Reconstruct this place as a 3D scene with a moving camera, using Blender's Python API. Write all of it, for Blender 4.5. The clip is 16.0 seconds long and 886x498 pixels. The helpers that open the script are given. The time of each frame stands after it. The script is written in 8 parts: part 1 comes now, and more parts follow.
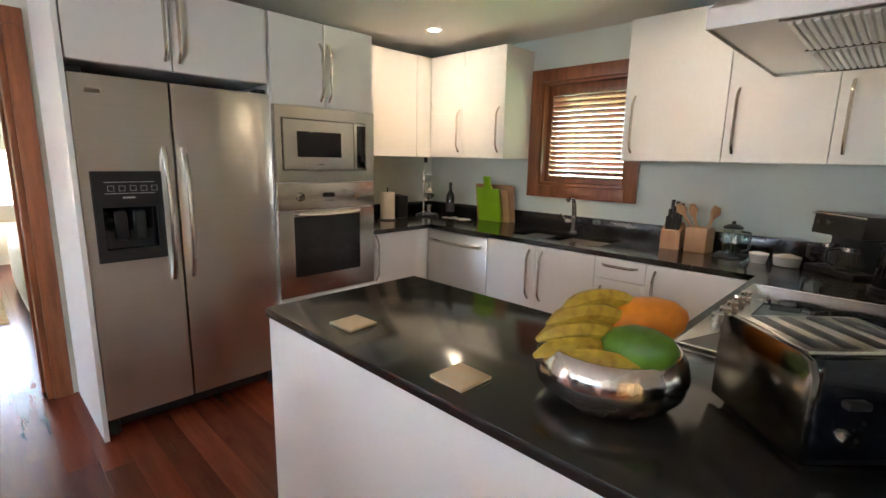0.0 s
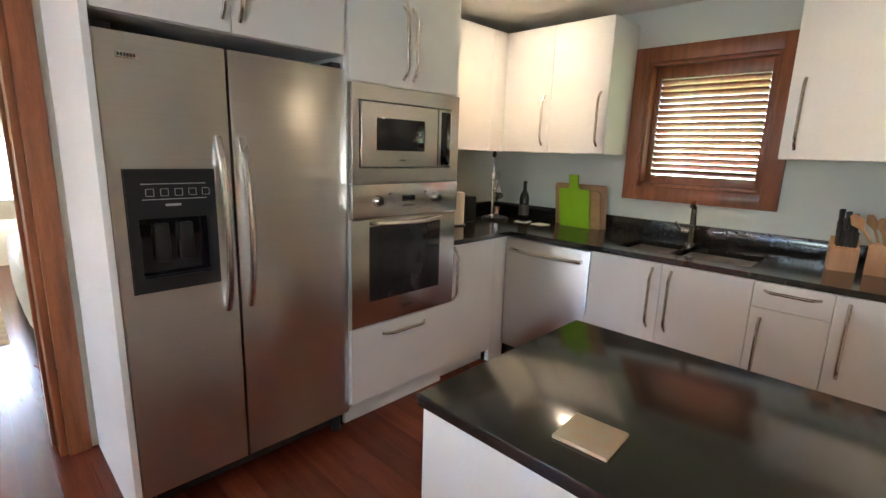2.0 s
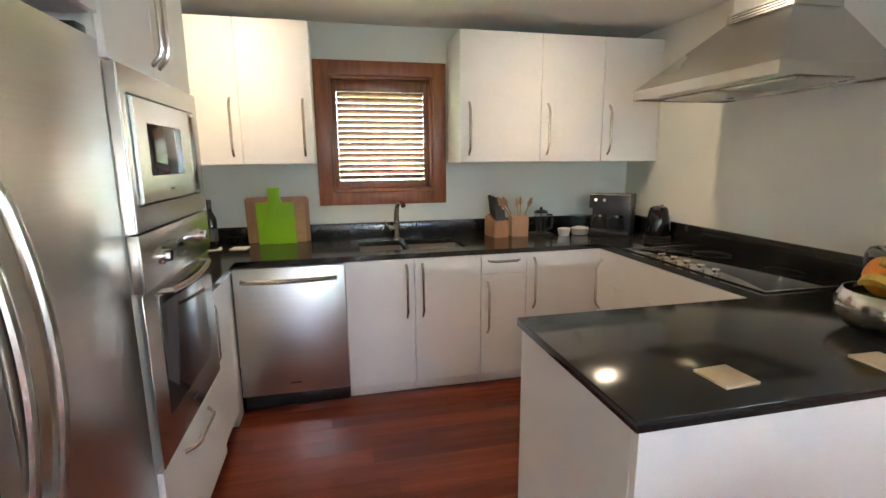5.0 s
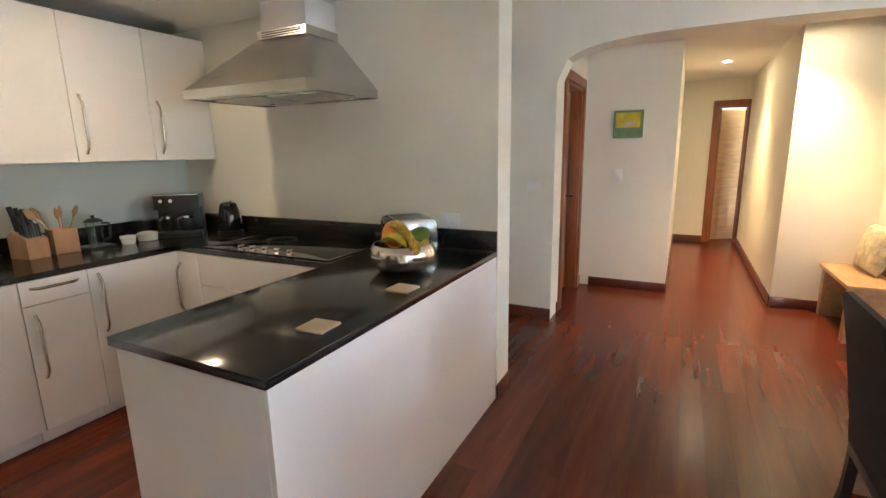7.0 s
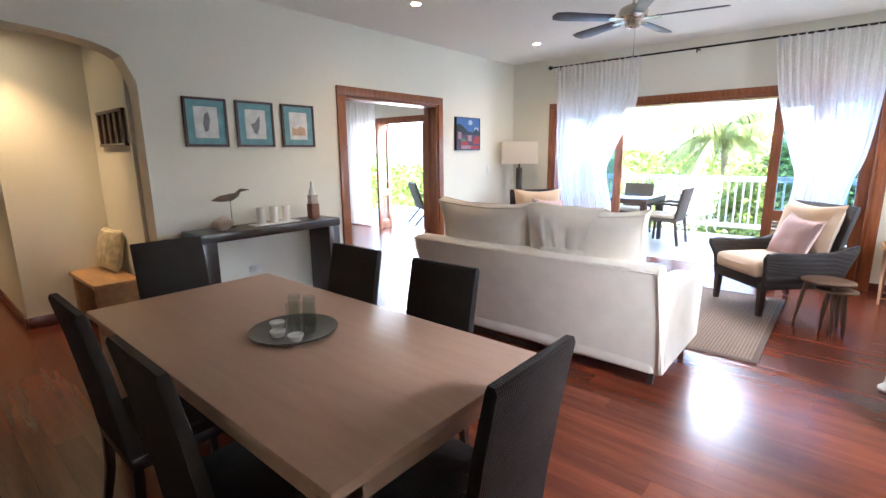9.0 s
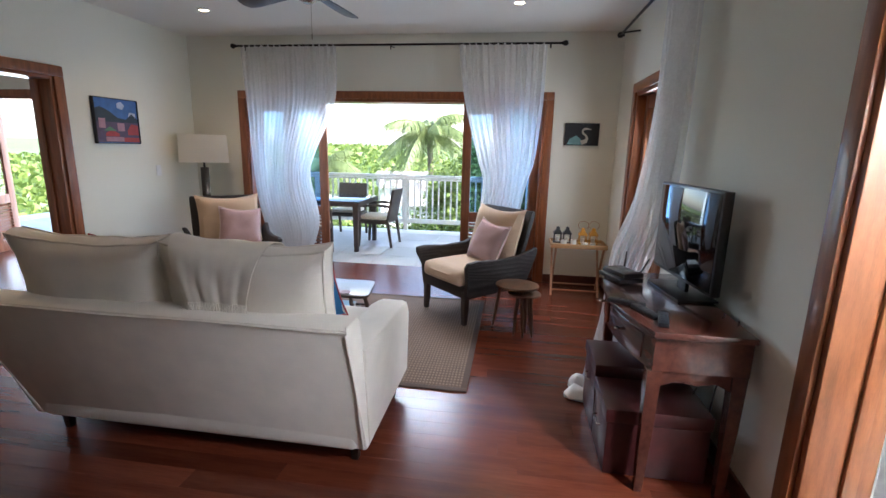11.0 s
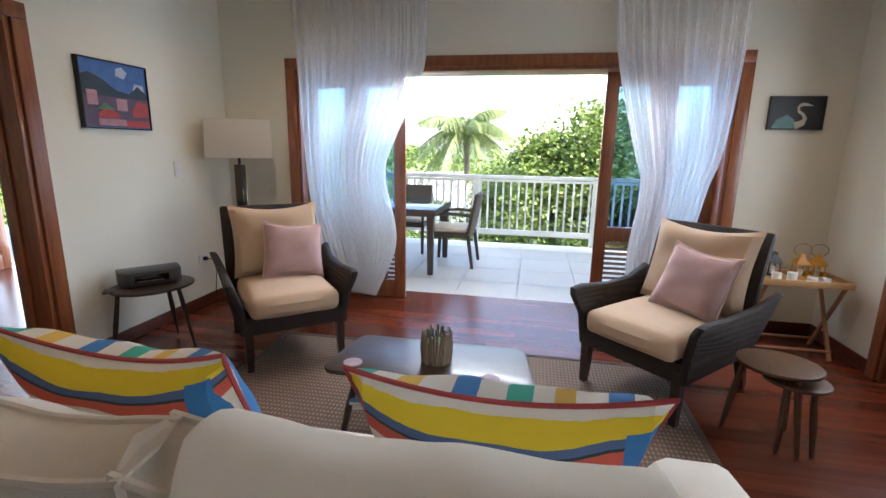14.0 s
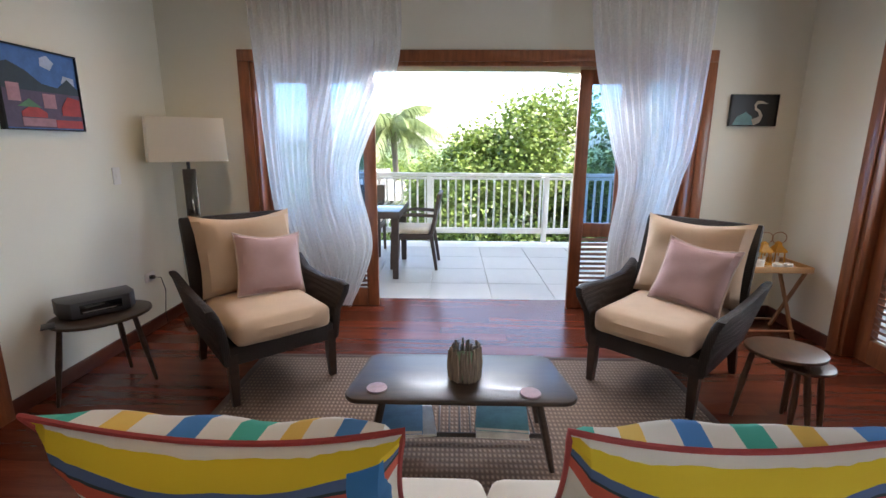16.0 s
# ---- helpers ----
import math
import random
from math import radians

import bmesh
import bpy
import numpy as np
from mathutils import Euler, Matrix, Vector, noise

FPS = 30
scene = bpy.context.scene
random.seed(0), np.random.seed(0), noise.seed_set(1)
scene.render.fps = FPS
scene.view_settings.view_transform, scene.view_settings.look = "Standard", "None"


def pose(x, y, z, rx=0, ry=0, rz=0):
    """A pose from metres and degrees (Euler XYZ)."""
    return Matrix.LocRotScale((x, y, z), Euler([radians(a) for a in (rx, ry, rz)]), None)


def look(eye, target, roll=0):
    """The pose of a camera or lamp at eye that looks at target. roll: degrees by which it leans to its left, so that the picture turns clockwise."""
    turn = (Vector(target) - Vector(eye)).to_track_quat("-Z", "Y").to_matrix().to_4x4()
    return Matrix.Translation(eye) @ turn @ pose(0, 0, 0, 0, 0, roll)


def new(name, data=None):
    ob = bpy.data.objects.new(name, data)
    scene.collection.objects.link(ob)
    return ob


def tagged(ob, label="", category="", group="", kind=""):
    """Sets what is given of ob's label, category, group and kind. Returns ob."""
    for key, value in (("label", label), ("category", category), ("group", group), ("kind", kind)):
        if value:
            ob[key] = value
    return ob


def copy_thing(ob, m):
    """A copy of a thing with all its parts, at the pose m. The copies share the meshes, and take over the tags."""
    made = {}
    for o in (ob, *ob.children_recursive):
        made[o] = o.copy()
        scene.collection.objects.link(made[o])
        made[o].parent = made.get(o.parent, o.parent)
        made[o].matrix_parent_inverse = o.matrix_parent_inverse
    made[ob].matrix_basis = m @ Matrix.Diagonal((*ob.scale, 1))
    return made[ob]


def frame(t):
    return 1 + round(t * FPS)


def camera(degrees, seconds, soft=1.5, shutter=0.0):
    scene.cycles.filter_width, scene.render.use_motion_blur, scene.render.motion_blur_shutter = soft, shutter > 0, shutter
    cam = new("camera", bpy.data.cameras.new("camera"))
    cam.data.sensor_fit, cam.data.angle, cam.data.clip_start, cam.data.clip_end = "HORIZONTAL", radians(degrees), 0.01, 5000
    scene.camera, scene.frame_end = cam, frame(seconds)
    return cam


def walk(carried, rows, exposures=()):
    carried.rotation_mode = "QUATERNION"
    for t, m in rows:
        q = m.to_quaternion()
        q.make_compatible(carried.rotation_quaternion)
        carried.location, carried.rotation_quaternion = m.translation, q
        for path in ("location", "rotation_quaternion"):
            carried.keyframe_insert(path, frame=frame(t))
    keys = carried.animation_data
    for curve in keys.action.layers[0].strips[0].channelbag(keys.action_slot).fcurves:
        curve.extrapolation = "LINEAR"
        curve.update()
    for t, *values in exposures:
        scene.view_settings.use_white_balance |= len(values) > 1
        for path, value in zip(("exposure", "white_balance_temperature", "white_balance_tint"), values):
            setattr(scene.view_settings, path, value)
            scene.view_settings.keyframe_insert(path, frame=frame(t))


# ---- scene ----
cam = camera(86.7, 16.0)
PATH = [
    (0, (-1.498, 0.673, 1.408), (-0.126, -0.733, 1.032), 1.2),
    (0.5, (-1.466, 0.639, 1.412), (-0.094, -0.764, 1.024), 1.5),
    (1, (-1.288, 0.628, 1.406), (0.093, -0.763, 1.011), 1.8),
    (1.5, (-0.996, 0.656, 1.416), (0.379, -0.738, 1.008), 2.0),
    (2, (-0.678, 0.633, 1.411), (0.685, -0.772, 1.002), 1.8),
    (2.5, (-0.346, 0.643, 1.422), (0.926, -0.849, 1.026), 1.5),
    (3, (-0.043, 0.703, 1.423), (1.035, -0.936, 1.037), 0.9),
    (3.5, (0.217, 0.675, 1.419), (0.975, -1.137, 1.044), 0.2),
    (3.7, (0.276, 0.672, 1.446), (0.879, -1.198, 1.071), -0.0),
    (5.8, (0.791, 0.847, 1.448), (-0.205, -0.843, 1.059), -0.7),
    (6, (0.825, 0.844, 1.446), (-0.299, -0.762, 1.047), -0.8),
    (6.5, (0.803, 0.865, 1.444), (-0.634, -0.467, 1.039), -1.2),
    (7, (0.754, 0.885, 1.448), (-0.992, -0.002, 1.041), -1.0),
    (7.5, (0.771, 0.867, 1.453), (-1.164, 0.566, 1.048), -0.6),
    (8, (0.853, 0.93, 1.465), (-1.075, 1.277, 1.064), -0.5),
    (8.5, (0.881, 0.969, 1.462), (-0.809, 1.962, 1.063), -0.5),
    (9, (0.882, 1.108, 1.433), (-0.394, 2.596, 1.035), -0.6),
    (9.5, (0.785, 1.21, 1.488), (0.043, 3.017, 1.06), 0.3),
    (10, (0.796, 1.469, 1.499), (0.42, 3.386, 1.067), 0.9),
    (10.2, (0.806, 1.592, 1.516), (0.525, 3.526, 1.087), 1.2),
    (12.3, (0.557, 2.751, 1.471), (0.209, 4.675, 1.054), 2.6),
    (12.5, (0.454, 2.86, 1.463), (0.075, 4.78, 1.047), 2.7),
    (13, (0.195, 3.106, 1.458), (-0.243, 5.013, 1.041), 2.4),
    (13.5, (-0.05, 3.359, 1.424), (-0.49, 5.268, 1.019), 1.7),
    (14, (-0.347, 3.505, 1.395), (-0.71, 5.425, 0.971), 1.0),
    (14.5, (-0.565, 3.627, 1.405), (-0.828, 5.559, 0.963), 0.5),
    (15, (-0.71, 3.713, 1.399), (-0.868, 5.653, 0.938), 0.4),
    (15.5, (-0.811, 3.677, 1.411), (-0.892, 5.624, 0.96), 0.3),
    (16, (-0.834, 3.625, 1.412), (-0.871, 5.577, 0.976), 0.3),
]
walk(cam, [(t, look(e, g, r)) for t, e, g, r in PATH], [(0, 5.58, 6050, 13), (3.5, 5.65, 6050, 13), (6, 5.8, 6050, 12), (7, 5.65, 6150, 13), (8, 5.2, 6150, 13), (8.5, 4.6, 6150, 14), (9.5, 3.6, 6050, 13), (10.2, 2.9, 6050, 13), (12.5, 3.0, 6200, 13), (16, 2.9, 6450, 15)])

# ---- light ----
world = bpy.data.worlds.new("sky")
scene.world = world
world.use_nodes = True
wn = world.node_tree.nodes
sky = wn.new("ShaderNodeTexSky")
sky.sky_type, sky.sun_disc = "NISHITA", False
sky.sun_elevation, sky.sun_rotation = radians(52), radians(112)
sky.air_density, sky.dust_density = 1.0, 2.0
wn["Background"].inputs["Strength"].default_value = 0.15
world.node_tree.links.new(sky.outputs[0], wn["Background"].inputs["Color"])

sun = new("sun", bpy.data.lights.new("sun", "SUN"))
sun.data.energy, sun.data.angle, sun.data.color = 3.0, radians(0.5), (1.0, 0.95, 0.87)
sun.matrix_basis = look((0, 0, 20), Vector((0, 0, 20)) - Vector((math.sin(radians(112)) * 0.616, math.cos(radians(112)) * 0.616, 0.788)))


# ---- materials ----
def mat(name, color, rough=0.5, metal=0.0, var=0.12, scale=6.0, fine=90.0, bump=0.05, stretch=(1, 1, 1),
        second=None, coat=0.0, spec=0.5, per_object=0.0, sheen=0.0, worn=1.0):
    """A surface with two scales of variation, in metres of its object's own space."""
    m = bpy.data.materials.new(name)
    m.use_nodes = True
    nt = m.node_tree
    n, l = nt.nodes, nt.links
    p = n["Principled BSDF"]
    tc = n.new("ShaderNodeTexCoord")
    mp = n.new("ShaderNodeMapping")
    mp.inputs["Scale"].default_value = stretch
    l.new(tc.outputs["Object"], mp.inputs["Vector"])
    big = n.new("ShaderNodeTexNoise")
    big.inputs["Scale"].default_value, big.inputs["Detail"].default_value = scale, 4.0
    l.new(mp.outputs[0], big.inputs["Vector"])
    small = n.new("ShaderNodeTexNoise")
    small.inputs["Scale"].default_value, small.inputs["Detail"].default_value = fine, 3.0
    l.new(mp.outputs[0], small.inputs["Vector"])
    mixf = n.new("ShaderNodeMath")
    mixf.operation = "MULTIPLY_ADD"
    l.new(small.outputs[0], mixf.inputs[0])
    mixf.inputs[1].default_value = 0.4
    l.new(big.outputs[0], mixf.inputs[2])
    ramp = n.new("ShaderNodeValToRGB")
    c = Vector(color)
    b = Vector(second) if second else c * (1 + var)
    a = c * (1 - var)
    ramp.color_ramp.elements[0].position, ramp.color_ramp.elements[1].position = 0.45, 0.95
    ramp.color_ramp.elements[0].color = (*a, 1)
    ramp.color_ramp.elements[1].color = (*[min(1, v) for v in b], 1)
    l.new(mixf.outputs[0], ramp.inputs[0])
    out = ramp.outputs[0]
    if per_object:
        oi = n.new("ShaderNodeObjectInfo")
        hs = n.new("ShaderNodeHueSaturation")
        mr = n.new("ShaderNodeMapRange")
        mr.inputs["To Min"].default_value, mr.inputs["To Max"].default_value = 1 - per_object, 1 + per_object
        l.new(oi.outputs["Random"], mr.inputs[0])
        l.new(mr.outputs[0], hs.inputs["Value"])
        l.new(out, hs.inputs["Color"])
        out = hs.outputs[0]
    l.new(out, p.inputs["Base Color"])
    rr = n.new("ShaderNodeMapRange")
    rr.inputs["To Min"].default_value, rr.inputs["To Max"].default_value = max(0.02, rough * (1 - 0.15 * worn)), min(1, rough * (1 + 0.18 * worn))
    l.new(big.outputs[0], rr.inputs[0])
    l.new(rr.outputs[0], p.inputs["Roughness"])
    p.inputs["Metallic"].default_value = metal
    p.inputs["Specular IOR Level"].default_value = spec
    p.inputs["Coat Weight"].default_value = coat
    p.inputs["Coat Roughness"].default_value = 0.08
    p.inputs["Sheen Weight"].default_value = sheen
    if bump:
        bp = n.new("ShaderNodeBump")
        bp.inputs["Strength"].default_value, bp.inputs["Distance"].default_value = bump, 0.004
        l.new(mixf.outputs[0], bp.inputs["Height"])
        l.new(bp.outputs[0], p.inputs["Normal"])
    return m


def glow(name, color, strength):
    m = bpy.data.materials.new(name)
    m.use_nodes = True
    p = m.node_tree.nodes["Principled BSDF"]
    p.inputs["Base Color"].default_value = (*color, 1)
    p.inputs["Emission Color"].default_value = (*color, 1)
    p.inputs["Emission Strength"].default_value = strength
    return m


def thin_glass(name, tint=(0.96, 0.98, 0.97), gloss=0.03):
    m = bpy.data.materials.new(name)
    m.use_nodes = True
    n, l = m.node_tree.nodes, m.node_tree.links
    n.remove(n["Principled BSDF"])
    tr, gl, mx, fr = (n.new("ShaderNodeBsdfTransparent"), n.new("ShaderNodeBsdfGlossy"), n.new("ShaderNodeMixShader"), n.new("ShaderNodeLayerWeight"))
    tr.inputs[0].default_value = (*tint, 1)
    gl.inputs["Roughness"].default_value = gloss
    pw, ma = n.new("ShaderNodeMath"), n.new("ShaderNodeMath")
    pw.operation, ma.operation = "POWER", "MULTIPLY_ADD"
    pw.inputs[1].default_value, ma.inputs[1].default_value, ma.inputs[2].default_value = 4.0, 0.6, 0.035
    l.new(fr.outputs["Facing"], pw.inputs[0])
    l.new(pw.outputs[0], ma.inputs[0])
    l.new(ma.outputs[0], mx.inputs[0])
    l.new(tr.outputs[0], mx.inputs[1])
    l.new(gl.outputs[0], mx.inputs[2])
    l.new(mx.outputs[0], n["Material Output"].inputs[0])
    return m


def sheer(name, color, clear):
    m = bpy.data.materials.new(name)
    m.use_nodes = True
    n, l = m.node_tree.nodes, m.node_tree.links
    n.remove(n["Principled BSDF"])
    tr, tl, df, m1, m2 = (n.new("ShaderNodeBsdfTransparent"), n.new("ShaderNodeBsdfTranslucent"), n.new("ShaderNodeBsdfDiffuse"),
                          n.new("ShaderNodeMixShader"), n.new("ShaderNodeMixShader"))
    tl.inputs[0].default_value = df.inputs[0].default_value = (*color, 1)
    tc, wv, mr = n.new("ShaderNodeTexCoord"), n.new("ShaderNodeTexNoise"), n.new("ShaderNodeMapRange")
    wv.inputs["Scale"].default_value = 60
    l.new(tc.outputs["Object"], wv.inputs["Vector"])
    mr.inputs["To Min"].default_value, mr.inputs["To Max"].default_value = clear * 0.7, clear * 1.3
    l.new(wv.outputs[0], mr.inputs[0])
    m1.inputs[0].default_value = 0.5
    l.new(df.outputs[0], m1.inputs[1])
    l.new(tl.outputs[0], m1.inputs[2])
    l.new(mr.outputs[0], m2.inputs[0])
    l.new(m1.outputs[0], m2.inputs[1])
    l.new(tr.outputs[0], m2.inputs[2])
    l.new(m2.outputs[0], n["Material Output"].inputs[0])
    return m


def weave(name, a, b, sx, sy, rough=0.85, bump=0.6, axes="XY"):
    """Woven strands: two crossed bands at the given pitch in metres."""
    m = mat(name, a, rough, var=0.15, scale=14, fine=160, bump=0)
    n, l = m.node_tree.nodes, m.node_tree.links
    p = n["Principled BSDF"]
    tc = n.new("ShaderNodeTexCoord")
    w = []
    for ax, s in ((axes[0], sx), (axes[1], sy)):
        t = n.new("ShaderNodeTexWave")
        t.bands_direction = ax
        t.inputs["Scale"].default_value = 0.314 / s
        t.inputs["Distortion"].default_value, t.inputs["Detail"].default_value = 0.6, 1
        l.new(tc.outputs["Object"], t.inputs["Vector"])
        w.append(t)
    mx = n.new("ShaderNodeMath")
    mx.operation = "MULTIPLY"
    l.new(w[0].outputs["Fac"], mx.inputs[0])
    l.new(w[1].outputs["Fac"], mx.inputs[1])
    old = p.inputs["Base Color"].links[0].from_socket
    mc = n.new("ShaderNodeMix")
    mc.data_type = "RGBA"
    mc.inputs["B"].default_value = (*b, 1)
    l.new(mx.outputs[0], mc.inputs["Factor"])
    l.new(old, mc.inputs["A"])
    l.new(mc.outputs["Result"], p.inputs["Base Color"])
    bp = n.new("ShaderNodeBump")
    bp.inputs["Strength"].default_value, bp.inputs["Distance"].default_value = bump, 0.004
    l.new(mx.outputs[0], bp.inputs["Height"])
    l.new(bp.outputs[0], p.inputs["Normal"])
    return m


WALL = mat("cream_paint", (0.78, 0.765, 0.665), 0.7, var=0.03, scale=1.3, fine=220, bump=0.04)
KWALL = mat("pale_green_paint", (0.70, 0.74, 0.68), 0.65, var=0.03, scale=1.3, fine=220, bump=0.04)
CEIL = mat("white_ceiling_paint", (0.80, 0.78, 0.72), 0.8, var=0.02, scale=1, fine=160, bump=0.03)
TRIM = mat("mahogany", (0.26, 0.085, 0.032), 0.35, var=0.35, scale=5, fine=50, bump=0.05, stretch=(6, 6, 0.7), coat=0.25)
BASEB = mat("dark_mahogany", (0.10, 0.026, 0.014), 0.3, var=0.3, scale=5, fine=40, bump=0.04, coat=0.3)
PLANK = mat("polished_red_hardwood", (0.118, 0.022, 0.010), 0.25, var=0.25, scale=3.0, fine=22, bump=0.0, stretch=(0.5, 6, 6), second=(0.165, 0.038, 0.017), coat=0.0, spec=0.45, per_object=0.30, worn=0.2)
WHITE = mat("white_laminate", (0.79, 0.77, 0.74), 0.38, var=0.025, scale=2, fine=120, bump=0.02)
GRANITE = mat("black_granite", (0.013, 0.012, 0.011), 0.14, var=0.3, scale=60, fine=500, bump=0.0, second=(0.028, 0.025, 0.022), spec=0.7)
STEEL = mat("brushed_steel", (0.64, 0.61, 0.57), 0.3, 1.0, var=0.04, scale=2, fine=60, bump=0.0, stretch=(1, 1, 60))
STEELH = mat("brushed_steel_level", (0.58, 0.56, 0.52), 0.26, 1.0, var=0.02, scale=1.5, fine=30, bump=0.0)
CHROME = mat("polished_chrome", (0.78, 0.76, 0.72), 0.08, 1.0, var=0.03, scale=20, fine=80, bump=0.0)
NICKEL = mat("satin_nickel", (0.55, 0.50, 0.44), 0.25, 1.0, var=0.05, scale=20, fine=200, bump=0.01)
BLACKP = mat("black_plastic", (0.012, 0.012, 0.013), 0.3, var=0.2, scale=20, fine=200, bump=0.01)
BLACKG = mat("black_glass", (0.006, 0.006, 0.008), 0.05, var=0.2, scale=10, fine=60, bump=0.0, spec=0.6)
DARKG = mat("smoked_oven_glass", (0.02, 0.019, 0.02), 0.07, var=0.2, scale=10, fine=60, bump=0.0)
LINEN = mat("cream_slipcover", (0.84, 0.765, 0.65), 0.9, var=0.06, scale=7, fine=420, bump=0.12, sheen=0.2)
THROW = mat("ecru_wool", (0.88, 0.81, 0.70), 0.95, var=0.05, scale=9, fine=420, bump=0.03)
SAND = mat("sand_cushion_cloth", (0.56, 0.40, 0.27), 0.92, var=0.06, scale=8, fine=420, bump=0.12, sheen=0.15)
PINK = mat("dusty_pink_cloth", (0.50, 0.33, 0.32), 0.92, var=0.06, scale=8, fine=420, bump=0.12, sheen=0.15)
PIPING = mat("pale_piping", (0.62, 0.50, 0.44), 0.9, var=0.06, scale=30, fine=300, bump=0.05)
WICKER = weave("dark_wicker", (0.015, 0.009, 0.007), (0.036, 0.023, 0.018), 0.009, 0.009, 0.68, 0.7, "XZ")
DARKW = mat("dark_stained_wood", (0.026, 0.013, 0.009), 0.3, var=0.4, scale=4, fine=30, bump=0.05, stretch=(1, 7, 7), coat=0.3)
ELM = mat("dark_elm", (0.035, 0.019, 0.012), 0.36, var=0.3, scale=5, fine=30, bump=0.03, stretch=(1, 7, 7), second=(0.062, 0.038, 0.024), coat=0.1)
ELMB = mat("brown_elm", (0.12, 0.062, 0.034), 0.36, var=0.25, scale=5, fine=30, bump=0.03, stretch=(7, 1, 7), coat=0.1)
OAK = mat("limed_oak", (0.57, 0.345, 0.23), 0.42, var=0.08, scale=3, fine=26, bump=0.06, stretch=(0.8, 8, 8), second=(0.60, 0.39, 0.27))
CHERRY = mat("dark_cherry", (0.070, 0.020, 0.013), 0.2, var=0.4, scale=4, fine=30, bump=0.03, stretch=(7, 1, 7), coat=0.4)
PINE = mat("honey_pine", (0.50, 0.29, 0.13), 0.45, var=0.2, scale=4, fine=30, bump=0.05, stretch=(1, 6, 6))
BEECH = mat("beech", (0.42, 0.23, 0.12), 0.5, var=0.15, scale=5, fine=50, bump=0.05, stretch=(6, 6, 1))
RUGM = weave("seagrass_weave", (0.125, 0.078, 0.052), (0.30, 0.20, 0.14), 0.022, 0.036, 0.9, 1.0)
RUGB = mat("brown_rug_binding", (0.09, 0.055, 0.04), 0.9, var=0.15, scale=20, fine=200, bump=0.2)
SHEER = sheer("white_sheer_cotton", (0.86, 0.86, 0.86), 0.30)
GLASS = thin_glass("window_glass")
BLUEGLASS = thin_glass("blue_tinted_glass", (0.50, 0.66, 0.84))
CLEAR = thin_glass("clear_glass", (0.93, 0.96, 0.95))
TILE = mat("pale_stone_tile", (0.55, 0.54, 0.51), 0.45, var=0.05, scale=3, fine=60, bump=0.04, per_object=0.05)
RENDERW = mat("white_render", (0.80, 0.78, 0.72), 0.8, var=0.04, scale=2, fine=120, bump=0.1)
RAILW = mat("white_gloss_paint", (0.80, 0.80, 0.78), 0.4, var=0.03, scale=5, fine=80, bump=0.02)
SHADE = sheer("cream_lampshade", (0.94, 0.91, 0.85), 0.02)
GROUND = mat("hillside_grass", (0.07, 0.11, 0.03), 0.95, var=0.4, scale=0.4, fine=5, bump=0.3)
LAMPGLOW = glow("lamp_glow", (1.0, 0.78, 0.5), 9.0)


# ---- mesh helpers ----
def B():
    return bmesh.new()


def box(bm, a, b, bev=0.0, seg=2):
    x0, x1 = sorted((a[0], b[0]))
    y0, y1 = sorted((a[1], b[1]))
    z0, z1 = sorted((a[2], b[2]))
    v = [bm.verts.new(p) for p in ((x0, y0, z0), (x1, y0, z0), (x1, y1, z0), (x0, y1, z0), (x0, y0, z1), (x1, y0, z1), (x1, y1, z1), (x0, y1, z1))]
    f = [bm.faces.new([v[i] for i in q]) for q in ((3, 2, 1, 0), (4, 5, 6, 7), (0, 1, 5, 4), (1, 2, 6, 5), (2, 3, 7, 6), (3, 0, 4, 7))]
    if bev:
        e = list({e for q in f for e in q.edges})
        bmesh.ops.bevel(bm, geom=e, offset=min(bev, 0.45 * min(x1 - x0, y1 - y0, z1 - z0)), segments=seg, profile=0.5, affect="EDGES")
    return bm


def prism(bm, pts, plane, lo, hi, bev=0.0):
    """A polygon in the plane 'xy', 'xz' or 'yz', carried from lo to hi along the third axis."""
    def at(p, h):
        return {"xy": (p[0], p[1], h), "xz": (p[0], h, p[1]), "yz": (h, p[0], p[1])}[plane]
    v0 = [bm.verts.new(at(p, lo)) for p in pts]
    v1 = [bm.verts.new(at(p, hi)) for p in pts]
    fs = [bm.faces.new(v0[::-1]), bm.faces.new(v1)]
    k = len(pts)
    for i in range(k):
        fs.append(bm.faces.new((v0[i], v0[(i + 1) % k], v1[(i + 1) % k], v1[i])))
    bmesh.ops.recalc_face_normals(bm, faces=fs)
    if bev:
        e = list({e for f in fs[:2] for e in f.edges})
        bmesh.ops.bevel(bm, geom=e, offset=bev, segments=2, profile=0.5, affect="EDGES")
    return bm


def rod(bm, a, b, r0, r1=None, seg=10, caps=True):
    a, b = Vector(a), Vector(b)
    r1 = r0 if r1 is None else r1
    q = (b - a).to_track_quat("Z", "Y")
    rings = []
    for p, r in ((a, r0), (b, r1)):
        rings.append([bm.verts.new(p + q @ Vector((r * math.cos(2 * math.pi * i / seg), r * math.sin(2 * math.pi * i / seg), 0))) for i in range(seg)])
    for i in range(seg):
        bm.faces.new((rings[0][i], rings[0][(i + 1) % seg], rings[1][(i + 1) % seg], rings[1][i]))
    if caps:
        bm.faces.new(rings[0][::-1])
        bm.faces.new(rings[1])
    return bm


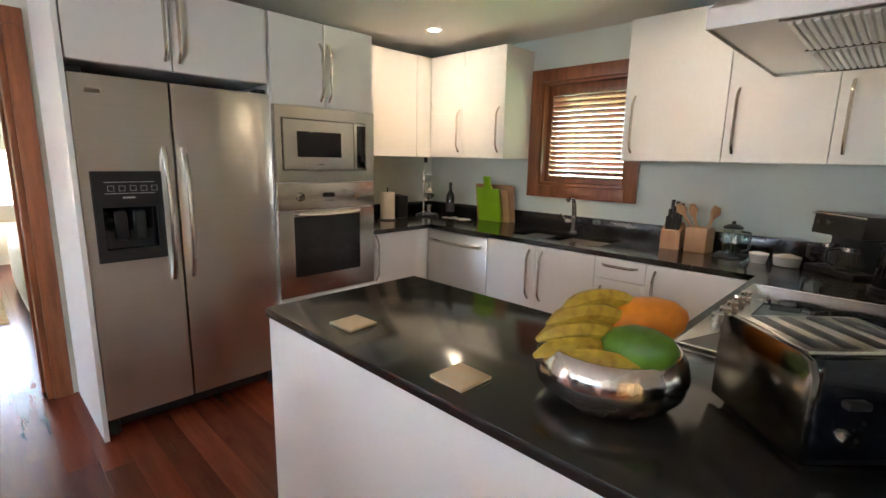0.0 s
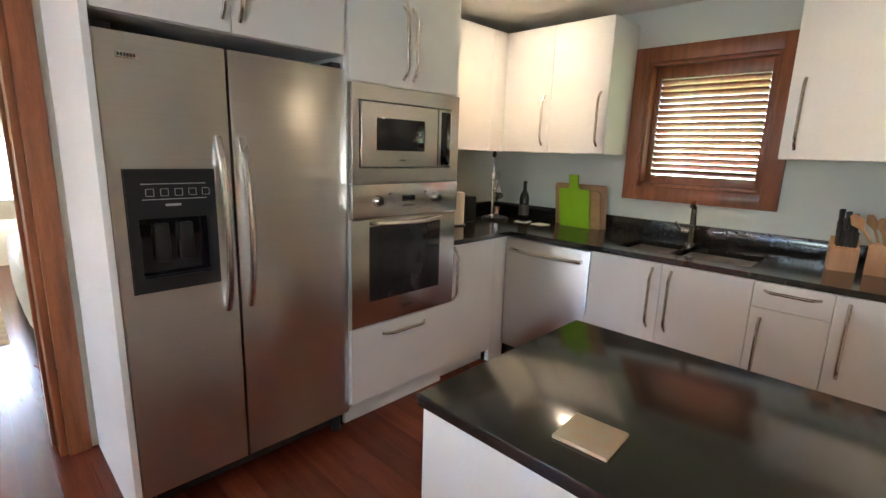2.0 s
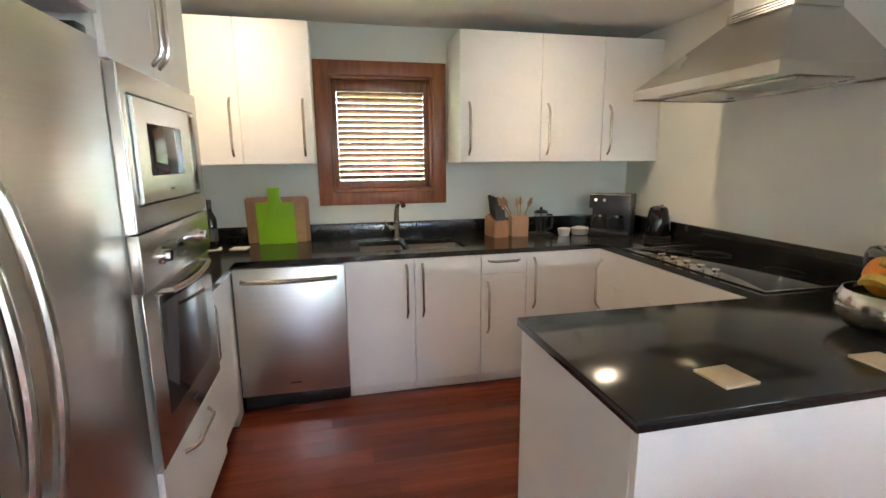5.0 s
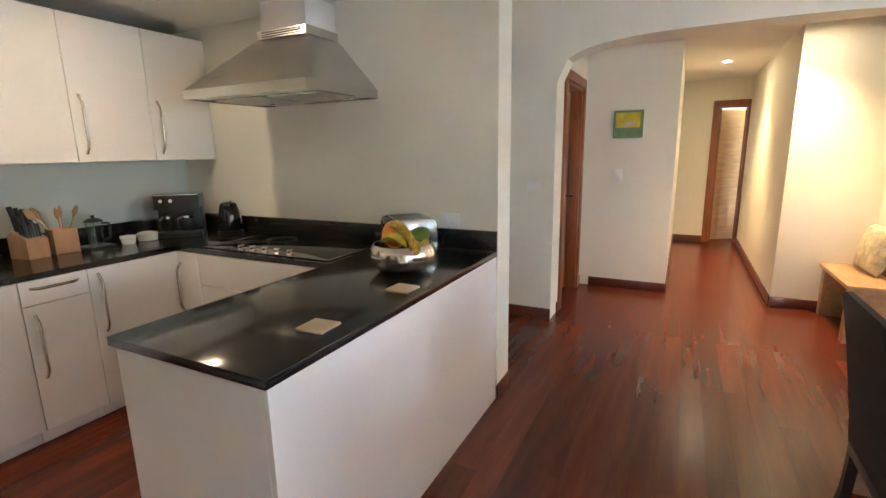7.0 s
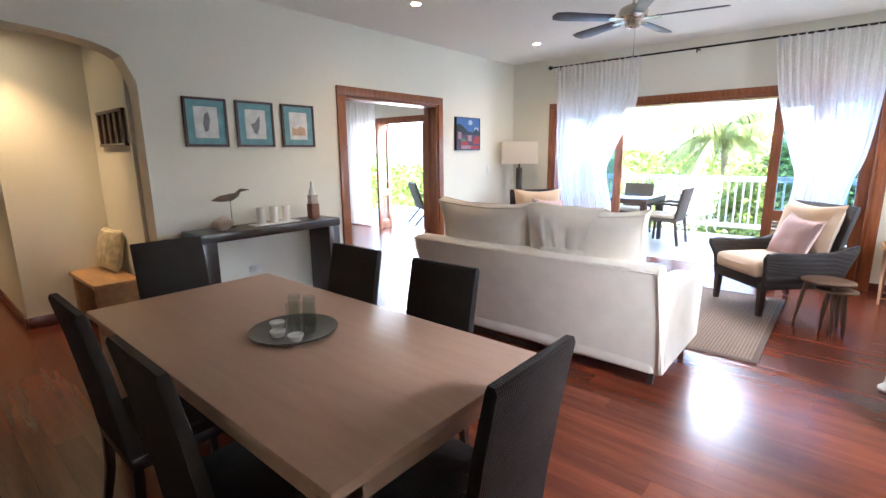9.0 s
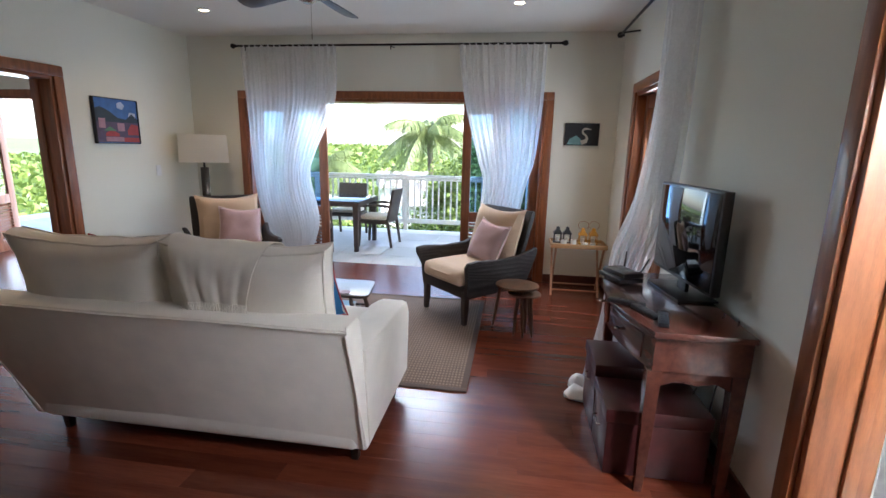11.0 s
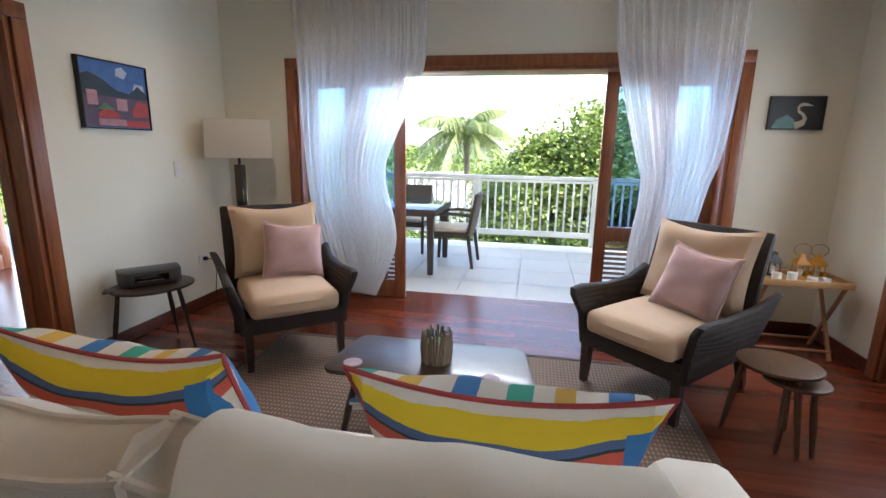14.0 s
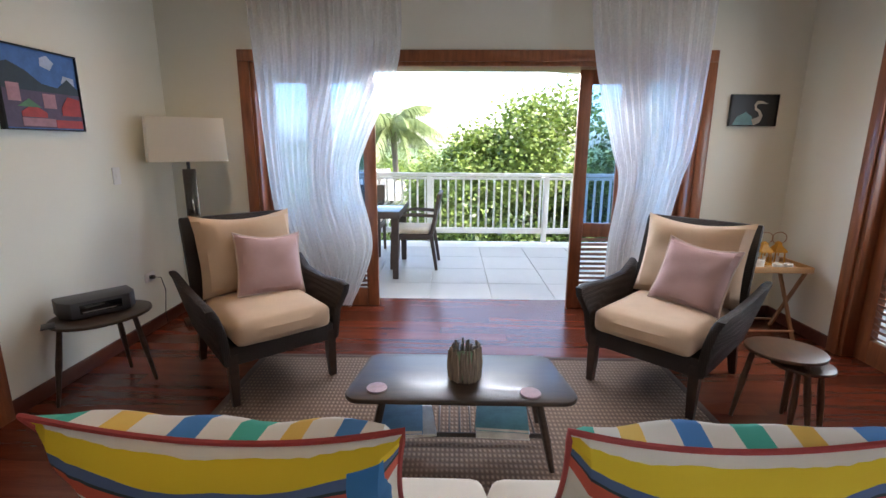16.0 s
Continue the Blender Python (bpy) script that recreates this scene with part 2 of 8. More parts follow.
def lathe(bm, prof, seg=24, at=(0, 0, 0), squash=1.0):
    """Turned shape from (radius, height) pairs."""
    rings = []
    for r, z in prof:
        if r < 1e-5:
            rings.append([bm.verts.new((at[0], at[1], at[2] + z))] * seg)
        else:
            rings.append([bm.verts.new((at[0] + r * math.cos(2 * math.pi * i / seg), at[1] + squash * r * math.sin(2 * math.pi * i / seg), at[2] + z)) for i in range(seg)])
    for a, b in zip(rings, rings[1:]):
        for i in range(seg):
            q = [a[i], a[(i + 1) % seg], b[(i + 1) % seg], b[i]]
            q = [v for j, v in enumerate(q) if v not in q[:j]]
            if len(q) > 2:
                bm.faces.new(q)
    return bm


def tube(bm, pts, r, seg=8, flat=1.0):
    """A round bar along points, with mitred turns. r: one radius, or one for each point."""
    pts = [Vector(p) for p in pts]
    rs = r if isinstance(r, (list, tuple)) else [r] * len(pts)
    rings, up = [], None
    for i, p in enumerate(pts):
        d = (pts[min(i + 1, len(pts) - 1)] - pts[max(i - 1, 0)]).normalized()
        if up is None:
            up = d.orthogonal().normalized()
        up = (up - d * up.dot(d)).normalized()
        s = d.cross(up)
        rings.append([bm.verts.new(p + (up * math.cos(2 * math.pi * k / seg) + s * flat * math.sin(2 * math.pi * k / seg)) * rs[i]) for k in range(seg)])
    for a, b in zip(rings, rings[1:]):
        for k in range(seg):
            bm.faces.new((a[k], a[(k + 1) % seg], b[(k + 1) % seg], b[k]))
    bm.faces.new(rings[0][::-1])
    bm.faces.new(rings[-1])
    return bm


def pillow(bm, w, h, t, n=14, corner=0.10, sag=0.0, seed=1, crumple=0.006):
    """A stuffed cushion standing in the xz plane, its base at z = 0, its fronts at +-t/2 along y, with drawn-out corners."""
    rows = {}
    for side in (-1, 1):
        for i in range(n + 1):
            for j in range(n + 1):
                u, v = 2 * i / n - 1, 2 * j / n - 1
                edge = (1 - u ** 4) * (1 - v ** 4)
                if edge < 1e-6 and side == 1:
                    rows[side, i, j] = rows[-1, i, j]
                    continue
                pull = 1 - corner * (1 - u * u) * abs(v) ** 3 * 0.5
                pul2 = 1 - corner * (1 - v * v) * abs(u) ** 3 * 0.5
                x, z = u * w / 2 * pul2, h / 2 + v * h / 2 * pull - sag * (1 - u * u) * max(0, v)
                k = noise.noise(Vector((u * 2.3 + seed, v * 2.3, side * 3.1 + seed)))
                y = side * (t / 2 * max(0, edge) ** 0.55) + crumple * k * (1 if edge > 1e-6 else 0)
                rows[side, i, j] = bm.verts.new((x, y, z))
    for side in (-1, 1):
        for i in range(n):
            for j in range(n):
                q = [rows[side, i, j], rows[side, i + 1, j], rows[side, i + 1, j + 1], rows[side, i, j + 1]]
                bm.faces.new(q if side == -1 else q[::-1])
    return bm


def pillow_rim(w, h, n=14, corner=0.10, sag=0.0):
    """The closed line of a cushion's seam."""
    line = []
    for i in range(n):
        line.append((2 * i / n - 1, -1))
    for j in range(n):
        line.append((1, 2 * j / n - 1))
    for i in range(n):
        line.append((1 - 2 * i / n, 1))
    for j in range(n + 1):
        line.append((-1, 1 - 2 * j / n))
    out = []
    for u, v in line:
        pull = 1 - corner * (1 - u * u) * abs(v) ** 3 * 0.5
        pul2 = 1 - corner * (1 - v * v) * abs(u) ** 3 * 0.5
        out.append((u * w / 2 * pul2, 0, h / 2 + v * h / 2 * pull - sag * (1 - u * u) * max(0, v)))
    return out


def soft_block(bm, a, b, r=0.04, puff=0.015, n=8, seed=0):
    """An upholstered block: rounded, with slightly swollen faces."""
    box(bm, a, b, r, 3)
    es = [e for e in bm.edges if e.calc_length() > 0.12]
    bmesh.ops.subdivide_edges(bm, edges=es, cuts=n, use_grid_fill=True)
    c = (Vector(a) + Vector(b)) / 2
    hs = [abs(b[i] - a[i]) / 2 for i in range(3)]
    for v in bm.verts:
        d = v.co - c
        for i in range(3):
            o = [k for k in range(3) if k != i]
            if abs(abs(d[i]) - hs[i]) < 0.004:
                s = max(0, 1 - (d[o[0]] / hs[o[0]]) ** 2) * max(0, 1 - (d[o[1]] / hs[o[1]]) ** 2)
                v.co[i] += math.copysign(puff * s, d[i]) + 0.004 * noise.noise(v.co * 6 + Vector((seed, 0, 0)))
    return bm


def finish(name, bm, material):
    bm.normal_update()
    for e in bm.edges:
        e.smooth = not (len(e.link_faces) == 2 and e.calc_face_angle(0) > 0.62)
    for f in bm.faces:
        f.smooth = True
    me = bpy.data.meshes.new(name)
    bm.to_mesh(me)
    bm.free()
    for m in (material if isinstance(material, (list, tuple)) else [material]):
        me.materials.append(m)
    return me


def part(name, bm, material, parent, label="", at=None):
    """One mesh object under a thing or a part."""
    ob = new(name, finish(name, bm, material) if isinstance(bm, bmesh.types.BMesh) else bm)
    ob.parent = parent
    if at is not None:
        ob.matrix_basis = at
    return tagged(ob, label)


def thing(name, m, label, category, group=""):
    ob = new(name)
    ob.empty_display_size = 0.1
    ob.matrix_basis = m
    return tagged(ob, label, category, group)


def structure(name, bm, material, label, category=""):
    ob = new(name, finish(name, bm, material))
    return tagged(ob, label, category, "", "structure")


# ---- shell ----
# Rooms: kitchen y -2.57..0, dining and living up to y 7.46, x -3.12..1.85.
XE, XW, YN, YS, XH = 1.85, -3.12, 7.46, -2.57, -1.657
HL, HK, HV = 2.72, 2.325, 2.42


def wall_run(name, axis, lo, hi, a, b, top, holes, material, label, base=0.0):
    """A wall from a to b along x or y, lo..hi thick, with holes (from, to, sill, head) right through it."""
    bm = B()

    def block(p, q, z0, z1):
        if q - p > 1e-4 and z1 - z0 > 1e-4:
            box(bm, (p, lo, z0) if axis == "x" else (lo, p, z0), (q, hi, z1) if axis == "x" else (hi, q, z1))
    at = a
    for p, q, z0, z1 in sorted(holes):
        block(at, p, base, top)
        block(p, q, base, z0)
        block(p, q, z1, top)
        at = q
    block(at, b, base, top)
    return structure(name, bm, material, label, "wall")


wall_run("wall_east", "y", XE, XE + 0.22, -2.8, 7.46, HL + 0.1, [(0.44, 1.26, 0, 2.03), (2.62, 3.70, 0, 2.03), (5.56, 6.70, 0, 2.03)], WALL, "cream painted plaster wall with three door openings")
wall_run("wall_north", "x", YN, YN + 0.30, XW - 0.2, XE + 0.22, HL + 0.1, [(-2.42, 1.09, 0, 2.03)], WALL, "cream painted plaster wall with a wide veranda opening")
wall_run("wall_south", "x", YS - 0.22, YS, XH - 0.2, XE, HL, [(-0.094, 0.62, 1.223, 2.003)], KWALL, "pale green painted kitchen wall with a small window")
wall_run("wall_hood", "y", XH - 0.2, XH, YS, 0.0, HL, [], WALL, "cream painted kitchen wall ending in a free edge")

bm = B()
pts = [(-1.2, 0), (-0.05, 0)]
for i in range(33):
    u = -1 + 2 * i / 32
    pts.append((1.168 + 1.218 * u, 1.96 + 0.296 * max(0, 1 - abs(u) ** 3.4) ** (1 / 3.0)))
pts += [(2.386, 0), (4.235, 0), (4.235, 2.03), (5.695, 2.03), (5.695, 0), (7.46, 0), (7.46, HL), (-1.2, HL)]
prism(bm, pts, "yz", XW - 0.2, XW)
structure("wall_west", bm, WALL, "cream painted plaster wall with an arched opening and a wide doorway", "wall")

bm = B()
box(bm, (XW - 0.2, 0.0, HL), (XE + 0.22, YN + 0.3, HL + 0.12))
box(bm, (XW, -1.2, HL), (XH - 0.2, 0.0, HL + 0.12))
structure("ceiling", bm, CEIL, "white painted living room ceiling", "ceiling")
bm = B()
box(bm, (XH - 0.2, YS, HK), (XE, 0.0, HK + 0.1))
box(bm, (XH, -0.1, HK + 0.1), (XE, 0.0, HL))
structure("kitchen_ceiling", bm, CEIL, "white painted lowered kitchen ceiling", "ceiling")
bm = B()
box(bm, (XW, -1.3, 0), (XH - 0.2, -1.2, HL))
structure("wall_recess", bm, WALL, "cream painted wall closing the recess", "wall")

# hallway behind the arch
wall_run("wall_hall_south", "x", -0.25, -0.05, -4.56, XW - 0.2, HV, [(-4.18, -3.46, 0, 2.03)], WALL, "cream painted hallway wall with a door")
bm = B()
box(bm, (-4.56, -0.05, 0), (-4.36, 0.81, HV))
box(bm, (-7.6, 0.61, 0), (-4.56, 0.81, HV))
structure("wall_hall_west", bm, WALL, "cream painted hallway wall", "wall")
bm = B()
box(bm, (-7.6, 1.69, 0), (-4.28, 2.2, HV))
box(bm, (-4.5, 2.2, 0), (-4.28, 2.36, HV))
box(bm, (-4.5, 2.36, 0), (XW - 0.2, 2.56, HV))
structure("wall_hall_north", bm, WALL, "cream painted hallway wall with a recessed corner", "wall")
wall_run("wall_hall_end", "y", -7.7, -7.5, 0.6, 1.9, HV, [(1.30, 1.69, 0, 2.03)], WALL, "cream painted end wall of the hallway")
bm = B()
box(bm, (-9.6, -0.05, HV), (XW - 0.2, 2.56, HV + 0.1))
structure("hall_ceiling", bm, CEIL, "white painted hallway ceiling", "ceiling")
bm = B()
box(bm, (-9.6, 0.4, 0), (-9.5, 2.6, 0.8))
box(bm, (-9.6, 0.4, 2.1), (-9.5, 2.6, HV))
box(bm, (-9.5, 0.4, 0), (-7.7, 0.5, HV))
box(bm, (-9.5, 2.5, 0), (-7.7, 2.6, HV))
structure("wall_far_room", bm, WALL, "cream painted wall of the room beyond the hallway", "wall")

# sitting room beyond the wide doorway
wall_run("wall_sitting_north", "x", YN, YN + 0.3, -8.2, XW - 0.2, HL, [(-6.85, -4.70, 0, 2.03)], WALL, "cream painted wall with a veranda opening")
bm = B()
box(bm, (-8.4, 2.56, 0), (-8.2, YN + 0.3, HL))
box(bm, (-8.2, 2.56, 0), (XW - 0.2, 2.66, HL))
structure("wall_sitting_west", bm, WALL, "cream painted sitting room wall", "wall")
bm = B()
box(bm, (-8.4, 2.56, HL), (XW - 0.2, YN + 0.3, HL + 0.12))
structure("sitting_ceiling", bm, CEIL, "white painted sitting room ceiling", "ceiling")

# bedroom beyond the fridge
bm = B()
box(bm, (XE + 0.22, -1.6, 0), (6.6, -1.4, HL))
box(bm, (6.4, -1.4, 0), (6.6, -1.1, HL))
box(bm, (6.4, 1.5, 0), (6.6, 2.1, HL))
box(bm, (6.4, -1.1, 1.40), (6.6, 1.5, HL))
box(bm, (6.4, -1.1, 0), (6.6, 1.5, 0.9))
structure("wall_bedroom", bm, WALL, "cream painted bedroom wall with a window", "wall")
bm = B()
box(bm, (XE + 0.22, 1.9, 0), (6.4, 2.1, HL))
structure("wall_bedroom_north", bm, WALL, "cream painted bedroom wall", "wall")
bm = B()
box(bm, (XE + 0.22, -1.6, HL), (6.6, 2.1, HL + 0.1))
structure("bedroom_ceiling", bm, CEIL, "white painted bedroom ceiling", "ceiling")


def architrave(name, axis, face, out, a, b, head, w=0.085, t=0.022, depth=0.22, lining=0.03):
    """Door casing: two legs and a head on the wall's face, and the jamb lining through the wall. out: +1 or -1, the way the casing stands off."""
    root = tagged(new(name), "mahogany door casing with a plain head", "door frame", "", "structure")

    def blk(nm, p, q, z0, z1, d0, d1, bev=0.005):
        bm = B()
        if axis == "y":
            box(bm, (d0, p, z0), (d1, q, z1), bev)
        else:
            box(bm, (p, d0, z0), (q, d1, z1), bev)
        part(nm, bm, TRIM, root)
    f0, f1 = face - out * 0.001, face + out * t
    blk("casing_leg", a - w, a, 0, head, f0, f1)
    blk("casing_leg", b, b + w, 0, head, f0, f1)
    blk("casing_head", a - w, b + w, head, head + w, f0, f1)
    i0, i1 = face + out * 0.003, face - out * (depth + 0.003)
    blk("jamb", a - 0.001, a + lining, 0, head, i0, i1, 0.003)
    blk("jamb", b - lining, b + 0.001, 0, head, i0, i1, 0.003)
    blk("jamb_head", a + lining, b - lining, head - lining, head + 0.001, i0, i1, 0.003)
    blk("stop", a + lining, a + lining + 0.015, 0, head - lining, face - out * depth * 0.55, face - out * depth * 0.75, 0.002)
    blk("stop", b - lining - 0.015, b - lining, 0, head - lining, face - out * depth * 0.55, face - out * depth * 0.75, 0.002)
    return root


architrave("door_frame_1", "y", XE, -1, 0.44, 1.26, 2.03)
architrave("door_frame_2", "y", XE, -1, 2.62, 3.70, 2.03)
architrave("door_frame_3", "y", XE, -1, 5.56, 6.70, 2.03)
architrave("door_frame_4", "y", XW, 1, 4.235, 5.695, 2.03, depth=0.2)
architrave("door_frame_5", "x", YN, -1, -2.42, 1.09, 2.03, depth=0.3)
architrave("door_frame_6", "x", -0.05, 1, -4.18, -3.46, 2.03, depth=0.2)
architrave("door_frame_7", "y", -7.5, 1, 1.30, 1.69, 2.03, depth=0.2, w=0.08)
architrave("door_frame_8", "x", YN, -1, -6.85, -4.70, 2.03, depth=0.3)


def skirting(axis, face, out, a, b, h=0.095, t=0.016):
    bm = B()
    f0, f1 = face, face + out * t
    if axis == "x":
        box(bm, (a, f0, 0.002), (b, f1, h), 0.004)
    else:
        box(bm, (f0, a, 0.002), (f1, b, h), 0.004)
    structure("baseboard", bm, BASEB, "dark mahogany baseboard", "baseboard")


for axis, face, out, a, b in (("y", XE, -1, 1.345, 2.535), ("y", XE, -1, 3.785, 5.475), ("y", XE, -1, 6.785, YN),
                              ("x", YN, -1, XW, -2.505), ("x", YN, -1, 1.175, XE),
                              ("y", XW, 1, -1.2, -0.05), ("y", XW, 1, 2.386, 4.15), ("y", XW, 1, 5.78, YN - 0.016),
                              ("x", 0.0, 1, XH - 0.2, XH), ("y", XH - 0.2, -1, -1.2, 0.016), ("y", -4.36, 1, 0.055, 0.81),
                              ("x", -0.05, 1, -4.36, -4.265), ("y", -4.28, 1, 1.69, 2.36), ("x", 1.69, -1, -7.5, -4.28),
                              ("x", 0.81, 1, -7.5, -4.36), ("x", 2.36, -1, -4.264, XW - 0.2), ("y", -7.5, 1, 0.826, 1.22), ("x", -0.05, 1, -3.375, XW - 0.2),
                              ("x", YN, -1, -8.2, -6.94), ("x", YN, -1, -4.61, XW - 0.2)):
    skirting(axis, face, out, a, b)
# short piece on the free end of the hood wall, wrapping onto its kitchen-side face
skirting("y", XH, 1, 0.0, 0.016)


# ---- daylight in the openings ----
def sky_panel(name, eye, target, w, h, power, color=(0.84, 0.91, 1.0)):
    """An added area lamp that stands in for the sky's light at one opening."""
    la = bpy.data.lights.new(name, "AREA")
    la.shape, la.size, la.size_y, la.energy, la.color = "RECTANGLE", w, h, power, color
    ob = new(name, la)
    ob.matrix_basis = look(eye, target)


# added lamp, outside above the door head, aimed in to brighten dining and kitchen
sky_panel("side_door_daylight", (2.58, 2.60, 2.27), (-1.6, 0.9, 0.8), 0.9, 0.30, 30)
sky_panel("french_door_daylight", (2.10, 6.13, 1.40), (0.0, 5.6, 0.9), 1.0, 1.15, 4.6, (0.80, 0.90, 1.0))
sky_panel("veranda_daylight_1", (-1.93, 7.85, 1.40), (-1.93, 6.0, 1.2), 0.80, 1.15, 3.3, (0.62, 0.82, 1.0))
sky_panel("veranda_daylight_2", (0.76, 7.85, 1.40), (0.76, 6.0, 1.2), 0.55, 1.15, 2.8, (0.62, 0.82, 1.0))
# added strip lamp above the veranda opening's head, to carry light to the kitchen
sky_panel("veranda_daylight_3", (-0.55, 8.0, 2.10), (-0.55, 0, 0.9), 1.9, 0.14, 13)
sky_panel("sitting_room_daylight", (-5.85, 7.95, 1.05), (-5.85, 6.0, 1.0), 1.9, 1.9, 10)
sky_panel("bedroom_daylight", (6.45, 0.2, 1.15), (4.0, 0.2, 0.9), 2.5, 0.8, 0.25)
sky_panel("far_room_daylight", (-9.45, 1.5, 1.45), (-7.5, 1.5, 1.2), 1.8, 1.2, 2.5)


# ---- ceiling lamps ----
def downlight(x, y, z, power, cone=140):
    root = thing("downlight", pose(x, y, z), "round white recessed ceiling downlight, switched on", "ceiling light", "recessed downlights")
    bm = B()
    lathe(bm, [(0.038, -0.002), (0.044, -0.008), (0.056, -0.006), (0.058, 0.0)], 28)
    part("rim", bm, RAILW, root)
    bm = B()
    lathe(bm, [(0.0, -0.003), (0.03, -0.0032), (0.038, -0.002)], 24)
    part("lens", bm, LAMPGLOW, root, "glowing warm lens")
    la = bpy.data.lights.new("downlight_beam", "SPOT")
    la.energy, la.color, la.spot_size, la.spot_blend, la.shadow_soft_size = power, (1.0, 0.66, 0.34), radians(cone), 1.0, 0.04
    ob = new("downlight_beam", la)
    ob.matrix_basis = look((x, y, z - 0.02), (x, y, 0))
    return root


for x, y in ((-0.71, -1.66), (1.10, -1.85)):
    downlight(x, y, HK, 0.5, 110)
for x, y in ((-2.17, 4.34), (-2.17, 6.43), (0.76, 6.41)):
    downlight(x, y, HL, 3.5)
downlight(-5.9, 1.25, HV, 5.5, 95)
downlight(-3.95, 1.75, HV, 6, 95)


# ---- kitchen ----
def bow_handle(length, upright=True, out=0.034, r=0.008):
    """A bar handle with curved ends, standing off toward -y from the face at y = 0."""
    pts = []
    for i in range(13):
        s = -1 + i / 6
        pts.append((s * length / 2, -out * min(1, (1 - abs(s) ** 5) * 1.15) + 0.001))
    bm = B()
    tube(bm, [((0, y, a) if upright else (a, y, 0)) for a, y in pts], r, 8)
    return finish("handle", bm, NICKEL)


HANDLE_L, HANDLE_M, HANDLE_D, HANDLE_W = bow_handle(0.33), bow_handle(0.33), bow_handle(0.205, False), bow_handle(0.30, False)
SOUTH, EAST, WEST = 180, -90, 90


def unit(name, m, w, d, z0, z1, fronts, label, category="cabinet", plinth=0.0, group="", closed=True):
    """A cabinet unit: carcass, fronts (x0, x1, z0, z1, handle) and a plinth. Its front is at y = 0, its back at y = d."""
    root = thing(name, m, label, category, group)
    bm = B()
    box(bm, (0.0015, 0.001, z0), (w - 0.0015, d, z1 if closed else z1 - 0.19), 0.001, 1)
    part("body", bm, WHITE, root)
    for x0, x1, a, b, h in fronts:
        bm = B()
        box(bm, (x0 + 0.0018, -0.019, a + 0.0018), (x1 - 0.0018, 0.0, b - 0.0018), 0.0015, 1)
        dr = part("drawer" if h and h[0] in "dw" else "door", bm, WHITE, root)
        if h:
            kind, hx, hz = h
            part("handle", {"l": HANDLE_L, "m": HANDLE_M, "d": HANDLE_D, "w": HANDLE_W}[kind], None, dr, "satin nickel bow handle", pose(hx, -0.019, hz))
    if plinth:
        bm = B()
        box(bm, (0.0015, 0.05, 0.001), (w - 0.0015, 0.07, plinth), 0.001, 1)
        part("plinth", bm, WHITE, root)
    return root


YB, XB = -1.915, 1.195          # fronts of the base units on the south and east walls
# over the fridge
unit("over_fridge_cabinet", pose(1.16, 0.303, 0, 0, 0, EAST), 0.898, 0.68, 1.80, 2.19,
     [(0.0, 0.42, 1.80, 2.19, ("m", 0.39, 2.01)), (0.42, 0.898, 1.80, 2.19, ("m", 0.452, 2.01))], "white laminate two-door cabinet above the fridge")
root = thing("fridge_end_panel", pose(1.13, 0.308, 0), "tall white laminate end panel beside the fridge", "panel")
bm = B()
box(bm, (0, 0, 0.002), (0.71, 0.022, 2.30), 0.001, 1)
part("panel", bm, WHITE, root)

# appliance column
root = unit("appliance_column", pose(1.16, -0.615, 0, 0, 0, EAST), 0.71, 0.68, 0.11, 2.19,
            [(0.0, 0.345, 1.702, 2.19, ("m", 0.317, 1.905)), (0.345, 0.71, 1.702, 2.19, ("m", 0.375, 1.905)), (0.0, 0.71, 0.13, 0.53, ("w", 0.345, 0.472))],
            "tall white laminate unit housing oven and microwave", plinth=0.09)
bm = B()
box(bm, (-0.014, 0, 0.09), (-0.002, 0.02, 2.19))
part("filler_strip", bm, WHITE, root)


def slab(bm, x0, x1, z0, z1, y0, y1, bev=0.003):
    return box(bm, (x0, y0, z0), (x1, y1, z1), bev)


def frame_plate(bm, x0, x1, z0, z1, ix0, ix1, iz0, iz1, y0, y1):
    """A flat plate with a rectangular hole."""
    ring = {}
    for y in (y0, y1):
        ring["out", y] = [bm.verts.new((x, y, z)) for x, z in ((x0, z0), (x1, z0), (x1, z1), (x0, z1))]
        ring["in", y] = [bm.verts.new((x, y, z)) for x, z in ((ix0, iz0), (ix1, iz0), (ix1, iz1), (ix0, iz1))]
    for i in range(4):
        j = (i + 1) % 4
        for a, b in ((("out", y0), ("in", y0)), (("in", y0), ("in", y1)), (("in", y1), ("out", y1)), (("out", y1), ("out", y0))):
            bm.faces.new((ring[a][i], ring[a][j], ring[b][j], ring[b][i]))
    edge = [e for e in bm.edges if all(v in ring["out", y0] for v in e.verts)]
    bmesh.ops.bevel(bm, geom=edge, offset=min(0.004, (y1 - y0) * 0.3), segments=2, affect="EDGES")
    bmesh.ops.recalc_face_normals(bm, faces=bm.faces[:])


mw = thing("microwave", pose(1.138, -0.615, 1.252, 0, 0, EAST), "built-in stainless steel microwave with a dark window", "microwave")
bm = B()
frame_plate(bm, 0.002, 0.708, 0, 0.446, 0.042, 0.645, 0.069, 0.376, -0.012, 0.02)
part("trim_frame", bm, STEELH, mw)
# black backing box that gives the joint round the door its shade
bm = B()
box(bm, (0.044, 0.0, 0.071), (0.643, 0.02, 0.374))
part("gap", bm, BLACKP, mw)
bm = B()
frame_plate(bm, 0.049, 0.538, 0.076, 0.369, 0.135, 0.442, 0.152, 0.302, -0.022, 0.0)
dr = part("door", bm, STEELH, mw)
bm = B()
slab(bm, 0.136, 0.441, 0.153, 0.301, -0.0195, -0.002, 0.001)
part("window", bm, DARKG, dr, "dark glass window")
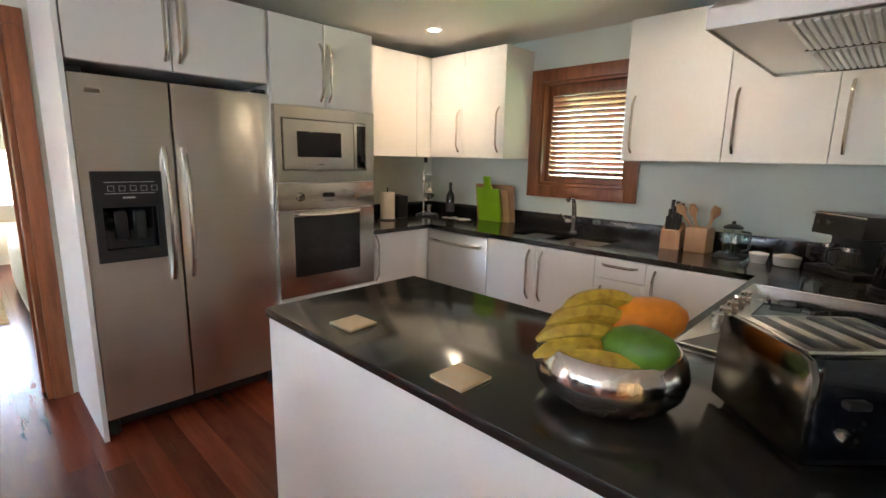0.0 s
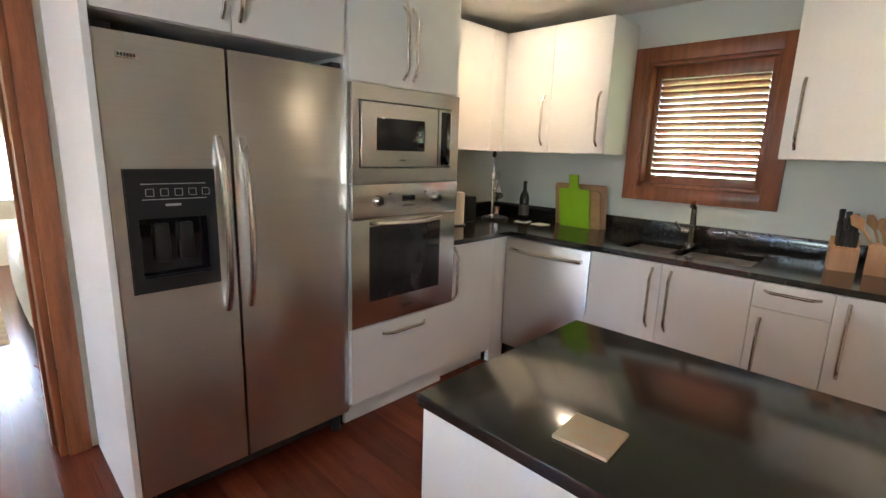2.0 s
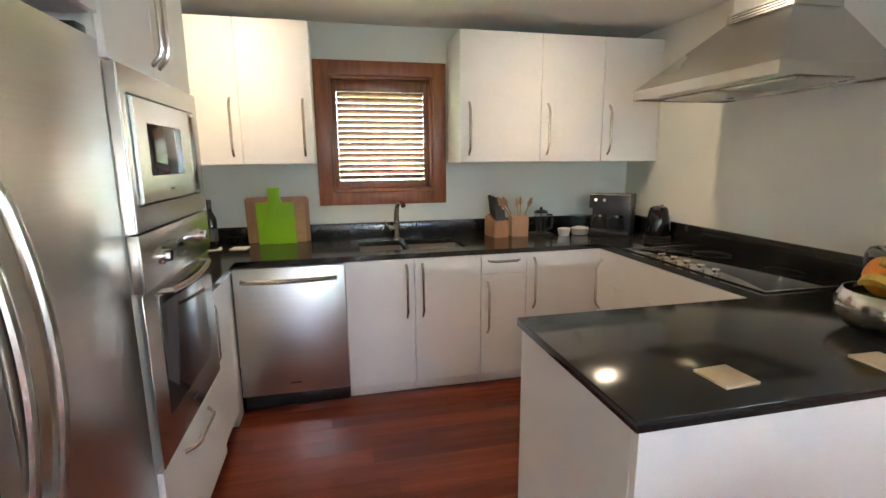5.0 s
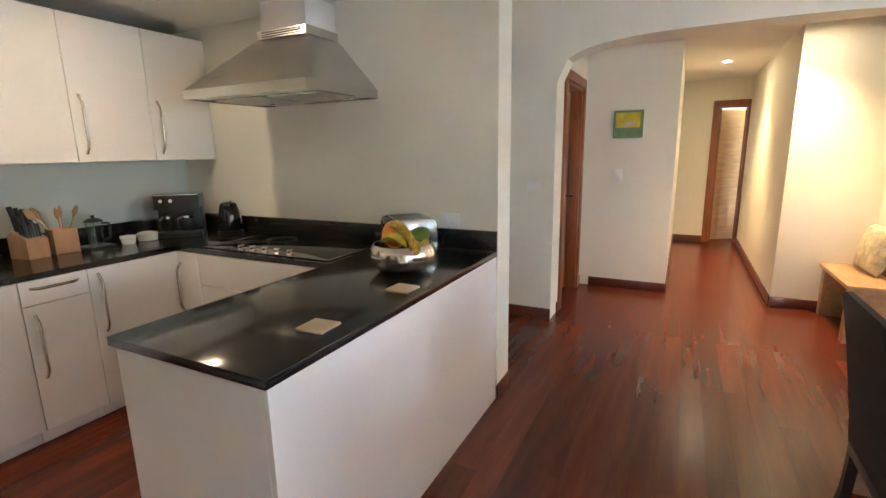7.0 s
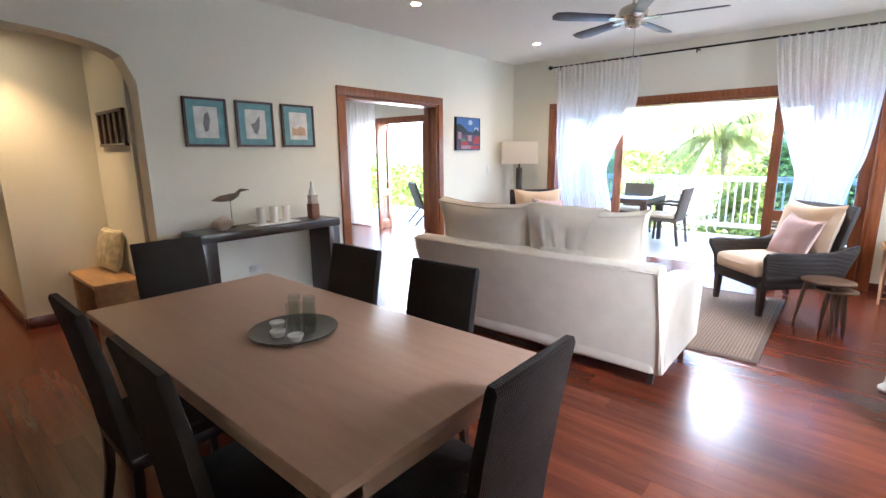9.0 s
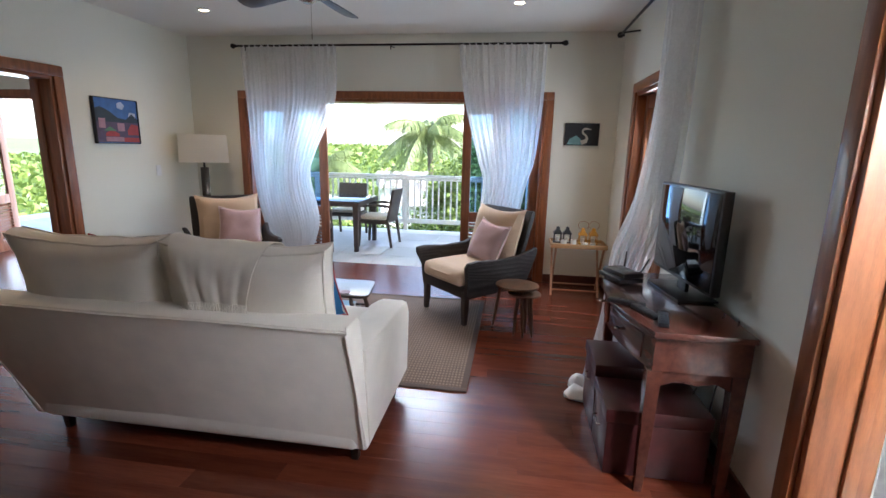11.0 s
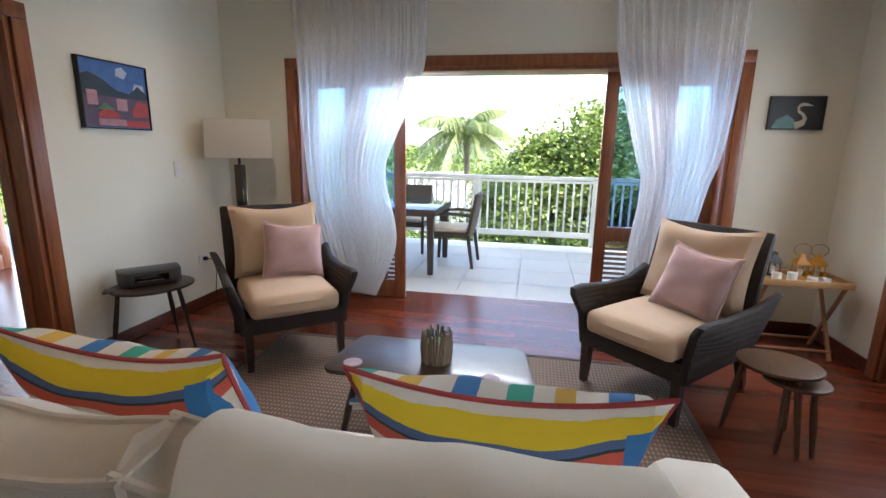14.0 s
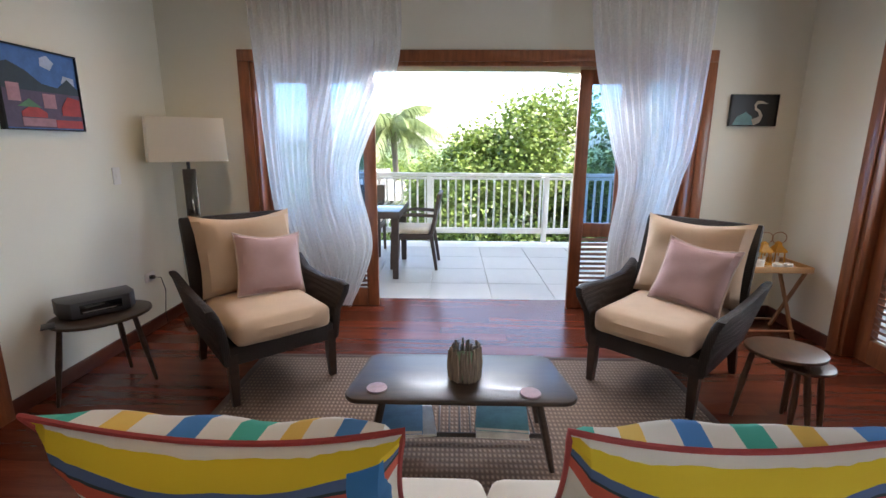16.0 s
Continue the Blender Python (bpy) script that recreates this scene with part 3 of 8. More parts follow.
bm = B()
slab(bm, 0.542, 0.638, 0.076, 0.369, -0.022, 0.0, 0.002)
pn = part("control_panel", bm, STEELH, mw)
bm = B()
slab(bm, 0.562, 0.628, 0.086, 0.356, -0.024, -0.0215, 0.0005)
part("keypad", bm, BLACKG, pn, "black glass keypad")
bm = B()
slab(bm, 0.278, 0.312, 0.105, 0.111, -0.0235, -0.0215, 0.0)
part("maker_plate", bm, BLACKP, dr)

ov = thing("oven", pose(1.138, -0.615, 0.535, 0, 0, EAST), "built-in stainless steel oven with dark glass door", "oven")
bm = B()
slab(bm, 0.002, 0.708, 0.548, 0.712, -0.014, 0.02)
cp = part("control_panel", bm, STEELH, ov)
bm = B()
slab(bm, 0.305, 0.388, 0.622, 0.65, -0.0165, -0.0135, 0.001)
part("clock", bm, BLACKG, cp, "black clock display")
for i in range(5):
    bm = B()
    slab(bm, 0.312 + i * 0.015, 0.321 + i * 0.015, 0.597, 0.603, -0.016, -0.0135, 0.0)
    part("button", bm, BLACKP, cp)
for px in (0.222, 0.462):
    bm = B()
    rod(bm, (px, -0.0135, 0.662), (px, -0.0155, 0.662), 0.005, 0.005, 12)
    part("indicator", bm, BLACKP, cp)
for kx in (0.147, 0.541):
    bm = B()
    rod(bm, (kx, -0.014, 0.63), (kx, -0.022, 0.63), 0.028, 0.027, 20)
    rod(bm, (kx, -0.022, 0.63), (kx, -0.044, 0.63), 0.020, 0.018, 20)
    part("knob", bm, CHROME, cp)
bm = B()
slab(bm, 0.002, 0.708, 0.004, 0.542, -0.004, 0.0)
dr = part("door", bm, STEELH, ov)
bm = B()
slab(bm, 0.106, 0.588, 0.128, 0.506, -0.0075, -0.003, 0.0015)
part("window", bm, DARKG, dr, "dark glass oven window")
bm = B()
tube(bm, [(0.115, -0.003, 0.525), (0.125, -0.040, 0.525), (0.23, -0.050, 0.519), (0.345, -0.053, 0.516), (0.46, -0.050, 0.519), (0.565, -0.040, 0.525), (0.575, -0.003, 0.525)], 0.010, 8, 0.7)
part("handle", bm, STEELH, dr)
bm = B()
slab(bm, 0.32, 0.385, 0.06, 0.067, -0.0055, -0.0035, 0.0)
part("maker_plate", bm, BLACKP, dr)

# fridge
fr = thing("fridge", pose(1.175, 0.300, 0, 0, 0, EAST), "large stainless steel side-by-side fridge with a black ice dispenser", "fridge")
bm = B()
box(bm, (0.004, 0.045, 0.06), (0.911, 0.66, 1.745), 0.004)
part("body", bm, BLACKP, fr)
FW, FS, FT, FB = 0.912, 0.397, 1.748, 0.095
DX0, DX1, DZ0, DZ1 = 0.038, 0.329, 0.889, 1.321
bm = B()
frame_plate(bm, 0, FS - 0.004, FB, FT, DX0, DX1, DZ0, DZ1, -0.018, 0.042)
fd = part("freezer_door", bm, STEEL, fr)
bm = B()
slab(bm, FS + 0.004, FW, FB, FT, -0.018, 0.042, 0.007)
rd = part("fridge_door", bm, STEEL, fr)
for door, hx in ((fd, FS - 0.045), (rd, FS + 0.045)):
    bm = B()
    pts = [(hx, -0.014, 1.435)] + [(hx, -0.022 - 0.046 * math.sin(math.pi * i / 12) ** 0.8, 1.43 - 0.655 * i / 12) for i in range(1, 12)] + [(hx, -0.014, 0.77)]
    tube(bm, pts, 0.016, 10, 0.8)
    part("handle", bm, STEELH, door, "long curved steel handle")
bm = B()
frame_plate(bm, DX0, DX1, DZ0, DZ1, DX0 + 0.035, DX1 - 0.03, DZ0 + 0.05, DZ1 - 0.17, -0.024, 0.0)
dp = part("dispenser", bm, BLACKP, fd, "black plastic ice and water dispenser")
bm = B()
box(bm, (DX0 + 0.03, 0.03, DZ0 + 0.04), (DX1 - 0.02, 0.04, DZ1 - 0.16))
part("niche", bm, BLACKG, dp)
bm = B()
box(bm, (DX0 + 0.03, -0.01, DZ0 + 0.03), (DX1 - 0.02, 0.029, DZ0 + 0.052), 0.004)
part("drip_tray", bm, BLACKP, dp)
for a in (0.085, 0.165):
    bm = B()
    box(bm, (DX0 + a, 0.004, DZ0 + 0.10), (DX0 + a + 0.05, 0.029, DZ0 + 0.24), 0.01)
    part("paddle", bm, BLACKP, dp)
PALE = mat("pale_print", (0.55, 0.55, 0.53), 0.5, var=0.05, scale=30, fine=100, bump=0)
bm = B()
box(bm, (DX0 + 0.05, -0.0255, DZ1 - 0.052), (DX1 - 0.035, -0.0238, DZ1 - 0.0495))
box(bm, (DX0 + 0.05, -0.0255, DZ1 - 0.105), (DX1 - 0.035, -0.0238, DZ1 - 0.1025))
for i in range(5):
    cx = DX0 + 0.075 + i * 0.045
    for sx, sz in ((0.012, 0.0015), (0.0015, 0.012)):
        for k in (-1, 1):
            if sx > sz:
                box(bm, (cx - sx, -0.0255, DZ1 - 0.08 + k * 0.012 - sz / 2), (cx + sx, -0.0238, DZ1 - 0.08 + k * 0.012 + sz / 2))
            else:
                box(bm, (cx + k * 0.012 - sx / 2, -0.0255, DZ1 - 0.08 - sz), (cx + k * 0.012 + sx / 2, -0.0238, DZ1 - 0.08 + sz))
box(bm, (DX0 + 0.12, -0.0255, DZ1 - 0.128), (DX0 + 0.17, -0.0238, DZ1 - 0.12))
part("button_print", bm, PALE, dp, "pale button outlines")
bm = B()
slab(bm, 0.055, 0.115, 1.668, 1.69, -0.0205, -0.0175, 0.001)
bd = part("badge", bm, NICKEL, fd)
bm = B()
for i in range(6):
    slab(bm, 0.06 + i * 0.0088, 0.0655 + i * 0.0088, 1.674, 1.684, -0.022, -0.0203, 0.0)
part("badge_marks", bm, BLACKP, bd)
bm = B()
box(bm, (0.02, 0.03, 0.03), (0.895, 0.06, 0.092), 0.004)
part("kick_grille", bm, BLACKP, fr)
for fx in (0.03, 0.86):
    bm = B()
    rod(bm, (fx, 0.03, 0.0), (fx, 0.03, 0.07), 0.024, 0.02, 12)
    part("foot", bm, BLACKP, fr)
for hx in (0.03, 0.87):
    bm = B()
    box(bm, (hx - 0.025, -0.005, 1.749), (hx + 0.025, 0.09, 1.772), 0.005)
    part("hinge_cover", bm, BLACKP, fr)

# east base unit, corner filler
unit("base_cabinet", pose(XB, -1.327, 0, 0, 0, EAST), 0.435, 0.63, 0.09, 0.868, [(0, 0.435, 0.09, 0.868, ("l", 0.045, 0.69))], "white laminate base cabinet with one door", plinth=0.09)
root = thing("corner_filler", pose(XB, -1.764, 0), "white laminate corner filler strip", "panel")
bm = B()
box(bm, (-0.012, -0.15, 0.002), (0.02, 0.0, 0.868), 0.001)
part("panel", bm, WHITE, root)

# dishwasher
dw = thing("dishwasher", pose(1.178, YB, 0, 0, 0, SOUTH), "stainless steel dishwasher with a bowed bar handle", "dishwasher")
bm = B()
box(bm, (0.004, 0.001, 0.1), (0.604, 0.56, 0.862))
part("body", bm, BLACKP, dw)
bm = B()
slab(bm, 0.003, 0.606, 0.105, 0.860, -0.026, 0.0, 0.004)
dd = part("door", bm, STEEL, dw)
bm = B()
tube(bm, [(0.05, -0.025, 0.79)] + [(0.05 + 0.505 * i / 10, -0.045 - 0.028 * math.sin(math.pi * i / 10), 0.787) for i in range(11)] + [(0.555, -0.025, 0.79)], 0.013, 8)
part("handle", bm, STEELH, dd)
bm = B()
slab(bm, 0.27, 0.33, 0.165, 0.172, -0.0275, -0.0255, 0.0)
part("maker_plate", bm, BLACKP, dd)
bm = B()
box(bm, (0.004, 0.03, 0.002), (0.604, 0.05, 0.098), 0.002)
part("kick_plate", bm, BLACKP, dw)

G = "base cabinets under the window"
unit("base_cabinet", pose(0.570, YB, 0, 0, 0, SOUTH), 0.405, 0.60, 0.09, 0.868, [(0, 0.405, 0.09, 0.868, ("l", 0.357, 0.67))], "white laminate sink base cabinet with one door", plinth=0.09, group=G, closed=False)
unit("base_cabinet", pose(0.165, YB, 0, 0, 0, SOUTH), 0.413, 0.60, 0.09, 0.868, [(0, 0.413, 0.09, 0.868, ("l", 0.048, 0.67))], "white laminate sink base cabinet with one door", plinth=0.09, group=G, closed=False)
unit("base_cabinet", pose(-0.248, YB, 0, 0, 0, SOUTH), 0.298, 0.60, 0.09, 0.868, [(0, 0.298, 0.744, 0.868, ("d", 0.149, 0.828)), (0, 0.298, 0.09, 0.744, ("l", 0.045, 0.53))], "white laminate base cabinet with a drawer over a door", plinth=0.09, group=G)
unit("base_cabinet", pose(-0.546, YB, 0, 0, 0, SOUTH), 0.52, 0.60, 0.09, 0.868, [(0, 0.52, 0.09, 0.868, ("l", 0.05, 0.67))], "white laminate corner base cabinet with one door", plinth=0.09, group=G)
G = "base cabinets under the hob"
unit("base_cabinet", pose(-1.07, -1.912, 0, 0, 0, WEST), 0.20, 0.55, 0.09, 0.868, [(0, 0.20, 0.09, 0.868, ("l", 0.045, 0.64))], "narrow white laminate base cabinet", plinth=0.09, group=G)
unit("base_cabinet", pose(-1.07, -1.712, 0, 0, 0, WEST), 1.02, 0.55, 0.09, 0.868, [(0, 1.02, 0.668, 0.868, None), (0, 1.02, 0.38, 0.668, None), (0, 1.02, 0.09, 0.38, None)], "white laminate drawer unit under the hob", plinth=0.09, group=G)

# peninsula
root = thing("peninsula_base", pose(0, 0, 0), "white laminate peninsula cabinet with plain panels", "cabinet")
bm = B()
box(bm, (-1.655, -0.03, 0.002), (-0.012, -0.008, 0.868), 0.001, 1)
part("back_panel", bm, WHITE, root)
bm = B()
box(bm, (-0.034, -0.662, 0.002), (-0.012, -0.0305, 0.868), 0.001, 1)
part("end_panel", bm, WHITE, root)
bm = B()
box(bm, (-1.655, -0.66, 0.09), (-0.0345, -0.0305, 0.868))
part("carcass", bm, WHITE, root)

# worktop: south run with two sink cut-outs, east run, hob run, peninsula
T0, T1 = 0.870, 0.900
SY0, SY1 = -2.36, -2.03
SINKS = ((0.19, 0.47), (-0.20, 0.165))
wt = thing("worktop", pose(0, 0, 0), "polished black granite worktop with a low upstand", "worktop")
bm = B()
xs = [XE - 0.004, 0.47, 0.19, 0.165, -0.20, XH + 0.002]
for a, b in zip(xs, xs[1:]):
    if (b, a) in SINKS:
        box(bm, (b, YS + 0.002, T0), (a, SY0, T1))
        box(bm, (b, SY1, T0), (a, YB + 0.018, T1))
    else:
        box(bm, (b, YS + 0.002, T0), (a, YB + 0.018, T1))
box(bm, (XB - 0.04, YB + 0.018, T0), (XE - 0.004, -1.329, T1))
box(bm, (XH + 0.002, YB + 0.018, T0), (-1.05, -0.684, T1))
bmesh.ops.remove_doubles(bm, verts=bm.verts, dist=0.0001)
part("main_slab", bm, GRANITE, wt)
bm = B()
box(bm, (XH + 0.002, -0.6838, T0), (0.0, 0.0, T1), 0.003, 2)
part("peninsula_slab", bm, GRANITE, wt)
for nm, a, b in (("upstand", (XH + 0.024, YS + 0.002, T1 + 0.0003), (XE - 0.026, YS + 0.024, 1.005)), ("upstand", (XH + 0.002, YS + 0.002, T1 + 0.0003), (XH + 0.023, 0.0, 1.012)),
                 ("upstand", (XE - 0.025, YS + 0.002, T1 + 0.0003), (XE - 0.004, -1.33, 1.005))):
    bm = B()
    box(bm, a, b, 0.002)
    part(nm, bm, GRANITE, wt)

BOWL = mat("dull_sink_steel", (0.45, 0.41, 0.36), 0.42, 1.0, var=0.06, scale=6, fine=80, bump=0.0)
for a, b in SINKS:
    sk = thing("sink", pose((a + b) / 2, (SY0 + SY1) / 2, T0), "undermounted stainless steel sink bowl", "sink", "sink bowls")
    w, d, h = (b - a) / 2 + 0.004, (SY1 - SY0) / 2 + 0.004, 0.17
    bm = B()
    for x0, x1, y0, y1, z0, z1 in ((-w - 0.008, -w, -d, d, -h, 0), (w, w + 0.008, -d, d, -h, 0), (-w, w, -d - 0.008, -d, -h, 0), (-w, w, d, d + 0.008, -h, 0), (-w, w, -d, d, -h - 0.008, -h)):
        box(bm, (x0, y0, z0), (x1, y1, z1))
    part("bowl", bm, BOWL, sk)
    bm = B()
    lathe(bm, [(0, 0.004), (0.03, 0.004), (0.042, 0.001)], 16, (0, 0, -h))
    part("drain", bm, CHROME, sk)

tap = thing("kitchen_tap", pose(0.20, -2.43, T1), "chrome mixer tap with a bent spout", "tap")
bm = B()
lathe(bm, [(0.03, 0), (0.03, 0.006), (0.022, 0.012), (0.021, 0.09), (0.026, 0.10), (0.024, 0.125), (0.0, 0.13)], 18)
part("base", bm, CHROME, tap)
bm = B()
tube(bm, [(0, 0, 0.11), (0.0, 0.01, 0.19), (-0.005, 0.03, 0.235), (-0.015, 0.07, 0.26), (-0.025, 0.12, 0.262), (-0.03, 0.155, 0.245)], [0.019, 0.018, 0.016, 0.014, 0.014, 0.016], 12)
part("spout", bm, CHROME, tap)
bm = B()
rod(bm, (0.02, 0.0, 0.075), (0.06, 0.01, 0.08), 0.017, 0.021, 12)
tube(bm, [(0.055, 0.01, 0.08), (0.075, 0.03, 0.11), (0.085, 0.045, 0.135)], [0.008, 0.006, 0.005], 8)
part("lever", bm, CHROME, tap)

# wall cabinets
G = "wall cabinets beside the window"
for x, w, hx in ((-0.20, 0.555, 0.06), (-0.755, 0.455, 0.05), (-1.21, 0.445, 0.05)):
    unit("wall_cabinet", pose(x, -2.235, 0, 0, 0, SOUTH), w, 0.332, 1.421, 2.238, [(0, w, 1.421, 2.238, ("l", hx, 1.635))], "white laminate wall cabinet with one door", group=G)
unit("wall_cabinet", pose(1.505, -2.235, 0, 0, 0, SOUTH), 0.385, 0.332, 1.421, 2.238, [(0, 0.385, 1.421, 2.238, ("l", 0.335, 1.635))], "white laminate wall cabinet with one door", group=G)
unit("wall_cabinet", pose(1.12, -2.235, 0, 0, 0, SOUTH), 0.408, 0.332, 1.421, 2.238, [(0, 0.408, 1.421, 2.238, ("l", 0.355, 1.635))], "white laminate wall cabinet with one door", group=G)
unit("wall_cabinet", pose(1.525, -1.345, 0, 0, 0, EAST), 0.715, 0.32, 1.421, 2.238, [(0, 0.715, 1.421, 2.238, None)], "white laminate wall cabinet with a plain door", group=G)
root = thing("wall_cabinet_filler", pose(1.506, -2.061, 1.421), "white laminate corner filler between wall cabinets", "panel")
bm = B()
box(bm, (0, -0.154, 0), (0.018, 0.0, 0.817), 0.001, 1)
part("panel", bm, WHITE, root)

# window with louvres
wf = tagged(new("window_1"), "mahogany framed window with open horizontal louvre slats", "window", "", "structure")
WX0, WX1, WZ0, WZ1 = -0.094, 0.62, 1.223, 2.003
for nm, a, b in (("casing", (WX0 - 0.09, YS, WZ0 - 0.09), (WX0, YS + 0.022, WZ1 + 0.09)), ("casing", (WX1, YS, WZ0 - 0.09), (WX1 + 0.09, YS + 0.022, WZ1 + 0.09)),
                 ("casing", (WX0, YS, WZ1), (WX1, YS + 0.022, WZ1 + 0.09)), ("casing", (WX0, YS, WZ0 - 0.09), (WX1, YS + 0.022, WZ0)),
                 ("lining", (WX0 - 0.001, YS - 0.22, WZ0), (WX0 + 0.02, YS + 0.003, WZ1)), ("lining", (WX1 - 0.02, YS - 0.22, WZ0), (WX1 + 0.001, YS + 0.003, WZ1)),
                 ("lining", (WX0 + 0.02, YS - 0.22, WZ1 - 0.02), (WX1 - 0.02, YS + 0.003, WZ1 + 0.001)), ("window_sill", (WX0 + 0.02, YS - 0.22, WZ0 - 0.001), (WX1 - 0.02, YS + 0.003, WZ0 + 0.025)),
                 ("stile", (WX0 + 0.02, YS - 0.10, WZ0 + 0.025), (WX0 + 0.055, YS - 0.06, WZ1 - 0.02)), ("stile", (WX1 - 0.055, YS - 0.10, WZ0 + 0.025), (WX1 - 0.02, YS - 0.06, WZ1 - 0.02)),
                 ("rail", (WX0 + 0.055, YS - 0.10, WZ1 - 0.10), (WX1 - 0.055, YS - 0.06, WZ1 - 0.02)), ("rail", (WX0 + 0.055, YS - 0.10, WZ0 + 0.025), (WX1 - 0.055, YS - 0.06, WZ0 + 0.075))):
    bm = B()
    box(bm, a, b, 0.003)
    part(nm, bm, TRIM, wf)
bm = B()
box(bm, (WX0 + 0.056, -0.0035, -0.026), (WX1 - 0.056, 0.0035, 0.026), 0.002)
slat = finish("slat", bm, TRIM)
nsl = 16
for i in range(nsl):
    z = WZ0 + 0.098 + (WZ1 - WZ0 - 0.216) * i / (nsl - 1)
    part("slat", slat, None, wf, at=pose(0, YS - 0.08, z, -57, 0, 0))

# hood
hd = thing("range_hood", pose(XH, -1.205, 1.757), "stainless steel pyramid range hood with a white duct", "range hood")
bm = B()
HWD, HDP = 0.453, 0.60
rim = [(0.002, -HWD), (HDP, -HWD), (HDP, HWD), (0.002, HWD)]
top = [(0.002, -0.185), (0.275, -0.185), (0.275, 0.185), (0.002, 0.185)]
lv = [[bm.verts.new((x, y, z)) for x, y in ring] for ring, z in ((rim, 0.0), (rim, 0.05), (top, 0.345), (top, 0.39))]
for a, b in zip(lv, lv[1:]):
    for i in range(4):
        bm.faces.new((a[i], a[(i + 1) % 4], b[(i + 1) % 4], b[i]))
bm.faces.new(lv[-1])
bmesh.ops.recalc_face_normals(bm, faces=bm.faces)
part("canopy", bm, STEELH, hd)
bm = B()
box(bm, (0.004, -HWD + 0.002, 0.008), (HDP - 0.002, HWD - 0.002, 0.012))
un = part("underside", bm, STEELH, hd)
for y0 in (-0.40, 0.02):
    bm = B()
    box(bm, (0.15, y0 - 0.015, 0.0045), (0.45, y0 + 0.375, 0.0078), 0.001, 1)
    part("grease_filter", bm, STEELH, un)
    for i in range(15):
        bm = B()
        box(bm, (0.17 + i * 0.018, y0, -0.002), (0.18 + i * 0.018, y0 + 0.36, 0.0044))
        part("filter_slat", bm, STEEL, un)
for y0 in (-0.3, 0.3):
    bm = B()
    lathe(bm, [(0, 0.002), (0.03, 0.002), (0.036, 0.0075)], 16, (0.08, y0, 0))
    part("hood_lamp", bm, CHROME, un)
bm = B()
box(bm, (0.002, -0.17, 0.391), (0.255, 0.17, 0.55), 0.002)
part("duct_cover", bm, WHITE, hd, "white painted duct")
bm = B()
for i in range(3):
    box(bm, (0.265, -0.15, 0.352 + i * 0.012), (0.277, 0.15, 0.358 + i * 0.012))
part("vent_slots", bm, BLACKP, hd)

# hob
hb = thing("hob", pose(-1.345, -1.20, T1), "black glass ceramic hob with steel trim and knobs", "hob")
bm = B()
box(bm, (-0.25, -0.475, 0.0006), (0.25, 0.475, 0.005), 0.001)
part("glass", bm, BLACKG, hb)
for y0, y1 in ((-0.487, -0.476), (0.476, 0.487)):
    bm = B()
    box(bm, (-0.25, y0, 0.0006), (0.26, y1, 0.0075), 0.001)
    part("trim", bm, STEELH, hb)
bm = B()
pts = [(0.251, -0.475), (0.262, -0.475), (0.262, 0.475), (0.251, 0.475), (0.19, 0.30), (0.165, 0.15), (0.165, -0.15), (0.19, -0.30)]
prism(bm, pts, "xy", 0.0053, 0.0065)
part("control_strip", bm, STEELH, hb, "curved steel control strip")
for i in range(5):
    bm = B()
    lathe(bm, [(0.021, 0), (0.021, 0.006), (0.017, 0.009), (0.019, 0.024), (0.016, 0.028), (0, 0.029)], 18)
    part("knob", bm, CHROME, hb, "", pose(0.228, -0.19 + i * 0.095, 0.0066))
RINGM = mat("grey_hob_print", (0.10, 0.10, 0.10), 0.2, var=0.1, scale=20, fine=100, bump=0)
for rx, ry, rr in ((-0.12, -0.22, 0.10), (-0.12, 0.22, 0.09), (0.06, -0.25, 0.075), (0.06, 0.26, 0.085)):
    bm = B()
    lathe(bm, [(rr - 0.003, 0.0051), (rr - 0.003, 0.0055), (rr, 0.0055), (rr, 0.0051)], 32)
    part("cooking_zone", bm, RINGM, hb, "", pose(rx, ry, 0))


# small things on the worktop
def at_top(x, y, turn=0):
    return pose(x, y, T1 + 0.0005, 0, 0, turn)


# bowl of fruit
BX, BY = -1.092, -0.266
bw = thing("fruit_bowl", at_top(BX, BY), "hammered polished steel bowl on the worktop", "bowl")
bm = B()
lathe(bm, [(0, 0.002), (0.08, 0.0), (0.12, 0.012), (0.152, 0.047), (0.160, 0.08), (0.152, 0.112), (0.139, 0.13), (0.135, 0.13), (0.148, 0.111), (0.155, 0.08), (0.147, 0.05), (0.115, 0.017), (0, 0.009)], 48)
HAMMER = mat("hammered_steel", (0.62, 0.58, 0.53), 0.14, 1.0, var=0.08, scale=40, fine=70, bump=0.25)
part("shell", bm, HAMMER, bw)
BANANA = mat("banana_skin", (0.60, 0.36, 0.03), 0.5, var=0.45, scale=22, fine=70, bump=0.05, second=(0.72, 0.50, 0.05))
GREENF = mat("green_papaya_skin", (0.10, 0.20, 0.015), 0.4, var=0.3, scale=12, fine=60, bump=0.05)
ORANGEF = mat("orange_papaya_skin", (0.75, 0.24, 0.01), 0.45, var=0.2, scale=9, fine=60, bump=0.05)
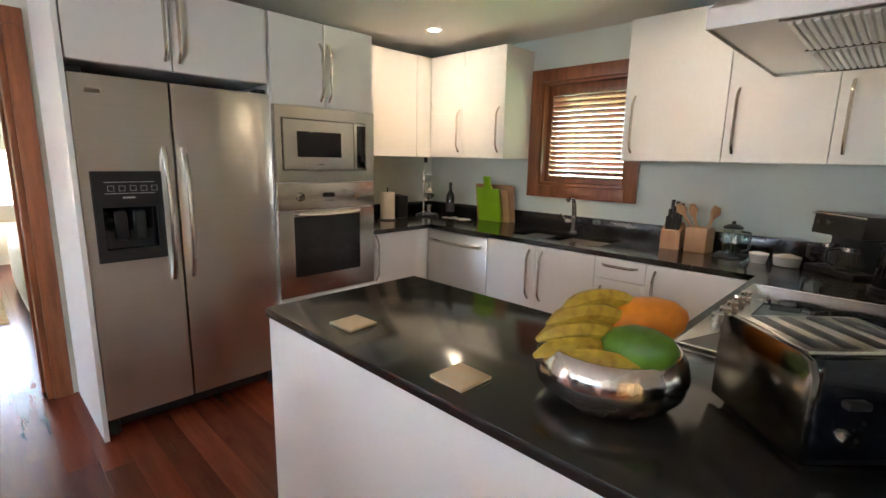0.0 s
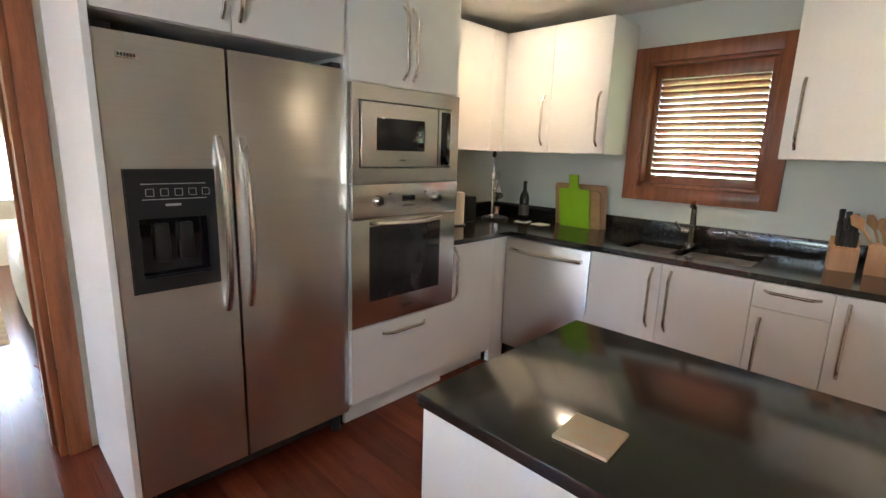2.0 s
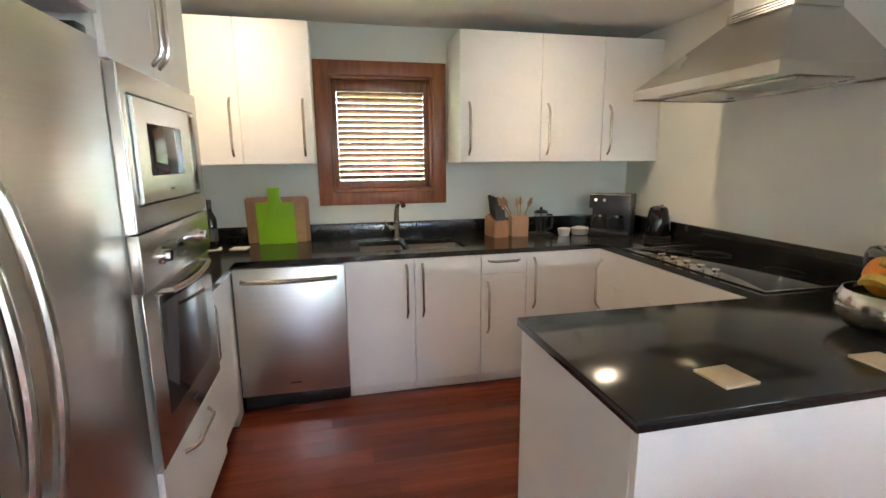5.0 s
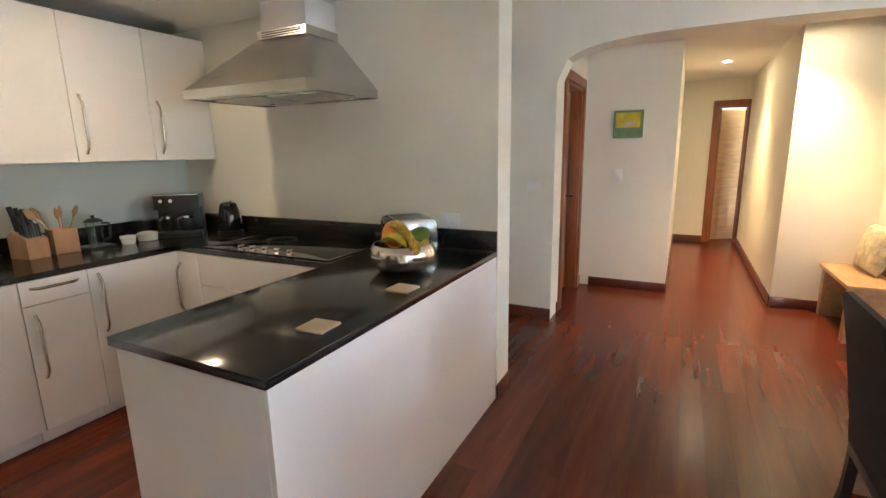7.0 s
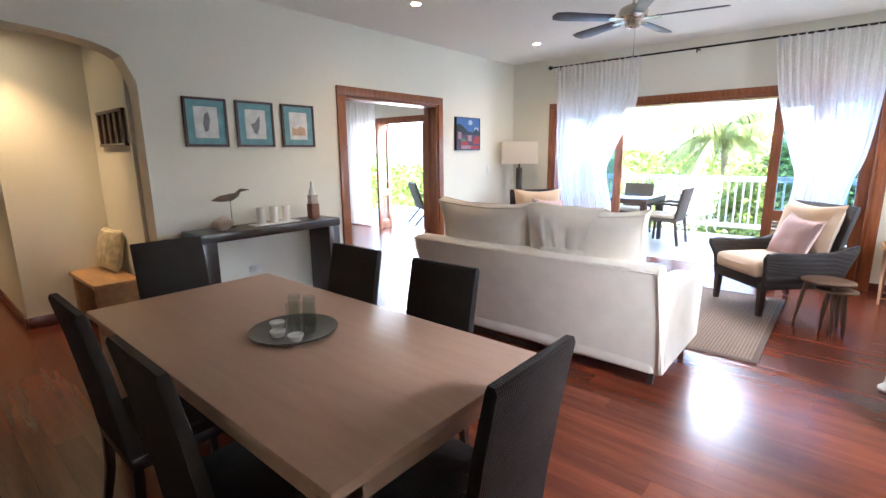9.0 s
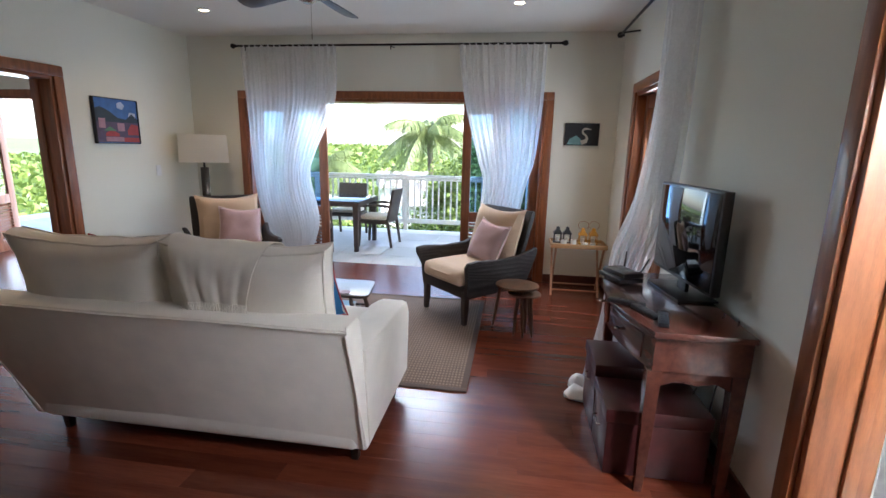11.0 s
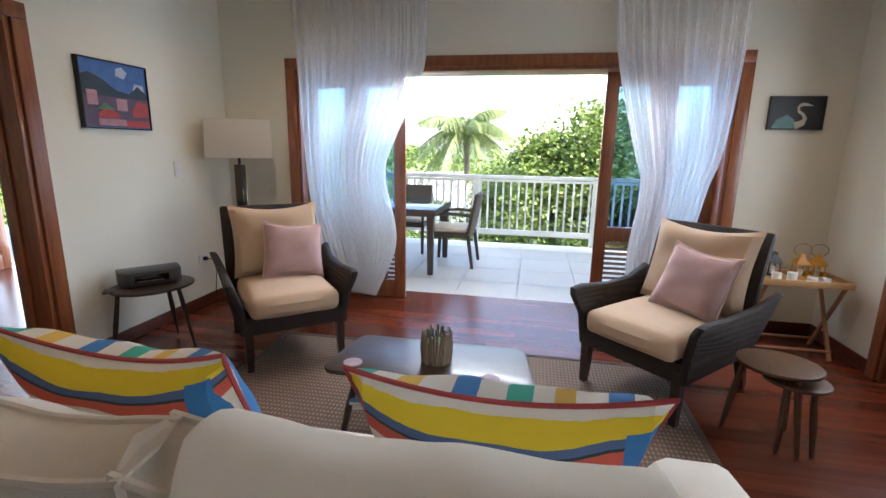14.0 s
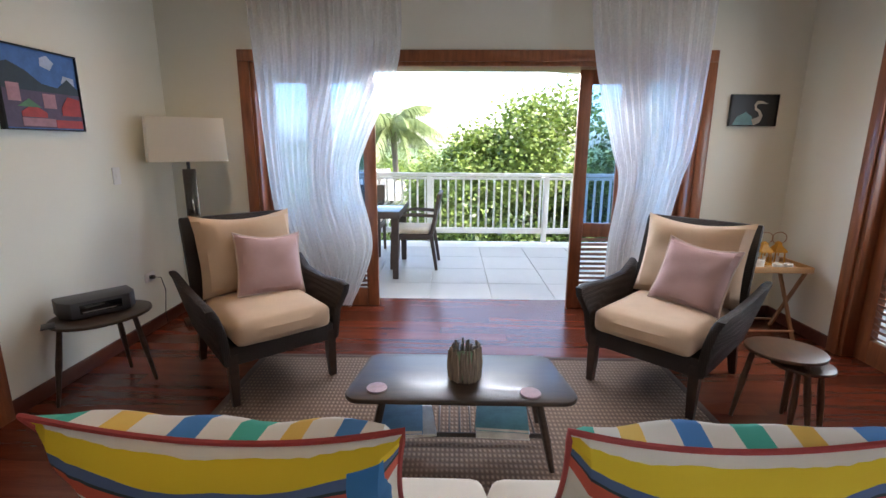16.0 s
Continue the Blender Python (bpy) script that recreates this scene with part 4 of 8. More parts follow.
for dx, dy, dz, turn, roll in ((0.035, 0.075, 0.105, 42, 62), (0.045, 0.055, 0.135, 46, 72), (0.04, 0.03, 0.165, 50, 82), (0.03, 0.0, 0.19, 56, 95), (-0.03, 0.085, 0.10, 20, 58), (0.075, 0.0, 0.14, 70, 80)):
    bn = thing("banana", at_top(BX + dx, BY + dy, turn) @ pose(0, 0, dz, roll), "ripe yellow banana with brown specks in the bowl", "banana", "bananas")
    bm = B()
    pts = [(0.105 * math.sin(a), 0.03 - 0.105 * (1 - math.cos(a)) * 0.6, 0.0) for a in [-1.05 + 2.1 * q / 12 for q in range(13)]]
    tube(bm, pts, [0.007, 0.013, 0.018, 0.0205, 0.0215, 0.022, 0.022, 0.022, 0.0215, 0.0205, 0.017, 0.010, 0.006], 6)
    part("skin", bm, BANANA, bn)
    bm = B()
    tube(bm, [pts[0], (pts[0][0] - 0.014, pts[0][1] - 0.012, 0.002)], [0.006, 0.005], 6)
    part("stalk", bm, DARKW, bn)
for nm, m, dx, dy, dz, turn, label, rr, ll in (("green_papaya", GREENF, -0.075, 0.04, 0.145, 170, "small green papaya in the bowl", 0.05, 0.16), ("orange_papaya", ORANGEF, -0.04, -0.07, 0.165, 215, "ripe orange papaya in the bowl", 0.06, 0.18)):
    pp = thing(nm, at_top(BX + dx, BY + dy, turn) @ pose(0, 0, dz, 0, 74, 0), label, "papaya")
    bm = B()
    lathe(bm, [(0, -ll * 0.5), (rr * 0.55, -ll * 0.46), (rr * 0.9, -ll * 0.28), (rr, -ll * 0.05), (rr * 0.86, ll * 0.2), (rr * 0.55, ll * 0.4), (rr * 0.2, ll * 0.49), (0, ll * 0.5)], 20)
    part("skin", bm, m, pp)

# toaster
# chrome for the side panels; the worktop's dark reflection is put into its colour
DARKREFLECT = mat("dark_polished_steel", (0.26, 0.24, 0.22), 0.16, 1.0, var=0.05, scale=3, fine=60, bump=0.0, stretch=(1, 1, 20))
ts = thing("toaster", at_top(-1.435, -0.44, 225), "black and chrome four-slot toaster", "toaster")
TL, TW, TH = 0.13, 0.125, 0.203
bm = B()
box(bm, (-TL + 0.012, -TW, 0.012), (TL - 0.012, TW, TH - 0.006), 0.02, 4)
part("body", bm, BLACKG, ts, "gloss black body")
for sg in (-1, 1):
    bm = B()
    prism(bm, [(-TW - 0.003, 0.014), (TW + 0.003, 0.014), (TW + 0.003, TH - 0.035), (TW - 0.01, TH - 0.008), (TW - 0.035, TH), (-TW + 0.035, TH), (-TW + 0.01, TH - 0.008), (-TW - 0.003, TH - 0.035)],
          "yz", sg * TL, sg * (TL - 0.014), 0.003)
    part("end_panel", bm, DARKREFLECT, ts, "dark polished steel side panel")
bm = B()
box(bm, (-TL + 0.014, -TW + 0.03, TH - 0.012), (TL - 0.014, TW - 0.03, TH + 0.001), 0.004, 2)
tp = part("top_plate", bm, STEELH, ts)
for sx in (-0.083, -0.03, 0.03, 0.083):
    bm = B()
    box(bm, (sx - 0.015, -0.082, TH - 0.008), (sx + 0.015, 0.082, TH + 0.0022), 0.002)
    part("slot", bm, BLACKP, tp)
bm = B()
box(bm, (-0.11, -0.11, 0.0), (0.11, 0.11, 0.014), 0.004)
part("base", bm, BLACKP, ts)
for sx in (-0.055, 0.055):
    bm = B()
    box(bm, (sx - 0.02, -TW - 0.02, 0.12), (sx + 0.02, -TW, 0.135), 0.005)
    part("lever", bm, BLACKP, ts)
    bm = B()
    rod(bm, (sx, -TW - 0.012, 0.06), (sx, -TW, 0.06), 0.014, 0.016, 14)
    part("dial", bm, CHROME, ts)

MARBLE = mat("mottled_stone", (0.80, 0.72, 0.56), 0.4, var=0.3, scale=45, fine=160, bump=0.05, second=(0.62, 0.45, 0.24))
for x, y, turn in ((-0.338, -0.125, 3), (-0.812, -0.099, -2)):
    cs = thing("stone_coaster", at_top(x, y, turn), "square mottled stone coaster on the peninsula", "coaster", "stone coasters")
    bm = B()
    box(bm, (-0.052, -0.052, 0), (0.052, 0.052, 0.008), 0.002)
    part("tile", bm, MARBLE, cs)

kb = thing("knife_block", at_top(-0.51, -2.36, 8), "beech knife block full of black-handled knives", "knife block")
bm = B()
prism(bm, [(-0.09, 0), (0.07, 0), (0.07, 0.11), (-0.05, 0.155), (-0.09, 0.13)], "yz", -0.055, 0.055, 0.003)
part("block", bm, BEECH, kb)
STUD = mat("knife_rivet", (0.6, 0.6, 0.6), 0.3, 1.0, var=0.05, scale=20, fine=60, bump=0.0)
for row, (y0, z0, count, tall) in enumerate(((0.045, 0.112, 5, 0.075), (0.005, 0.128, 4, 0.105), (-0.035, 0.142, 3, 0.125))):
    for i in range(count):
        x = -0.04 + 0.08 * (i + 0.5) / count
        lean = 0.30 * tall
        hgt = tall * (1.0 + 0.08 * ((i * 7 + row * 3) % 3))
        bm = B()
        tube(bm, [(x, y0, z0 - 0.01), (x, y0 - lean * 0.15, z0 + hgt * 0.2), (x, y0 - lean * 0.6, z0 + hgt * 0.7), (x, y0 - lean, z0 + hgt)], [0.007, 0.0085, 0.009, 0.0105], 6, 1.4)
        kn = part("knife", bm, BLACKP, kb)
        bm = B()
        rod(bm, (x, y0 - lean * 0.2, z0 + 0.004), (x, y0 - lean * 0.24, z0 + 0.012), 0.0095, 0.0095, 8)
        part("bolster", bm, STUD, kn)
ub = thing("utensil_box", at_top(-0.665, -2.35, -6), "square beech box of wooden spoons", "utensil holder")
bm = B()
box(bm, (-0.06, -0.06, 0), (0.06, 0.06, 0.145), 0.003)
part("box", bm, BEECH, ub)
SPOON = mat("pale_spoon_wood", (0.42, 0.25, 0.13), 0.6, var=0.15, scale=8, fine=60, bump=0.05, stretch=(5, 5, 1))
for i, (dx, dy, lx, ly, w) in enumerate(((-0.03, 0.0, -0.035, 0.01, 0.028), (0.0, 0.02, 0.02, 0.03, 0.024), (0.03, -0.01, 0.07, 0.0, 0.032), (0.02, -0.03, 0.045, -0.03, 0.03), (-0.02, -0.03, -0.01, -0.03, 0.02))):
    bm = B()
    p0, p1 = Vector((dx, dy, 0.10)), Vector((dx + lx, dy + ly, 0.20))
    p2 = p1 + (p1 - p0) * 0.35
    p3 = p1 + (p1 - p0) * 0.7
    tube(bm, [p0, p1, (p1 + p2) / 2, p2, p3], [0.006, 0.007, w * 0.6, w, w * 0.45], 10, 0.35)
    part("spoon", bm, SPOON, ub)

fp = thing("french_press", at_top(-0.835, -2.34), "glass french press with a black handle on a tray", "coffee press")
bm = B()
box(bm, (-0.075, -0.075, 0), (0.075, 0.075, 0.012), 0.004)
part("tray", bm, BLACKP, fp)
bm = B()
lathe(bm, [(0, 0.014), (0.044, 0.014), (0.046, 0.02), (0.046, 0.155), (0.049, 0.16), (0.047, 0.16), (0.0435, 0.154), (0.0435, 0.022), (0, 0.018)], 24)
part("jar", bm, CLEAR, fp)
bm = B()
lathe(bm, [(0.05, 0.16), (0.05, 0.168), (0.03, 0.18), (0.01, 0.184), (0.01, 0.2), (0, 0.202)], 24)
part("lid", bm, BLACKP, fp)
bm = B()
rod(bm, (0, 0, 0.03), (0, 0, 0.165), 0.003)
lathe(bm, [(0, 0.026), (0.042, 0.026), (0.042, 0.032), (0, 0.032)], 20)
part("plunger", bm, CHROME, fp)
bm = B()
tube(bm, [(-0.046, 0, 0.145), (-0.085, 0, 0.142), (-0.09, 0, 0.12), (-0.085, 0, 0.05), (-0.05, 0, 0.035)], 0.007, 8)
part("handle", bm, BLACKP, fp)

CLEARP = thin_glass("cloudy_plastic", (0.80, 0.80, 0.80), 0.2)
sp = thing("small_pot", at_top(-0.985, -2.27), "small white lidded plastic pot", "pot")
bm = B()
lathe(bm, [(0, 0), (0.036, 0), (0.044, 0.04), (0.046, 0.042), (0.046, 0.05), (0.03, 0.054), (0, 0.054)], 20)
part("body", bm, RAILW, sp)
tb = thing("plastic_tub", at_top(-1.11, -2.27), "round clear plastic tub of sugar", "tub")
bm = B()
lathe(bm, [(0, 0.001), (0.06, 0.001), (0.074, 0.13), (0.079, 0.132), (0.079, 0.142), (0, 0.144)], 28)
part("jar", bm, CLEARP, tb)
bm = B()
lathe(bm, [(0, 0.004), (0.056, 0.004), (0.062, 0.05), (0.03, 0.06), (0, 0.064)], 24)
part("sugar", bm, RAILW, tb)

cm = thing("coffee_machine", at_top(-1.375, -2.29, 137), "black coffee machine with two glass jugs and steel trim", "coffee machine")
bm = B()
box(bm, (-0.14, -0.02, 0), (0.14, 0.14, 0.26), 0.012)
part("body", bm, BLACKP, cm)
bm = B()
prism(bm, [(-0.13, 0.19), (0.13, 0.19), (0.13, 0.285), (-0.12, 0.295)], "yz", -0.14, 0.14, 0.006)
part("head", bm, BLACKP, cm)
bm = B()
box(bm, (-0.14, -0.14, 0), (0.14, -0.02, 0.03), 0.005)
part("drip_tray", bm, BLACKP, cm)
for jx, jr in ((-0.07, 0.042), (0.05, 0.052)):
    bm = B()
    lathe(bm, [(0, 0.032), (jr * 0.9, 0.032), (jr, 0.07), (jr * 0.78, 0.12), (jr * 0.8, 0.135), (jr * 0.75, 0.135), (jr * 0.72, 0.12), (jr * 0.92, 0.07), (0, 0.036)], 20, (jx, -0.08, 0))
    jug = part("jug", bm, CLEAR, cm, "clear glass jug")
    bm = B()
    lathe(bm, [(jr * 0.81, 0.124), (jr * 0.86, 0.126), (jr * 0.86, 0.142), (0, 0.15)], 20, (jx, -0.08, 0))
    part("jug_lid", bm, CHROME, jug)
    bm = B()
    tube(bm, [(jx - jr * 0.7, -0.11, 0.13), (jx - jr * 1.0, -0.15, 0.12), (jx - jr * 1.0, -0.15, 0.07), (jx - jr * 0.8, -0.12, 0.05)], 0.007, 8)
    part("jug_handle", bm, BLACKP, jug)
bm = B()
box(bm, (-0.141, -0.137, 0.282), (0.141, -0.124, 0.292), 0.003)
part("trim_band", bm, CHROME, cm)
for kx in (-0.09, -0.03):
    bm = B()
    rod(bm, (kx, -0.13, 0.25), (kx, -0.145, 0.25), 0.014, 0.012, 12)
    part("knob", bm, CHROME, cm)

kt = thing("kettle", at_top(-1.525, -1.975, -140), "black plastic electric kettle with a loop handle", "kettle")
bm = B()
lathe(bm, [(0, 0.0), (0.085, 0.0), (0.088, 0.018), (0.08, 0.022), (0, 0.022)], 28)
part("base", bm, BLACKP, kt)
bm = B()
lathe(bm, [(0, 0.024), (0.075, 0.024), (0.078, 0.06), (0.07, 0.14), (0.058, 0.2), (0.05, 0.215), (0.02, 0.225), (0, 0.226)], 28)
part("jug", bm, BLACKG, kt)
bm = B()
tube(bm, [(0.05, 0, 0.21), (0.085, 0, 0.215), (0.11, 0, 0.19), (0.115, 0, 0.12), (0.105, 0, 0.06), (0.075, 0, 0.05)], [0.012, 0.013, 0.012, 0.011, 0.011, 0.012], 8)
part("handle", bm, BLACKP, kt)
bm = B()
prism(bm, [(-0.05, 0.17), (-0.085, 0.205), (-0.05, 0.215)], "xz", -0.02, 0.02, 0.002)
part("spout", bm, BLACKP, kt)
bm = B()
box(bm, (0.0, -0.078, 0.06), (0.012, -0.07, 0.16), 0.002)
part("level_window", bm, PALE, kt)

tv = thing("trivet", at_top(-1.22, -1.775), "round black glass trivet", "trivet")
bm = B()
lathe(bm, [(0, 0.004), (0.095, 0.004), (0.097, 0.001), (0.09, 0.0)], 32)
part("plate", bm, BLACKG, tv)

# boards, bottle, citrus press, paper towel, canister
LIME = mat("lime_plastic", (0.30, 0.55, 0.01), 0.35, var=0.05, scale=8, fine=100, bump=0.02)
for nm, m, x, w, h, y, lean, label, handle in (("cutting_board", BEECH, 0.98, 0.40, 0.31, -2.50, -8, "large pale wooden cutting board leaning on the wall", 0), ("cutting_board", PINE, 0.93, 0.25, 0.27, -2.465, -9, "small wooden cutting board leaning on the wall", 0),
                                               ("cutting_board", LIME, 0.985, 0.235, 0.28, -2.43, -10, "lime green plastic cutting board with a handle", 1)):
    cb = thing(nm, pose(x, y + 0.0, T1 + 0.001, -lean, 0, 180), label, "cutting board")
    bm = B()
    if handle:
        pts = [(-w / 2, 0), (w / 2, 0), (w / 2, h), (0.045, h), (0.035, h + 0.025), (0.035, h + 0.10), (-0.035, h + 0.10), (-0.035, h + 0.025), (-0.045, h), (-w / 2, h)]
    else:
        pts = [(-w / 2, 0), (w / 2, 0), (w / 2, h - 0.015), (w / 2 - 0.015, h), (-w / 2 + 0.015, h), (-w / 2, h - 0.015)]
    prism(bm, pts, "xz", 0, 0.014, 0.003)
    part("board", bm, m, cb)
FELT = mat("white_card", (0.74, 0.73, 0.70), 0.8, var=0.05, scale=20, fine=200, bump=0.03)
for x, y, turn in ((1.365, -2.34, 12), (1.205, -2.33, -8)):
    wc = thing("white_coaster", at_top(x, y, turn), "thin square white coaster on the granite worktop", "coaster", "white coasters by the upstand")
    bm = B()
    box(bm, (-0.05, -0.05, 0), (0.05, 0.05, 0.004), 0.0012)
    part("card", bm, FELT, wc)
bt = thing("wine_bottle", at_top(1.365, -2.34) @ pose(0, 0, 0.0045), "dark green glass wine bottle", "bottle")
bm = B()
lathe(bm, [(0, 0.0), (0.034, 0.0), (0.037, 0.006), (0.037, 0.18), (0.03, 0.205), (0.014, 0.235), (0.0135, 0.30), (0, 0.30)], 22)
part("glass", bm, mat("bottle_glass", (0.012, 0.013, 0.008), 0.08, var=0.1, scale=10, fine=40, bump=0), bt)
bm = B()
lathe(bm, [(0.0378, 0.05), (0.0378, 0.13)], 22)
part("label", bm, mat("dark_label", (0.05, 0.05, 0.05), 0.6, var=0.2, scale=60, fine=200, bump=0), bt)
bm = B()
lathe(bm, [(0.0142, 0.255), (0.0147, 0.305), (0, 0.306)], 16)
part("capsule", bm, BLACKP, bt)
jp = thing("citrus_press", at_top(1.585, -2.27, 20), "tall chrome lever citrus press", "juicer")
bm = B()
lathe(bm, [(0, 0), (0.10, 0), (0.105, 0.008), (0.095, 0.018), (0, 0.022)], 28)
part("base", bm, BLACKP, jp)
bm = B()
rod(bm, (0.0, 0.075, 0.015), (0.0, 0.075, 0.40), 0.011, 0.011, 14)
lathe(bm, [(0.0, 0.0), (0.02, 0.0), (0.02, 0.02), (0.012, 0.03)], 14, (0, 0.075, 0.018))
part("column", bm, CHROME, jp)
bm = B()
box(bm, (-0.019, -0.05, 0.30), (0.019, 0.095, 0.37), 0.014)
rod(bm, (0, -0.03, 0.25), (0, -0.03, 0.31), 0.010)
lathe(bm, [(0, 0.0), (0.012, 0.0), (0.045, -0.035), (0.048, -0.05), (0.043, -0.05), (0.01, -0.01), (0, -0.008)], 22, (0, -0.03, 0.262))
part("press_head", bm, CHROME, jp)
bm = B()
tube(bm, [(0.022, 0.02, 0.335), (0.034, -0.01, 0.37), (0.038, -0.03, 0.44), (0.038, -0.035, 0.48)], [0.008, 0.008, 0.0085, 0.009], 10)
part("lever", bm, CHROME, jp)
bm = B()
lathe(bm, [(0, 0.47), (0.014, 0.475), (0.017, 0.50), (0.012, 0.525), (0, 0.53)], 16, (0.038, -0.035, 0))
part("knob", bm, BLACKP, jp)
bm = B()
lathe(bm, [(0.008, 0.135), (0.014, 0.15), (0.05, 0.17), (0.056, 0.20), (0.052, 0.202), (0.044, 0.178), (0.02, 0.185), (0, 0.215)], 24, (0, -0.03, 0))
box(bm, (-0.012, -0.01, 0.165), (0.012, 0.075, 0.18), 0.003)
part("strainer", bm, CHROME, jp)
bm = B()
lathe(bm, [(0, 0.02), (0.034, 0.02), (0.036, 0.095), (0.034, 0.095), (0.032, 0.024), (0, 0.024)], 20, (0, -0.03, 0))
part("cup", bm, CHROME, jp)
PAPER = mat("paper_towel", (0.74, 0.66, 0.58), 0.95, var=0.04, scale=30, fine=200, bump=0.15)
pt = thing("paper_towel_roll", at_top(1.56, -1.79), "roll of kitchen paper on a black stand", "paper towels")
bm = B()
lathe(bm, [(0, 0), (0.075, 0), (0.075, 0.008), (0, 0.01)], 24)
part("stand", bm, BLACKP, pt)
bm = B()
lathe(bm, [(0.02, 0.011), (0.06, 0.011), (0.061, 0.23), (0.02, 0.232)], 28)
part("roll", bm, PAPER, pt)
bm = B()
rod(bm, (0, 0, 0.01), (0, 0, 0.27), 0.006)
part("post", bm, BLACKP, pt)
cn = thing("capsule_machine", at_top(1.68, -2.0, 80), "small black coffee capsule machine", "coffee machine")
bm = B()
box(bm, (-0.05, -0.04, 0), (0.05, 0.10, 0.19), 0.012)
box(bm, (-0.045, -0.10, 0.13), (0.045, 0.0, 0.195), 0.012)
box(bm, (-0.045, -0.11, 0), (0.045, -0.03, 0.02), 0.004)
part("body", bm, BLACKP, cn)

# sockets and switches
def plate(name, m, w, h, label, gang=1):
    root = thing(name, m, label, "switch" if "switch" in name else "socket")
    bm = B()
    box(bm, (-w / 2, -0.008, -h / 2), (w / 2, 0, h / 2), 0.002)
    part("plate", bm, RAILW, root)
    for i in range(gang):
        cx = (i - (gang - 1) / 2) * w / max(1, gang) * 0.8
        bm = B()
        box(bm, (cx - 0.012, -0.011, -0.018), (cx + 0.012, -0.0075, 0.018), 0.0015)
        part("rocker", bm, RAILW, root)


plate("wall_socket", pose(XH + 0.0, -0.29, 1.062, 0, 0, 90), 0.115, 0.075, "white plastic socket plate above the upstand", 2)
plate("light_switch", pose(XW, -0.22, 1.15, 0, 0, 90), 0.12, 0.075, "white plastic light switch plate by the arch", 3)
plate("light_switch", pose(XW, 6.80, 1.19, 0, 0, 90), 0.07, 0.115, "white plastic light switch plate", 1)
plate("wall_socket", pose(XW, 7.0, 0.42, 0, 0, 90), 0.115, 0.07, "white plastic socket plate with a black plug", 1)
plate("light_switch", pose(-4.36, 0.30, 1.18, 0, 0, 90), 0.07, 0.115, "white plastic light switch plate in the hallway", 1)
plate("wall_socket", pose(XW, 3.15, 0.42, 0, 0, 90), 0.115, 0.07, "white plastic socket plate under the console", 1)


# ---- dining ----
TX0, TX1, TY0, TY1 = -1.672, 0.155, 1.595, 2.483
tb = thing("dining_table", pose((TX0 + TX1) / 2, (TY0 + TY1) / 2, 0), "pale limed oak dining table with a thick top", "table")
hx, hy = (TX1 - TX0) / 2, (TY1 - TY0) / 2
bm = B()
box(bm, (-hx, -hy, 0.722), (hx, hy, 0.75), 0.004)
part("tabletop", bm, OAK, tb)
bm = B()
for a, b in (((-hx + 0.03, -hy + 0.03, 0.65), (hx - 0.03, -hy + 0.055, 0.7215)), ((-hx + 0.03, hy - 0.055, 0.65), (hx - 0.03, hy - 0.03, 0.7215)),
             ((-hx + 0.03, -hy + 0.055, 0.65), (-hx + 0.055, hy - 0.055, 0.7215)), ((hx - 0.055, -hy + 0.055, 0.65), (hx - 0.03, hy - 0.055, 0.7215))):
    box(bm, a, b, 0.002)
part("apron", bm, OAK, tb)
for sx in (-1, 1):
    for sy in (-1, 1):
        bm = B()
        cx, cy = sx * (hx - 0.07), sy * (hy - 0.07)
        box(bm, (cx - 0.04, cy - 0.04, 0.001), (cx + 0.04, cy + 0.04, 0.7215), 0.004)
        part("leg", bm, OAK, tb)

CHW = 0.19
dc = thing("dining_chair", pose(-1.08, 2.40, 0, 0, 0, 0), "dark woven dining chair with a tall flat back", "chair", "chairs round the dining table")
bm = B()
soft = [(0.16, 0.44), (0.19, 0.52), (0.225, 0.75), (0.262, 0.935), (0.268, 0.95), (0.29, 0.95), (0.296, 0.935), (0.262, 0.75), (0.225, 0.5), (0.215, 0.40), (0.16, 0.40)]
prism(bm, soft, "yz", -CHW, CHW, 0.006)
part("backrest", bm, WICKER, dc)
bm = B()
soft_block(bm, (-0.205, -0.235, 0.40), (0.205, 0.175, 0.465), 0.02, 0.006, 4)
part("seat", bm, WICKER, dc)
bm = B()
box(bm, (-0.195, -0.225, 0.35), (0.195, 0.21, 0.40), 0.004)
part("seat_frame", bm, DARKW, dc)
for sx in (-0.175, 0.175):
    bm = B()
    tube(bm, [(sx, -0.20, 0.36), (sx, -0.205, 0.001)], [0.024, 0.018], 4)
    part("leg", bm, DARKW, dc)
    bm = B()
    tube(bm, [(sx, 0.19, 0.41), (sx, 0.20, 0.2), (sx, 0.24, 0.001)], [0.024, 0.022, 0.017], 4)
    part("leg", bm, DARKW, dc)
for x, y, turn in ((-0.46, 2.40, 0), (-1.08, 1.71, 180), (-0.43, 1.72, 180), (-1.86, 2.12, 90), (0.085, 2.05, -90)):
    copy_thing(dc, pose(x, y, 0, 0, 0, turn))

